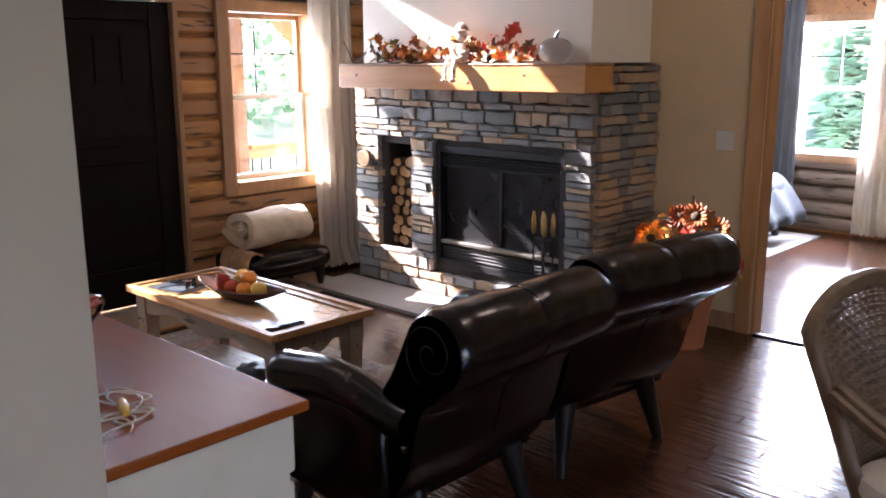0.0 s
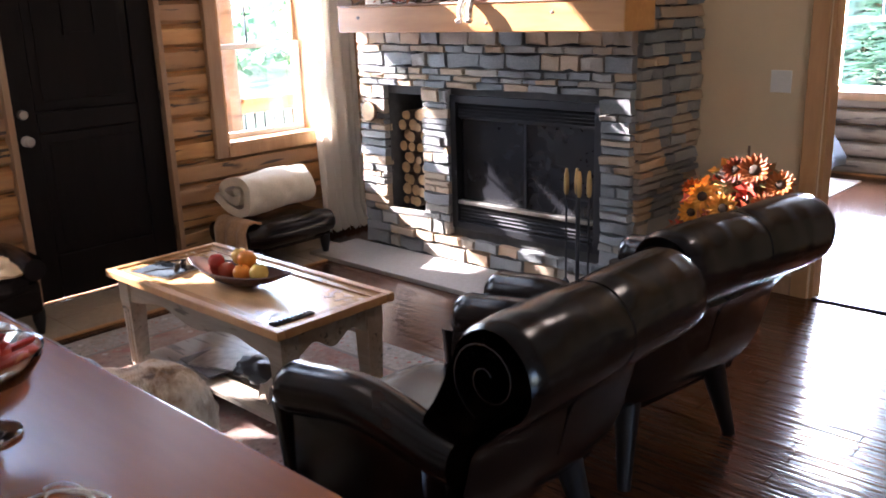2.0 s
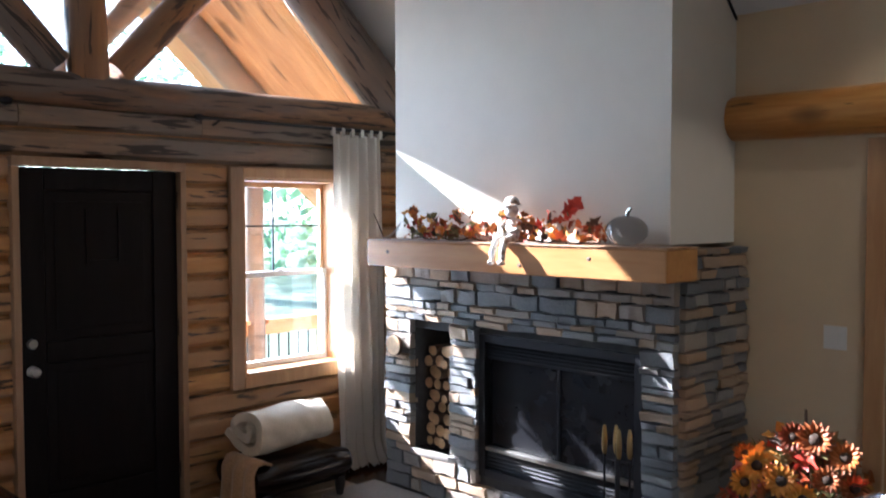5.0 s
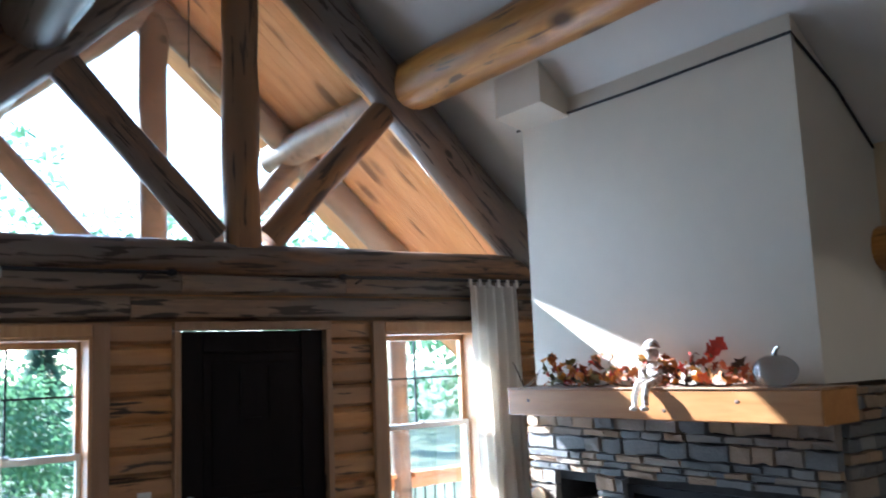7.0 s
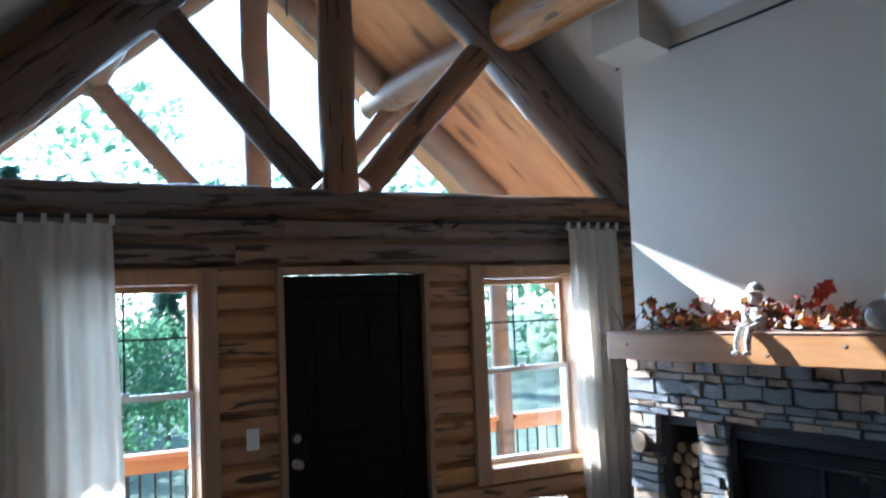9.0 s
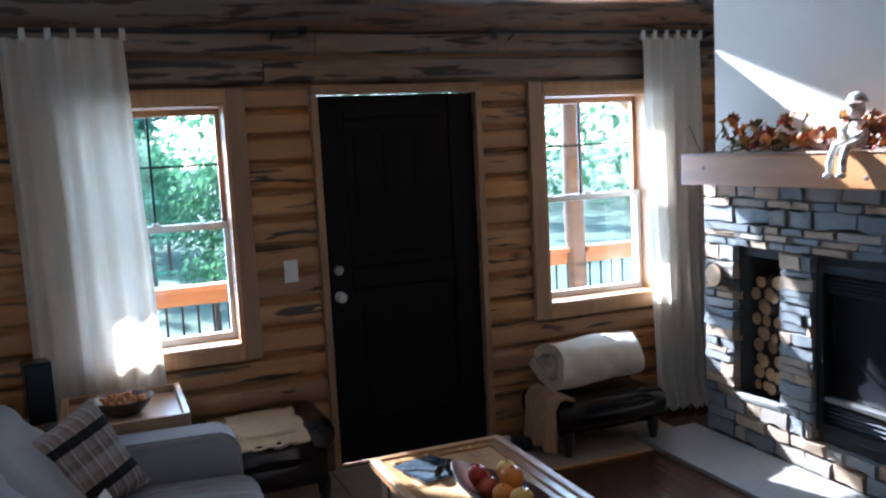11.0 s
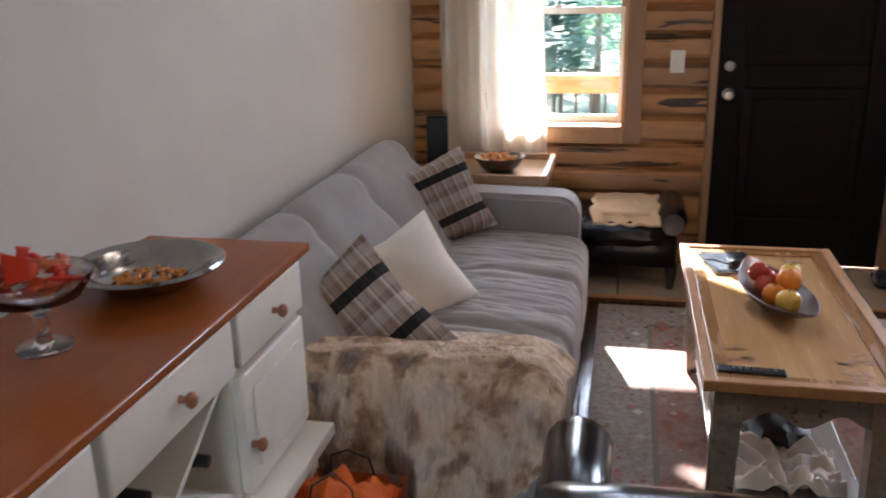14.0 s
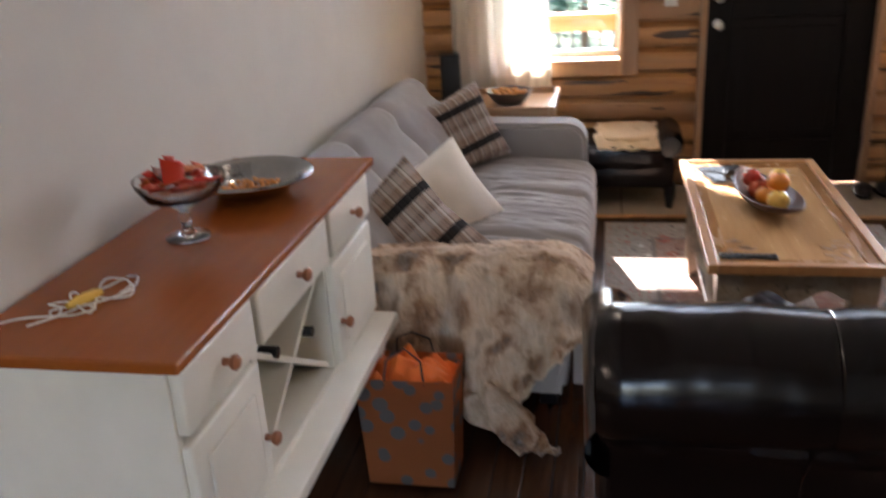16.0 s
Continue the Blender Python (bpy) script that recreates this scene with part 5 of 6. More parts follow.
# ---- leather armchairs ----
def armchair(at, rz, w, label):
    """Faces local -x; the axis of the rolled back is over x = 0."""
    c = thing("leather_armchair", label, "armchair", at, rz, "leather armchairs side by side")
    h, zr, rr = w / 2, 0.83, 0.122

    def spiral(y):
        pts = []
        for k in range(34):
            a = k / 33 * 3.2 * math.pi + 0.6
            r = 0.014 + (rr * 0.86 - 0.014) * k / 33
            pts.append((-0.01 + r * math.cos(a), y, zr - 0.004 + r * math.sin(a)))
        return tube(pts, 0.0028, 5)

    # section: up the front of the back, round the fat roll, in at the neck, down the rear and under
    sec = [(-0.34, 0.30), (-0.31, 0.42), (-0.27, 0.55), (-0.225, 0.66), (-0.17, 0.75)]
    for k in range(15):
        a = radians(168 - 232 * k / 14)
        sec.append((rr * math.cos(a), zr + rr * math.sin(a)))
    sec += [(0.02, 0.695), (-0.045, 0.655), (-0.085, 0.60), (-0.105, 0.52), (-0.125, 0.44), (-0.155, 0.37), (-0.20, 0.30), (-0.27, 0.25), (-0.36, 0.235), (-0.34, 0.30)]

    def bf(u, v):
        k = v * (len(sec) - 1)
        i = min(int(k), len(sec) - 2)
        f = k - i
        x, z = sec[i][0] * (1 - f) + sec[i + 1][0] * f, sec[i][1] * (1 - f) + sec[i + 1][1] * f
        e = min(u, 1 - u) * w
        up = min(1, max(0, (z - 0.60) / 0.12))
        y = (-h + w * u) * (0.93 + 0.07 * up)
        sq = 1 - 0.09 * math.exp(-(e / 0.014) ** 2)
        x = -0.01 + (x + 0.01) * (sq if z > 0.68 else 1)
        z = zr + (z - zr) * (sq if z > 0.68 else 1)
        seam = math.exp(-((u - 0.5) * w / 0.012) ** 2) * 0.006
        puff = 0.012 * math.sin(math.pi * min(1, e / (w / 2))) * (1 if z > 0.68 else 0.3)
        wr = 0.0025 * noise.noise(Vector((y * 9, v * 12, at[1]))) + 0.003 * noise.noise(Vector((y * 26, v * 9, at[1] + 4)))
        z += (puff - seam) * (0.6 if z > zr else -0.2) + wr
        if z < 0.66:
            x += 0.025 * (1 - (2 * u - 1) ** 2) * (1 if v > 0.6 else -1)
        return (x + wr, y, z)

    bm = surface(bf, 32, 74)
    bmesh.ops.remove_doubles(bm, verts=bm.verts, dist=0.0006)
    for ys in (-1, 1):
        bnd = [e for e in bm.edges if len(e.link_faces) == 1 and all(v.co.y * ys > 0 for v in e.verts)]
        bmesh.ops.triangle_fill(bm, edges=bnd, use_beauty=True)
    bmesh.ops.recalc_face_normals(bm, faces=bm.faces)
    back = part("backrest", bm, M["leather"], c)
    for y in (-h - 0.002, h + 0.002):
        part("scroll_piping", spiral(y * 0.997), M["leather"], back)
    pts = [(bf(0.5, k / 40)[0], 0, bf(0.5, k / 40)[2]) for k in range(6, 34)]
    part("seam", tube(pts, 0.0035, 5), M["leather"], back)
    part("seat", puffy(0.64, w - 0.16, 0.20, 16, 5, 1, 0.03, at=(-0.53, 0, 0.37)), M["leather"], c)
    part("base", box(-0.82, -0.24, -h + 0.05, h - 0.05, 0.22, 0.33, 0.03, 3), M["leather"], c)
    for s in (-1, 1):
        ya = s * (h - 0.035)

        def af(u, v):
            x = -0.12 - 0.66 * u
            a = v * 2 * math.pi
            top = 0.635 + 0.045 * math.sin(u * math.pi) ** 2 + 0.02 * u
            r = 0.060 + 0.016 * u
            if u > 0.9:
                r *= math.sqrt(max(0.0, 1 - ((u - 0.9) / 0.1) ** 2)) + 0.02
            return (x, ya + 0.012 * s * u + r * math.sin(a), top - 0.062 + r * 1.05 * math.cos(a))

        bm = surface(af, 24, 18)
        bmesh.ops.remove_doubles(bm, verts=bm.verts, dist=0.0008)
        bmesh.ops.recalc_face_normals(bm, faces=bm.faces)
        arm = part("arm", bm, M["leather"], c)
        part("side_panel", puffy(0.54, 0.10, 0.40, 14, 7, 2, 0.02, at=(-0.49, ya - s * 0.010, 0.41)), M["leather"], c)
        bm = tube([(-0.755, ya, 0.27), (-0.762, ya, 0.40), (-0.768, ya, 0.55)], [0.040, 0.047, 0.056], 14)
        part("arm_front", bm, M["leather"], arm)
    for sx, sy, dx in ((-0.235, -1, 0.05), (-0.235, 1, 0.05), (-0.74, -1, -0.02), (-0.74, 1, -0.02)):
        y = sy * (h - 0.15)
        top, bot = Vector((sx, y, 0.29)), Vector((sx + dx, y + sy * 0.065, 0.0))
        part("leg", tube([top, top.lerp(bot, 0.5), bot], [0.048, 0.034, 0.023], 10), M["black"], c)
    return c


armchair((-2.15, 3.715, 0), 0, 0.775, "dark brown leather armchair with a scrolled roll back, nearer the sofa")
armchair((-2.175, 4.59, 0), -9, 0.775, "dark brown leather armchair with a scrolled roll back, nearer the fireplace")

# ---- sideboard ----
sb = thing("sideboard", "white painted sideboard with brown wood top and wine rack", "sideboard", (0, 0, 0))
X0, X1, Y0, Y1 = -3.07, -1.885, 2.252, 2.64
part("worktop", box(-3.095, -1.862, 2.245, 2.678, 0.948, 0.971, 0.005), M["cab_top"], sb, "orange-brown laminated wood top", False)
part("side_panel", box(X1 - 0.02, X1, Y0, Y1, 0.45, 0.947, 0.002), M["white_paint"], sb, smooth=False)
part("side_panel", box(X0, X0 + 0.02, Y0, Y1, 0.45, 0.947, 0.002), M["white_paint"], sb, smooth=False)
part("back_panel", box(X0 + 0.021, X1 - 0.021, Y0, Y0 + 0.012, 0.45, 0.947), M["white_paint"], sb, smooth=False)
part("bottom", box(X0 + 0.021, X1 - 0.021, Y0 + 0.013, Y1, 0.485, 0.505), M["white_paint"], sb, smooth=False)
part("drawer_deck", box(X0 + 0.021, X1 - 0.021, Y0 + 0.013, Y1 - 0.005, 0.795, 0.81), M["white_paint"], sb, smooth=False)
for x in (-2.225, -2.70):
    part("divider", box(x - 0.012, x + 0.012, Y0 + 0.013, Y1 - 0.004, 0.506, 0.794), M["white_paint"], sb, smooth=False)
part("base_moulding", box(X0 - 0.02, X1 + 0.015, Y0 + 0.02, Y1 + 0.075, 0.448, 0.484, 0.008), M["white_paint"], sb)
for a, b in ((-2.205, X1), (-2.685, -2.215), (X0, -2.695)):
    dr = part("drawer", box(a + 0.008, b - 0.008, Y1 - 0.012, Y1 + 0.022, 0.812, 0.936, 0.008, 3), M["white_paint"], sb)
    k = part("knob", lathe([(0, 0), (0.008, 0), (0.007, 0.012), (0.014, 0.018), (0.016, 0.026), (0.010, 0.032), (0, 0.033)], 14), M["knob_wood"], dr, "round brown wooden knob")
    k.matrix_local = pose((a + b) / 2, Y1 + 0.022, 0.875, -90, 0, 0)
for a, b, kx in ((-2.205, X1, -2.18), (X0, -2.695, -2.725)):
    d = part("door", box(a + 0.008, b - 0.008, Y1 - 0.012, Y1 + 0.018, 0.51, 0.792, 0.007, 3), M["white_paint"], sb)
    part("raised_panel", box(a + 0.055, b - 0.055, Y1 + 0.0181, Y1 + 0.026, 0.555, 0.747, 0.006), M["white_paint"], d)
    k = part("knob", lathe([(0, 0), (0.008, 0), (0.007, 0.012), (0.014, 0.018), (0.016, 0.026), (0.010, 0.032), (0, 0.033)], 14), M["knob_wood"], d, "round brown wooden knob")
    k.matrix_local = pose(kx, Y1 + 0.018, 0.625, -90, 0, 0)
for sgn in (1, -1):
    L_, cx, cz = 0.27, -2.4625, 0.65
    bm = box(-0.275, 0.275, Y0 + 0.02, Y1 - 0.02, -0.007, 0.007)
    ob = part("rack_board", bm, M["white_paint"], sb, smooth=False)
    ob.matrix_local = pose(cx, (0 if sgn > 0 else 0.001), cz, 0, sgn * 31, 0)
part("hinge", box(-1.884, -1.876, Y1 - 0.05, Y1 - 0.01, 0.60, 0.66, 0.002), M["black"], sb, "black metal catch")
for x in (X0 + 0.04, X1 - 0.04):
    for y in (Y0 + 0.05, Y1 + 0.01):
        part("leg", box(x - 0.025, x + 0.025, y - 0.025, y + 0.025, 0.0, 0.447, 0.004), M["white_paint"], sb)
for x, z in ((-2.58, 0.60), (-2.36, 0.66)):
    b = thing("wine_bottle", "dark wine bottle lying in the rack", "bottle", (x, 2.36, z + 0.065))
    g = part("glass_body", lathe([(0, 0), (0.036, 0.0), (0.037, 0.02), (0.037, 0.17), (0.015, 0.21), (0.014, 0.27), (0.0, 0.272)], 16), M["black_plastic"], b)
    g.matrix_local = pose(0, 0, 0, -90, 0, 0)
# ---- curtains and rods ----
def curtain(name, at, y0t, y1t, y0b, y1b, zt, zb, folds, seed, label, depth=0.05, axis="y", x=-5.86, mat="curtain"):
    c = thing(name, label, "curtain", at)
    ox, oy, oz = at

    def f(u, v):
        y = (y0t + (y1t - y0t) * u) * (1 - v) + (y0b + (y1b - y0b) * u) * v
        z = zt + (zb - zt) * v
        ph = u * folds * 2 * math.pi + 1.1 * noise.noise(Vector((u * 3, v * 1.2, seed)))
        d = depth * (0.55 + 0.45 * noise.noise(Vector((u * 6, seed, 0)))) * math.sin(ph) + 0.018 * noise.noise(Vector((u * 4, v * 3, seed + 3)))
        if zb < 0.1 and v > 0.93:
            d += (v - 0.93) * 0.8 * (0.3 + u)
            z = max(z, 0.015 + 0.03 * abs(math.sin(ph)))
        return (x + d - ox, y - oy, z - oz) if axis == "y" else (y - ox, x + d - oy, z - oz)

    part("panel", surface(f, folds * 12, 26, 0.0015), M[mat], c)
    n = folds
    for i in range(n + 1):
        y = y0t + (y1t - y0t) * (i / n)
        a = (x - 0.012 - ox, y - 0.014 - oy, zt - 0.01 - oz) if axis == "y" else (y - 0.014 - ox, x - 0.012 - oy, zt - 0.01 - oz)
        b = (a[0] + 0.024, a[1] + 0.028, a[2] + 0.055) if axis == "y" else (a[0] + 0.028, a[1] + 0.024, a[2] + 0.055)
        part("heading_tab", box(a[0], b[0], a[1], b[1], a[2], b[2], 0.003), M["curtain"], c, smooth=False)
    return c


curtain("curtain", (-5.86, 2.7, 0), 2.42, 2.95, 2.44, 3.03, 2.30, 0.03, 5, 1, "long cream curtain hanging in folds beside the sofa")
curtain("curtain", (-5.86, 6.0, 0), 5.84, 6.25, 5.89, 6.30, 2.30, 0.012, 5, 2, "long cream curtain hanging in folds beside the fireplace")


def rod(y0, y1, z, label, ends):
    r = thing("curtain_rod", label, "curtain rod", (-5.86, (y0 + y1) / 2, z))
    h = (y1 - y0) / 2
    part("pole", tube([(0, -h, 0), (0, h, 0)], 0.011, 10), M["black"], r)
    for s in ends:
        part("finial", tube([(0, s * (h - 0.002), 0), (0, s * (h + 0.02), 0), (0, s * (h + 0.045), 0)], [0.016, 0.021, 0.014], 10), M["black"], r)
    for y in (-h + 0.12, h - 0.12):
        part("bracket", tube([(0, y, -0.003), (-0.05, y, -0.02), (-0.09, y, -0.03)], 0.007, 6), M["black"], r)


rod(2.30, 3.78, 2.335, "dark iron curtain rod over the window and sofa", (1,))
rod(4.88, 6.45, 2.335, "dark iron curtain rod over the window near the fireplace", (-1,))

# ---- ottomans ----
def ottoman(at, rz, dx, w, seat_z, roll_z, rr_, label):
    """Rolls at the local y ends; dx deep, w wide."""
    o = thing("leather_ottoman", label, "ottoman", at, rz, "pair of leather ottomans")
    part("seat", puffy(dx, w - 0.10, 0.16, 14, 7, 3, 0.02, at=(0, 0, seat_z - 0.08)), M["leather"], o)
    for s in (-1, 1):
        y = s * (w / 2 - rr_)
        n = 8
        part("end_roll", tube([(-dx / 2 - 0.012 + (dx + 0.024) * i / n, y, roll_z) for i in range(n + 1)], [rr_ * 0.75, rr_ * 0.97] + [rr_] * (n - 3) + [rr_ * 0.97, rr_ * 0.75], 18), M["leather"], o)
    part("base", box(-dx / 2 + 0.01, dx / 2 - 0.01, -w / 2 + 0.05, w / 2 - 0.05, 0.13, seat_z - 0.08, 0.02, 3), M["leather"], o)
    for x in (-dx / 2 + 0.06, dx / 2 - 0.05):
        for y in (-w / 2 + 0.07, w / 2 - 0.07):
            part("leg", lathe([(0, 0.010), (0.016, 0.010), (0.020, 0.03), (0.032, 0.09), (0.034, 0.15), (0, 0.15)], 12, (x, y, 0)), M["black"], o)


ottoman((-5.69, 3.40, 0), 0, 0.46, 0.70, 0.385, 0.37, 0.075, "black leather ottoman under a folded fleece by the sofa")
ottoman((-5.66, 5.30, 0), 90, 0.66, 0.50, 0.32, 0.235, 0.095, "black leather ottoman with a folded cream blanket")
fl = thing("folded_fleece", "folded cream fleece on the black ottoman", "blanket", (-5.695, 3.44, 0.385))


def fleece(u, v):
    x, y = -0.19 + 0.43 * u, -0.17 + 0.34 * v + 0.012 * math.sin(u * 14)
    z = 0.030 + 0.012 * noise.noise(Vector((u * 5, v * 5, 2)))
    if u > 0.8:
        z -= (u - 0.8) * 0.25
    return (x, y, z + 0.004 * math.sin(v * 20))


part("top_layer", surface(fleece, 22, 18, 0.022), M["fleece"], fl)
part("lower_layer", puffy(0.40, 0.32, 0.035, 10, 6, 4, 0.05, at=(-0.01, 0, 0.016)), M["fleece"], fl)

bl = thing("folded_blanket", "thick cream blanket folded and rolled on the ottoman", "blanket", (-5.68, 5.29, 0.322), 4)


def roll_fn(u, v):
    a = v * 2 * math.pi * 1.75
    r = 0.030 + 0.128 * v
    y = -0.27 + 0.54 * u + 0.015 * math.sin(a * 2 + u)
    w = 1 + 0.16 * noise.noise(Vector((u * 2.5, a * 0.7, 1))) + 0.05 * noise.noise(Vector((u * 7, a * 2, 4)))
    x = r * 1.45 * math.cos(-a + 1.9) * w
    z = 0.172 + 1.08 * r * math.sin(-a + 1.9) * w * (0.92 if math.sin(-a + 1.9) < 0 else 0.95)
    return (x, y, max(z, 0.004))


part("fold", surface(roll_fn, 26, 110, 0.055), M["cream"], bl)
part("inner_fold", puffy(0.26, 0.47, 0.20, 12, 3, 5, 0.03, at=(0.0, 0.0, 0.150)), M["cream"], bl)
tt = thing("knit_throw", "tan knitted throw hanging over the ottoman end", "blanket", (-5.68, 4.96, 0))


def knit(u, v):
    L = [(0.10, 0.335), (0.04, 0.36), (0.0, 0.345), (-0.035, 0.28), (-0.045, 0.18), (-0.055, 0.06)]
    k = v * 5
    i = min(int(k), 4)
    f = k - i
    y, z = L[i][0] * (1 - f) + L[i + 1][0] * f, L[i][1] * (1 - f) + L[i + 1][1] * f
    return (-0.10 + 0.34 * u + 0.01 * math.sin(v * 9), y + 0.014 * math.sin(u * 18 + v * 3) * v, z)


part("drape", surface(knit, 30, 24, 0.014), M["tan_throw"], tt)
for i, (dx, rz) in enumerate(((0, 10), (0.02, -6))):
    sh = thing("slip_on_shoe", "black slip-on shoe with a pale inside on the tiles", "shoe", (-5.78 + dx, 4.86 - 0.11 * i, 0.011), rz)
    part("sole", puffy(0.25, 0.085, 0.02, 10, 4, 1, 0, at=(0, 0, 0.010)), M["black_plastic"], sh)
    part("upper", puffy(0.15, 0.088, 0.065, 10, 2.6, 2, 0, at=(0.05, 0, 0.042)), M["black"], sh)
    part("insole", puffy(0.12, 0.055, 0.012, 8, 3, 1, 0, at=(-0.06, 0, 0.026)), M["cream"], sh)

# ---- end table, bowl and speaker ----
et = thing("end_table", "brown wooden end table with a raised rim by the curtain", "side table", (-5.53, 2.80, 0))
part("tabletop", box(-0.27, 0.27, -0.25, 0.25, 0.595, 0.615), M["end_wood"], et, smooth=False)
for b in ((-0.28, 0.28, -0.262, -0.235), (-0.28, 0.28, 0.235, 0.262)):
    part("rim", box(*b, 0.59, 0.648, 0.004), M["end_wood"], et, smooth=False)
for b in ((-0.28, -0.255), (0.255, 0.28)):
    part("rim", box(*b, -0.234, 0.234, 0.59, 0.647, 0.004), M["end_wood"], et, smooth=False)
for x in (-0.24, 0.24):
    for y in (-0.22, 0.22):
        part("leg", box(x - 0.02, x + 0.02, y - 0.02, y + 0.02, 0.0, 0.589, 0.003), M["end_wood"], et, smooth=False)
part("shelf", box(-0.22, 0.22, -0.2, 0.2, 0.2, 0.215), M["end_wood"], et, smooth=False)
bw = thing("potpourri_bowl", "dark bowl filled with orange potpourri on the end table", "bowl", (-5.50, 2.80, 0.6155))
part("bowl", lathe([(0, 0), (0.06, 0), (0.09, 0.02), (0.125, 0.065), (0.13, 0.075), (0.122, 0.072), (0.085, 0.03), (0, 0.02)], 30), M["ceramic"], bw)
rr = random.Random(2)
bm = bmesh.new()
for i in range(46):
    a, d = rr.random() * 6.28, 0.095 * rr.random() ** 0.5
    puffy(rr.uniform(0.02, 0.035), rr.uniform(0.02, 0.03), 0.018, 4, 2, i, 0.2, bm, (d * math.cos(a), d * math.sin(a), 0.058 + 0.02 * rr.random()))
part("potpourri", bm, M["nuts"], bw, kind="stuff")
sp = thing("speaker", "slim black loudspeaker box standing behind the sofa", "speaker", (-5.58, 2.46, 0.6155), 12)
part("cabinet", box(-0.06, 0.06, -0.055, 0.055, 0, 0.27, 0.006), M["black_plastic"], sp, smooth=False)
part("grille", box(0.0605, 0.066, -0.048, 0.048, 0.01, 0.26, 0.003), M["black"], sp, smooth=False)

# ---- coffee table things ----
fb = thing("fruit_bowl", "long leaf-shaped dark bowl on the coffee table", "bowl", (-4.0, 3.93, 0.5195), 12)


def bowl_fn(u, v):
    a = u * 2 * math.pi
    k = v
    sx = 0.265 * (0.22 + 0.75 * k) * (1 + 0.10 * abs(math.cos(a)) ** 8 * k)
    sy = 0.105 * (0.25 + 0.75 * k) * (1 - 0.25 * abs(math.cos(a)) ** 2 * k)
    return (sx * math.cos(a), sy * math.sin(a), 0.004 + 0.055 * k ** 2 + 0.02 * k * abs(math.cos(a)) ** 4)


bm = surface(bowl_fn, 40, 10)
bmesh.ops.remove_doubles(bm, verts=bm.verts, dist=0.0005)
bm.faces.new([v for v in sorted((v for v in bm.verts if v.co.z < 0.0045), key=lambda v: math.atan2(v.co.y, v.co.x))])
bmesh.ops.solidify(bm, geom=bm.faces, thickness=0.006)
part("bowl", bm, M["bowl_wood"], fb)


def fruit(name, label, x, y, z, r, mat):
    f = thing(name, label, "fruit", (-4.0 + x, 3.93 + y, 0.5195 + z), 0)
    k = r
    prof = [(0, -0.80 * k), (0.35 * k, -0.92 * k), (0.75 * k, -0.66 * k), (0.98 * k, -0.1 * k), (0.93 * k, 0.4 * k), (0.62 * k, 0.80 * k), (0.28 * k, 0.88 * k), (0, 0.74 * k)]
    part("flesh", lathe(prof, 20), M[mat], f)
    part("stem", tube([(0, 0, 0.70 * k), (0.003, 0, 0.98 * k)], 0.002, 5), M["bark"], f)


for a in (("apple", "red apple in the leaf bowl", -0.12, -0.02, 0.055, 0.037, "apple"), ("apple", "red apple in the leaf bowl", -0.08, -0.05, 0.092, 0.035, "apple"),
          ("apple", "red apple in the leaf bowl", -0.04, -0.03, 0.058, 0.037, "apple"), ("orange", "bright orange in the leaf bowl", 0.02, 0.03, 0.100, 0.041, "orange"),
          ("yellow_apple", "yellow apple in the leaf bowl", -0.05, 0.045, 0.10, 0.036, "yellow"), ("orange", "bright orange in the leaf bowl", 0.045, -0.015, 0.058, 0.038, "orange"),
          ("yellow_apple", "yellow apple in the leaf bowl", 0.12, 0.015, 0.065, 0.040, "yellow")):
    fruit(*a)
rm = thing("remote_control", "black remote control on the coffee table", "remote control", (-3.47, 3.79, 0.5195), 88)
part("body", box(-0.09, 0.09, -0.02, 0.02, 0, 0.016, 0.005), M["black_plastic"], rm)
for i in range(8):
    part("button", box(-0.07 + i * 0.018, -0.06 + i * 0.018, -0.008, 0.008, 0.0161, 0.019, 0.001), M["black"], rm, smooth=False)
tb = thing("magazine", "glossy magazine lying on the coffee table", "magazine", (-4.42, 3.83, 0.5195), 14)
part("page_block", box(-0.11, 0.11, -0.09, 0.09, 0, 0.009), M["paper"], tb, smooth=False)
part("cover", box(-0.112, 0.112, -0.092, 0.092, 0.0091, 0.0105), plain("glossy_cover", (0.05, 0.06, 0.07), 0.08, var=0.5, scale=20, bump=0), tb, smooth=False)
sg = thing("sunglasses", "pair of black sunglasses on the magazine", "glasses", (-4.34, 3.86, 0.5305), 35)
for y in (-0.034, 0.034):
    part("lens", puffy(0.012, 0.055, 0.04, 10, 2.6, 1, 0, at=(0, y, 0.021)), M["black_plastic"], sg)
    part("temple", tube([(0, y * 1.9, 0.03), (-0.08, y * 1.85, 0.022), (-0.14, y * 1.7, 0.006)], 0.0035, 6), M["black_plastic"], sg)
part("bridge", tube([(0, -0.01, 0.03), (0.002, 0.01, 0.03)], 0.003, 6), M["black_plastic"], sg)
# shelf under the table
for i, (x, y, rz, c) in enumerate(((-4.20, 3.90, 12, (0.30, 0.31, 0.33)), (-4.17, 3.88, -6, (0.12, 0.12, 0.13)), (-4.13, 3.92, 20, (0.42, 0.40, 0.37)))):
    mg = thing("magazine", "magazine stacked on the coffee table shelf", "magazine", (x, y, 0.1305 + i * 0.0085), rz, "magazines on the shelf")
    part("page_block", box(-0.14, 0.14, -0.10, 0.10, 0, 0.008), plain("magazine_paper", c, 0.4, var=0.4, scale=25, bump=0), mg, smooth=False)
hb = thing("cloth_bag", "black crumpled cloth bag on the coffee table shelf", "bag", (-3.86, 3.93, 0.1305), 8)
part("body", puffy(0.30, 0.20, 0.09, 14, 2.4, 3, 0.35, at=(0, 0, 0.042)), M["black"], hb)
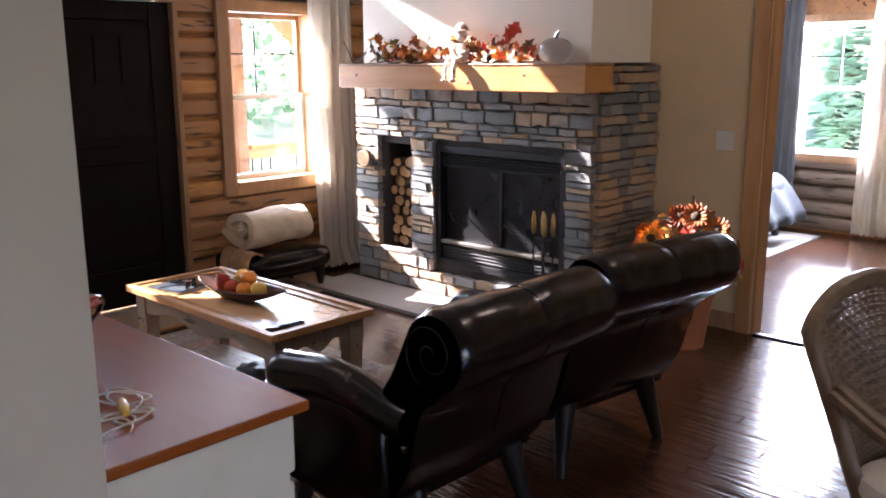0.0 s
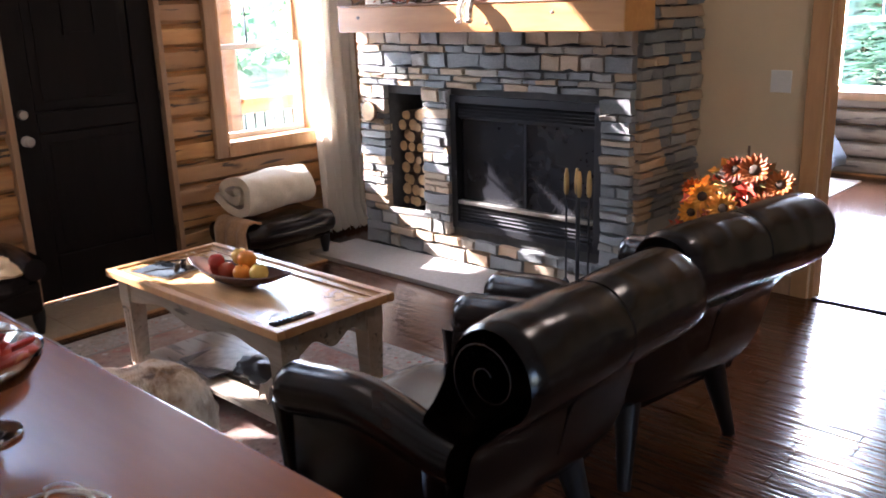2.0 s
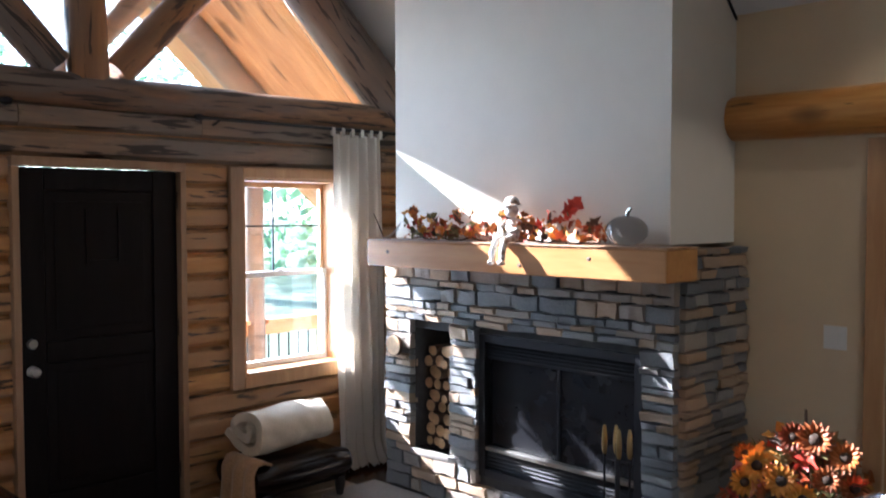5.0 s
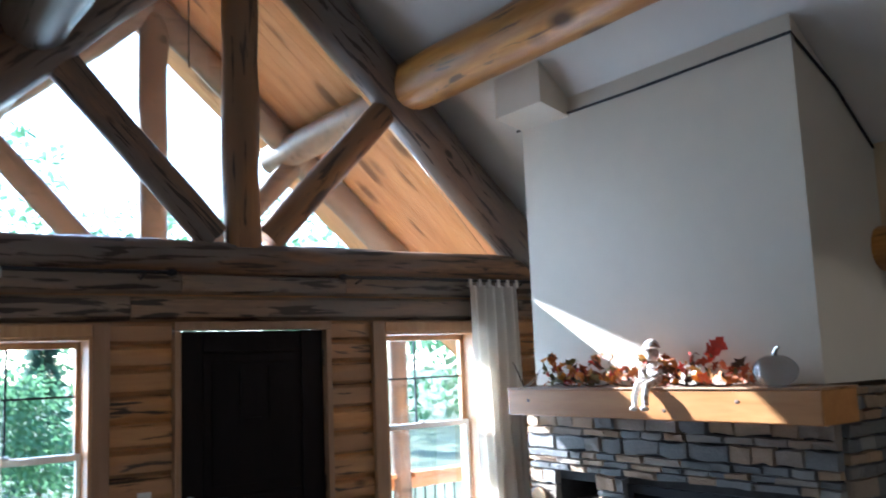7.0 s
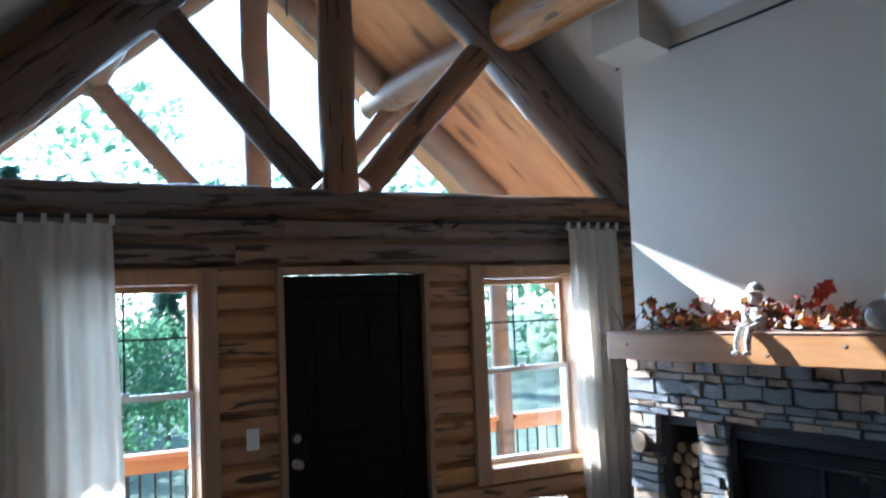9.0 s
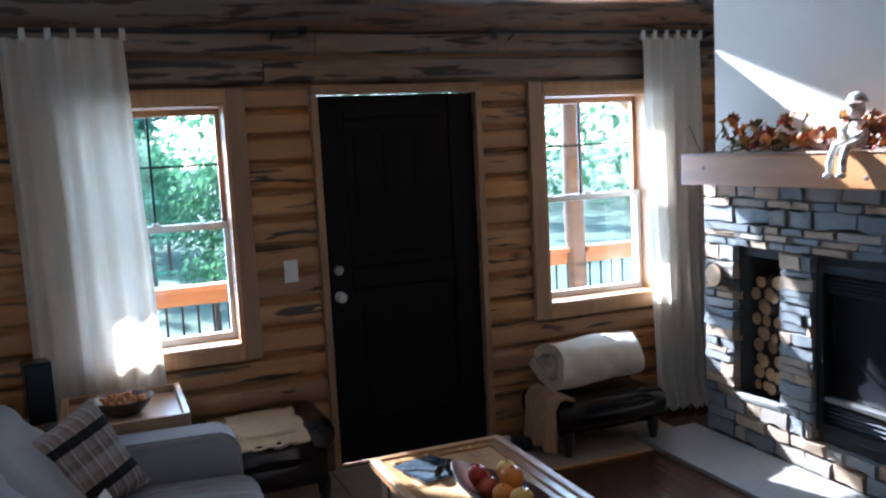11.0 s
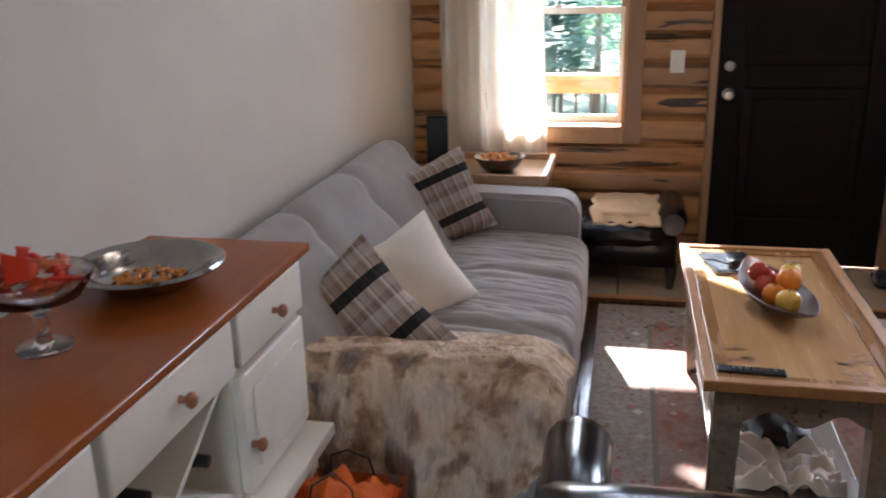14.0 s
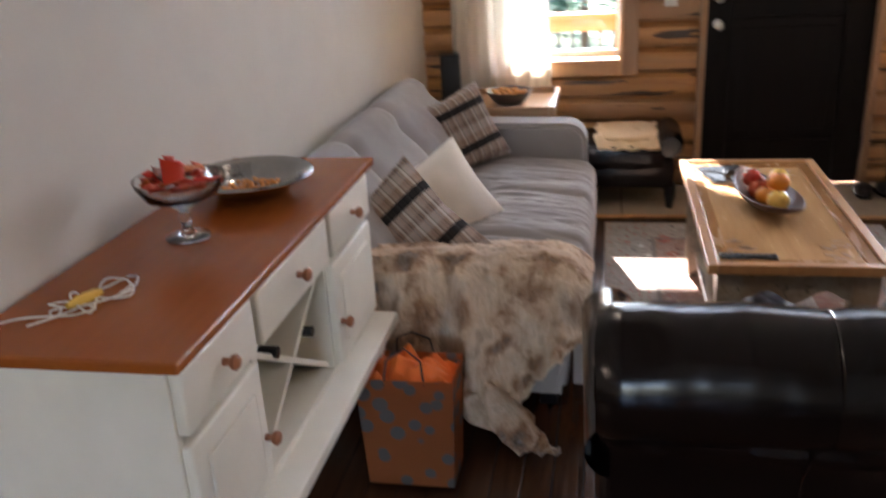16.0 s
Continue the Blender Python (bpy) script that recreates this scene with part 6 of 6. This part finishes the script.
sc = thing("grey_cloth", "crumpled pale grey cloth on the coffee table shelf", "cloth", (-3.60, 3.93, 0.1305))
part("cloth", surface(lambda u, v: (-0.12 + 0.24 * u, -0.15 + 0.30 * v, 0.018 + 0.055 * abs(noise.noise(Vector((u * 4, v * 4, 9)))) * 2), 20, 20, 0.004), M["white_fabric"], sc)

# ---- sideboard things ----
gb = thing("candy_goblet", "footed glass bowl full of red wrapped candy", "glass bowl", (-2.42, 2.43, 0.9715))
part("glass", lathe([(0, 0), (0.052, 0), (0.054, 0.006), (0.02, 0.012), (0.010, 0.03), (0.016, 0.05), (0.010, 0.065), (0.035, 0.085), (0.085, 0.105), (0.105, 0.135), (0.109, 0.150), (0.104, 0.149), (0.098, 0.134), (0.078, 0.112), (0.03, 0.094), (0, 0.092)], 36), M["crystal"], gb)
gb.scale = (0.91, 0.91, 0.94)
rc = random.Random(6)
for i in range(26):
    a, d = rc.random() * 6.28, 0.075 * rc.random() ** 0.5
    bm = bmesh.new()
    ln = rc.uniform(0.045, 0.07)

    def cf(u, v, ln=ln):
        return ((u - 0.5) * ln, 0.012 * math.cos(v * 6.283) * (1.25 if abs(u - 0.5) > 0.38 else 1), 0.007 * math.sin(v * 6.283) * (0.25 if abs(u - 0.5) > 0.40 else 1))

    bm = surface(cf, 8, 8)
    c = part("wrapped_candy", bm, M["candy"], gb, "shiny red wrapped candy" if i == 0 else "")
    c.matrix_local = pose(d * math.cos(a), d * math.sin(a), 0.118 + 0.045 * (1 - d / 0.09) * rc.random() + 0.02, rc.uniform(-40, 40), rc.uniform(-40, 40), rc.uniform(0, 360))
bm = surface(lambda u, v: (0.10 * u - 0.02, 0.03 * math.sin(u * 3), 0.06 * v * u + 0.155), 6, 6, 0.002)
part("wrapper", bm, M["candy"], gb, "torn red wrapper")
pl = thing("nut_dish", "round silver dish with nuts on the sideboard", "dish", (-2.745, 2.45, 0.9715))
pl.scale = (0.91, 0.91, 1.0)
part("dish", lathe([(0, 0.0), (0.075, 0.0), (0.105, 0.010), (0.140, 0.034), (0.158, 0.046), (0.168, 0.050), (0.174, 0.048), (0.177, 0.052), (0.170, 0.058), (0.156, 0.054), (0.143, 0.050), (0.118, 0.022), (0.085, 0.009), (0, 0.007)], 44), M["silver"], pl)
bm = bmesh.new()
for i in range(80):
    a, d = rc.random() * 6.28, 0.085 * rc.random() ** 0.5
    puffy(rc.uniform(0.012, 0.026), rc.uniform(0.010, 0.014), 0.011, 4, 2, i, 0.2, bm, (d * math.cos(a), d * math.sin(a), 0.016 + 0.014 * rc.random() * (1 - d / 0.09)))
part("nut_heap", bm, M["nuts"], pl, kind="stuff")
cb = thing("white_cord", "tangled pale cord on the sideboard top", "cord", (-2.075, 2.395, 0.9715), -25)
for s in range(3):
    pts = []
    for k in range(60):
        a = k / 59 * (9 + s)
        pts.append((0.01 + 0.06 * math.cos(a + s) * (1 - k / 130) - 0.09 + 0.0035 * k * (1 if s else 0.5), 0.035 * math.sin(a * 1.3 + s * 2) + 0.02 * math.sin(k * 0.2), 0.004 + 0.004 * abs(math.sin(a * 2 + s))))
    part("strand", tube(pts, 0.0022, 5), M["cable"], cb)
part("wooden_toggle", tube([(-0.03, 0.0, 0.012), (-0.015, 0, 0.012), (0.02, 0.004, 0.012), (0.045, 0.006, 0.012)], [0.006, 0.010, 0.011, 0.006], 10), M["yellow"], cb, "small yellow wooden toggle")
bg = thing("gift_bag", "orange and grey patterned paper gift bag with tissue", "gift bag", (-2.945, 2.775, 0), 0)
kb = Net("patterned_bag", 0.7)
v = kb.n.new("ShaderNodeTexVoronoi")
v.inputs["Scale"].default_value = 16
kb.l.new(kb.co, v.inputs["Vector"])
kb.color(kb.mix(kb.ramp(v.outputs["Distance"], [(0.36, (1, 1, 1)), (0.42, (0, 0, 0))]), (0.52, 0.15, 0.04), (0.20, 0.19, 0.195)))
bm = bmesh.new()
tp = [(-0.09, -0.145), (0.09, -0.145), (0.09, 0.145), (-0.09, 0.145)]
lo = [bm.verts.new((x * 0.9, y * 0.9, 0.012)) for x, y in tp]
hi = [bm.verts.new((x, y, 0.375)) for x, y in tp]
for k in range(4):
    bm.faces.new((lo[k], lo[(k + 1) % 4], hi[(k + 1) % 4], hi[k]))
bm.faces.new(lo[::-1])
bmesh.ops.solidify(bm, geom=bm.faces, thickness=0.003)
part("bag", bm, kb.m, bg, smooth=False)
bm = surface(lambda u, v: (-0.082 + 0.164 * u, -0.135 + 0.27 * v, 0.35 + 0.06 * noise.noise(Vector((u * 5, v * 6, 3))) + 0.05 * math.sin(u * 3.14) * math.sin(v * 3.14)), 22, 26, 0.002)
part("tissue", bm, M["orange_paper"], bg, "crumpled orange tissue paper")
for x in (-0.088, 0.088):
    part("handle", tube([(x, -0.06, 0.36), (x * 0.8, -0.05, 0.43), (x * 0.6, 0, 0.46), (x * 0.8, 0.05, 0.43), (x, 0.06, 0.36)], 0.003, 6), M["black"], bg)

# ---- mantel garland, doll, jar ----
def leaf_bm(bm, c, s, rn, petals=0):
    u = Vector((rn.gauss(0, 1), rn.gauss(0, 0.8), rn.gauss(0, 1))).normalized()
    w = u.cross(Vector((rn.gauss(0, 1), rn.gauss(0, 1), rn.gauss(0, 1)))).normalized()
    nrm = u.cross(w)
    pts = [(-1, 0), (-0.5, 0.45), (-0.15, 0.3), (0.1, 0.75), (0.35, 0.3), (1, 0), (0.35, -0.3), (0.1, -0.75), (-0.15, -0.3), (-0.5, -0.45)]
    vs = [bm.verts.new(c + u * s * a + w * s * b + nrm * s * 0.3 * (a * a - 0.3)) for a, b in pts]
    m = bm.verts.new(c - nrm * s * 0.05)
    for k in range(len(vs)):
        bm.faces.new((vs[k], vs[(k + 1) % len(vs)], m))


gar = thing("leaf_garland", "autumn garland of orange and red leaves on the mantel", "garland", (-4.4, 5.86, 1.6125))
rg = random.Random(12)
part("vine", tube([(-0.72 + 1.36 * k / 20, 0.02 * math.sin(k), 0.012 + 0.01 * math.sin(k * 2)) for k in range(21)], 0.006, 6), M["bark"], gar)
M["leaf_red"] = plain("leaf_red", (0.50, 0.05, 0.025), 0.6, var=0.4, scale=25)
M["leaf_olive"] = plain("leaf_olive", (0.17, 0.14, 0.045), 0.6, var=0.4, scale=25)
leaf_meshes = {}
for mat in ("leaf_fall", "petal", "petal_light", "bark", "leaf_red", "leaf_olive"):
    leaf_meshes[mat] = []
    for i in range(3):
        bmx = bmesh.new()
        leaf_bm(bmx, Vector((0, 0, 0)), 1.0, rg)
        me = bpy.data.meshes.new("leaf")
        bmx.to_mesh(me)
        bmx.free()
        me.materials.append(M[mat])
        leaf_meshes[mat].append(me)


def leaf_at(parent, at, size, mat):
    ob = new("leaf", rg.choice(leaf_meshes[mat]))
    ob.parent = parent
    ob.matrix_local = pose(*at, rg.uniform(0, 360), rg.uniform(0, 360), rg.uniform(0, 360)) @ Matrix.Scale(size, 4)


for mat, cnt in (("leaf_fall", 80), ("petal", 36), ("petal_light", 18), ("bark", 40), ("leaf_red", 22), ("leaf_olive", 34)):
    for i in range(cnt):
        x = rg.uniform(-0.72, 0.66)
        hgt = 0.16 * (0.45 + 0.55 * math.sin(x * 9 + 1) ** 2) * rg.random()
        leaf_at(gar, (x, rg.uniform(-0.08, 0.06), 0.03 + hgt), rg.uniform(0.028, 0.050), mat)
for x, z in ((0.50, 0.21), (0.46, 0.17)):
    bmx = bmesh.new()
    leaf_bm(bmx, Vector((x, -0.02, z)), 0.055, rg)
    leaf_bm(bmx, Vector((x + 0.01, -0.01, z)), 0.05, rg)
    part("leaf", bmx, M["leaf_red"], gar, smooth=False)
for i, x in enumerate((-0.60, -0.45, -0.22, 0.38)):
    b = part("berry", puffy(0.06, 0.05, 0.06, 8, 2, i, 0.4, at=(x, -0.03, 0.06)), M["orange" if i % 2 else "petal_light"], gar)

doll = bmesh.new()
puffy(0.085, 0.07, 0.13, 12, 2.2, 1, 0.1, doll, (0, 0, 0.075))
puffy(0.075, 0.07, 0.08, 12, 2, 2, 0.08, doll, (0, -0.01, 0.175))
lathe([(0.06, 0.205), (0.045, 0.212), (0.036, 0.235), (0.02, 0.25), (0, 0.253)], 14, (0, -0.008, 0), doll)
for s in (-1, 1):
    tube([(s * 0.025, -0.03, 0.035), (s * 0.03, -0.10, 0.02), (s * 0.035, -0.125, -0.04), (s * 0.035, -0.125, -0.085)], [0.02, 0.019, 0.017, 0.015], 9, doll)
    puffy(0.035, 0.05, 0.025, 8, 2.4, 3, 0, doll, (s * 0.035, -0.135, -0.098))
    tube([(s * 0.04, 0, 0.12), (s * 0.065, -0.03, 0.08), (s * 0.03, -0.055, 0.06)], [0.016, 0.014, 0.012], 8, doll)
dk = Net("doll_cloth", 0.9)
dk.color(dk.ramp(dk.noise(26, 3), [(0.35, (0.34, 0.32, 0.30)), (0.5, (0.70, 0.67, 0.62)), (0.65, (0.30, 0.20, 0.13))])).bump(dk.noise(60, 3), 0.6, 0.004)
dob = finish("sitting_doll", doll, dk.m, None, "small pale cloth scarecrow doll sitting on the mantel edge")
dob.matrix_world = pose(-4.28, 5.815, 1.612)
tagged(dob, category="doll")

jr = thing("glass_pumpkin", "clear ribbed glass pumpkin jar on the mantel", "glass ornament", (-3.60, 5.86, 1.6125))


def ribs(u, v):
    a, k = u * 2 * math.pi, v * math.pi
    r = 0.095 * math.sin(k) ** 0.8 * (1 + 0.06 * abs(math.sin(a * 5))) + 0.004
    return (r * math.cos(a), r * math.sin(a), 0.075 - 0.075 * math.cos(k) * (1 - 0.12 * math.sin(k)))


bm = surface(ribs, 60, 18)
bmesh.ops.remove_doubles(bm, verts=bm.verts, dist=0.0006)
bmesh.ops.recalc_face_normals(bm, faces=bm.faces)
part("body", bm, M["smoky_glass"], jr)
part("stem", tube([(0, 0, 0.145), (0.01, 0, 0.17), (0.025, 0, 0.185)], [0.012, 0.010, 0.008], 8), M["silver"], jr)
tw = thing("twig_bundle", "dark twigs lying on the mantel end", "twigs", (-5.30, 5.84, 1.6125))
for i in range(5):
    a = rg.uniform(-0.3, 0.5)
    part("twig", tube([(-0.06, 0.01 * i, 0.008), (0.03, 0.01 * i - 0.02, 0.02 + 0.01 * i), (0.09 * math.cos(a), -0.02 + 0.01 * i, 0.03 + 0.02 * i)], [0.004, 0.003, 0.0015], 5), M["bark"], tw)
part("twig", tube([(-0.08, 0.02, 0.01), (-0.12, 0.01, 0.10), (-0.15, 0, 0.16)], [0.005, 0.004, 0.003], 5), M["bark"], tw)
lc = thing("wall_slice", "round slice of log hanging on the stones", "wall decoration", (-5.34, 5.925, 0.94))
part("slice", tube([(0, 0, 0), (0, -0.025, 0)], 0.062, 20, None, 0.08, 3), M["firewood"], lc)
part("bark_ring", tube([(0, -0.001, 0), (0, -0.022, 0)], 0.066, 20, None, 0.08, 3, 1.0, False), M["bark"], lc)

# ---- fire tools ----
ft = thing("fire_tool_set", "black iron fireplace tool set with brass handles", "fireplace tools", (-3.54, 5.70, 0.03))
part("base", lathe([(0, 0), (0.10, 0), (0.10, 0.012), (0.07, 0.02), (0.015, 0.03), (0, 0.03)], 20), M["black"], ft)
part("post", tube([(0, 0, 0.02), (0, 0, 0.66)], 0.008, 8), M["black"], ft)
part("crossbar", tube([(-0.07, 0, 0.58), (0.07, 0, 0.58)], 0.006, 8), M["black"], ft)
for i, (x, y) in enumerate(((-0.07, 0), (-0.025, 0.03), (0.03, -0.03), (0.07, 0))):
    t_ = part("tool_shaft", tube([(x, y, 0.12), (x, y, 0.60)], 0.0055, 8), M["black"], ft)
    part("brass_handle", lathe([(0, 0.60), (0.008, 0.60), (0.013, 0.62), (0.014, 0.66), (0.012, 0.70), (0.007, 0.735), (0, 0.74)], 12, (x, y, 0)), M["brass"], ft, "brass handle")
part("shovel_blade", surface(lambda u, v: (0.07 + 0.045 * (u - 0.5) * 2, 0.012 * math.sin(u * 3.14), 0.03 + 0.12 * v), 8, 6, 0.003), M["black"], ft)
part("brush", puffy(0.05, 0.03, 0.10, 8, 2.5, 2, 0.1, at=(-0.07, 0, 0.09)), M["black"], ft)

# ---- flower arrangement ----
fp = thing("flower_arrangement", "autumn sunflower and leaf arrangement in a terracotta pot", "flower arrangement", (-2.86, 6.18, 0))
part("pot", lathe([(0, 0.0), (0.11, 0.0), (0.15, 0.30), (0.165, 0.32), (0.165, 0.36), (0.15, 0.36), (0.14, 0.31), (0, 0.30)], 28), M["pot"], fp)
rg = random.Random(21)
for mat, cnt in (("leaf_fall", 130), ("leaf_olive", 80), ("leaf_red", 45), ("bark", 30)):
    for i in range(cnt):
        a, e = rg.random() * 6.283, rg.random()
        r = 0.36 * (0.45 + 0.55 * rg.random())
        leaf_at(fp, (r * math.cos(a) * math.cos(e * 1.3), r * 0.75 * math.sin(a) * math.cos(e * 1.3) - 0.04, 0.42 + 0.38 * math.sin(e * 1.4) * rg.uniform(0.7, 1.0)), rg.uniform(0.04, 0.075), mat)
part("stems", tube([(0, 0, 0.30), (0.01, 0, 0.55), (0.0, 0.02, 0.88)], [0.03, 0.02, 0.006], 7), M["bark"], fp)


def flower(at, face, r, petal, sd):
    rn = random.Random(sd)
    bm = bmesh.new()
    for ring, (rr_, n_, tilt) in enumerate(((r, 15, 0.25), (r * 0.8, 13, 0.5))):
        for k in range(n_):
            a = 2 * math.pi * k / n_ + ring * 0.2 + rn.uniform(-0.08, 0.08)
            d = Vector((math.cos(a), math.sin(a), 0))
            s = Vector((-math.sin(a), math.cos(a), 0))
            z = Vector((0, 0, 1))
            L0, L1, L2 = d * r * 0.30, d * rr_ * 0.72 + z * r * tilt * 0.5, d * rr_ + z * r * tilt * 0.45
            w = r * 0.15
            vs = [bm.verts.new(p) for p in (L0 - s * w * 0.5, L0 + s * w * 0.5, L1 + s * w, L2, L1 - s * w)]
            bm.faces.new(vs)
    f = part("flower_head", bm, M[petal], fp, smooth=False)
    f.matrix_local = look((0, 0, 0), (-Vector(face))).to_4x4()
    f.location = at
    part("seed_disc", puffy(r * 0.62, r * 0.62, r * 0.3, 8, 2, 1, 0.1, at=(0, 0, r * 0.06)), M["seed"], f)


FLOWERS_FACE = Vector((1.35, -3.6, 0.9))
heads = [((-0.10, -0.26, 0.66), 0.078, "petal_light"), ((0.02, -0.28, 0.62), 0.078, "petal_light"), ((-0.16, -0.25, 0.57), 0.070, "petal_light"), ((0.10, -0.25, 0.55), 0.070, "petal_light"), ((-0.03, -0.28, 0.54), 0.07, "petal"),
         ((0.12, -0.18, 0.80), 0.085, "petal"), ((0.24, -0.16, 0.74), 0.075, "petal"), ((0.02, -0.16, 0.79), 0.07, "petal"), ((0.26, -0.1, 0.60), 0.07, "petal"), ((0.18, -0.2, 0.64), 0.065, "petal"), ((-0.22, -0.12, 0.66), 0.06, "petal")]
for i, (at, r, mt) in enumerate(heads):
    flower(at, FLOWERS_FACE + Vector((rg.uniform(-1, 1), rg.uniform(-1, 1), rg.uniform(-0.6, 1))), r, mt, i)

# ---- wicker chair ----
wc = thing("wicker_armchair", "brown woven wicker armchair with a cream seat cushion", "armchair", (-0.97, 4.36, 0), -22)


def wicker_sheet(name, fn, nu, nv, r=0.0082):
    bm = bmesh.new()
    for j in range(nv + 1):
        v = j / nv
        pts = []
        for i in range(nu * 2 + 1):
            u = i / (nu * 2)
            p, q = Vector(fn(u, v)), Vector(fn(min(u + 0.01, 1), v))
            t = (q - p)
            n = t.cross(Vector(fn(u, min(v + 0.01, 1))) - p)
            n = n.normalized() if n.length > 1e-9 else Vector((1, 0, 0))
            pts.append(p + n * 0.006 * (1 if (i + j) % 2 else -1))
        tube(pts, r, 4, bm)
    part(name, bm, M["wicker"], wc, kind="stuff")
    bm = bmesh.new()
    for i in range(nu + 1):
        u = i / nu
        tube([fn(u, j / 10) for j in range(11)], r * 0.8, 4, bm)
    part(name + "_lattice", bm, M["wicker"], wc, kind="stuff")


def backrest(u, v):
    a = (u - 0.5) * 1.7
    wide = 0.72 + 0.28 * v
    return (-0.29 - 0.17 * v + 0.10 * (1 - math.cos(a)) * 2.0, 0.39 * math.sin(a) * 1.1 * wide, 0.34 + 0.62 * v - 0.12 * v * abs(2 * u - 1) ** 1.7)


wicker_sheet("backrest", backrest, 24, 40, 0.0072)
rimp = [backrest(0, k / 8) for k in range(9)] + [backrest(k / 16, 1) for k in range(1, 17)] + [backrest(1, 1 - k / 8) for k in range(1, 9)]
part("rim", tube(rimp, 0.027, 10, None, 0.22, 2), M["wicker"], wc)
for sy in (-1, 1):
    def skirt(u, v, sy=sy):
        return (-0.30 + 0.56 * u, sy * (0.265 + 0.03 * u), 0.10 + 0.24 * v)

    wicker_sheet("side", skirt, 14, 15)
    arc = [(-0.31, 0.27, 0.68), (-0.14, 0.295, 0.635), (0.04, 0.31, 0.60), (0.18, 0.31, 0.575), (0.275, 0.30, 0.53), (0.29, 0.295, 0.44), (0.27, 0.285, 0.34)]
    for off, rr_ in ((0.0, 0.022), (0.026, 0.018), (-0.026, 0.018)):
        part("armrest", tube([(x, sy * (y + off), z - abs(off) * 0.5) for x, y, z in arc], rr_, 8, None, 0.25, 4), M["wicker"], wc)
wicker_sheet("front", lambda u, v: (0.27 + 0.02 * math.sin(u * 3.14), -0.31 + 0.62 * u, 0.10 + 0.25 * v), 14, 16)
part("seat_frame", box(-0.32, 0.27, -0.30, 0.30, 0.31, 0.345, 0.008), M["wicker"], wc)
part("seat_cushion", puffy(0.56, 0.56, 0.12, 14, 4, 2, 0.03, at=(-0.02, 0, 0.40)), M["white_fabric"], wc, "plump cream seat cushion")
for x in (-0.29, 0.26):
    for y in (-0.30, 0.30):
        part("leg", tube([(x, y, 0.0), (x, y, 0.35)], 0.02, 8), M["wicker"], wc)

# ---- bedroom things ----
curtain("curtain", (-3.95, 10.1, 0), -4.60, -3.82, -4.60, -3.80, 2.20, 0.03, 9, 5, "dark grey curtain hanging beside the bedroom window", 0.03, "x", 10.08, "grey_curtain")
curtain("curtain", (-3.05, 10.1, 0), -3.20, -2.92, -3.24, -2.86, 2.20, 0.03, 4, 6, "long white curtain hanging beside the bedroom window", 0.03, "x", 10.08)
r2 = thing("curtain_rod", "dark rod over the bedroom window", "curtain rod", (-3.5, 10.08, 2.22))
part("pole", tube([(-0.85, 0, 0), (0.85, 0, 0)], 0.011, 8), M["black"], r2)
bd = thing("bed", "bed with grey bedding hanging over its side", "bed", (-4.45, 9.15, 0))
part("mattress", puffy(1.5, 1.3, 0.26, 14, 8, 1, 0.01, at=(0, 0, 0.46)), M["bed_grey"], bd)
part("coverlet", surface(lambda u, v: (0.60 + 0.30 * min(v * 1.2, 1) ** 0.7 + 0.02 * math.sin(u * 20), -0.6 + 1.2 * u, 0.60 - 0.42 * v), 26, 12, 0.012), M["bed_grey"], bd)
part("bed_frame", box(-0.75, 0.68, -0.65, 0.65, 0.20, 0.33, 0.01), M["black"], bd)
for x in (-0.6, 0.66):
    for y in (-0.55, 0.55):
        part("leg", tube([(x, y, 0.0), (x, y, 0.21)], 0.035, 8), M["black"], bd)
br = finish("bedroom_rug", box(-5.4, -3.45, 7.9, 9.95, 0.001, 0.012, 0.003), M["sofa"], None, "pale grey rug under the bed", False)
tagged(br, category="rug")
# ---- floor planks and tiles (last) ----
rp = random.Random(17)
floor_ob = bpy.data.objects["floor"]
PW = 0.092
bm_rest = bmesh.new()
plank_mesh = {}


def plank_me(length):
    key = round(length, 2)
    if key not in plank_mesh:
        bm = box(0, key - 0.003, 0, PW - 0.003, -0.010, 0.0, 0.0022, 1)
        me = bpy.data.meshes.new("plank")
        bm.to_mesh(me)
        bm.free()
        me.materials.append(M["floor"])
        plank_mesh[key] = me
    return plank_mesh[key]


count = 0
y = -1.5
while y < 10.2:
    x = -5.99 - rp.uniform(0, 0.5)
    while x < 3.0:
        ln = rp.choice((0.45, 0.6, 0.75, 0.9, 1.1))
        a, b = max(x, -5.99), min(x + ln, 3.0)
        x += ln
        if b - a < 0.05:
            continue
        near = -4.0 < a < -0.4 and 3.0 < y < 8.6
        if near and count < 295:
            ob = new("plank", plank_me(b - a))
            ob.parent = floor_ob
            ob.location = (a, y, 0)
            count += 1
        else:
            box(a, b - 0.003, y, y + PW - 0.003, -0.010, 0.0, bm=bm_rest)
    y += PW
finish("planks", bm_rest, M["floor"], floor_ob, "", False, "stuff")
entry = tagged(new("entry_tiles"), "beige stone tiles in front of the entry door")
entry["kind"] = "structure"
x = -5.94
for i in range(2):
    yy = 3.02
    while yy < 5.5:
        part("tile", box(x, x + 0.276, yy, min(yy + 0.396, 5.94), 0.001, 0.010, 0.002, 1), M["tile"], entry, smooth=False)
        yy += 0.40
    x += 0.28
part("edge_strip", box(-5.378, -5.352, 3.02, 5.49, 0.001, 0.014, 0.003), M["trim"], entry, smooth=False)
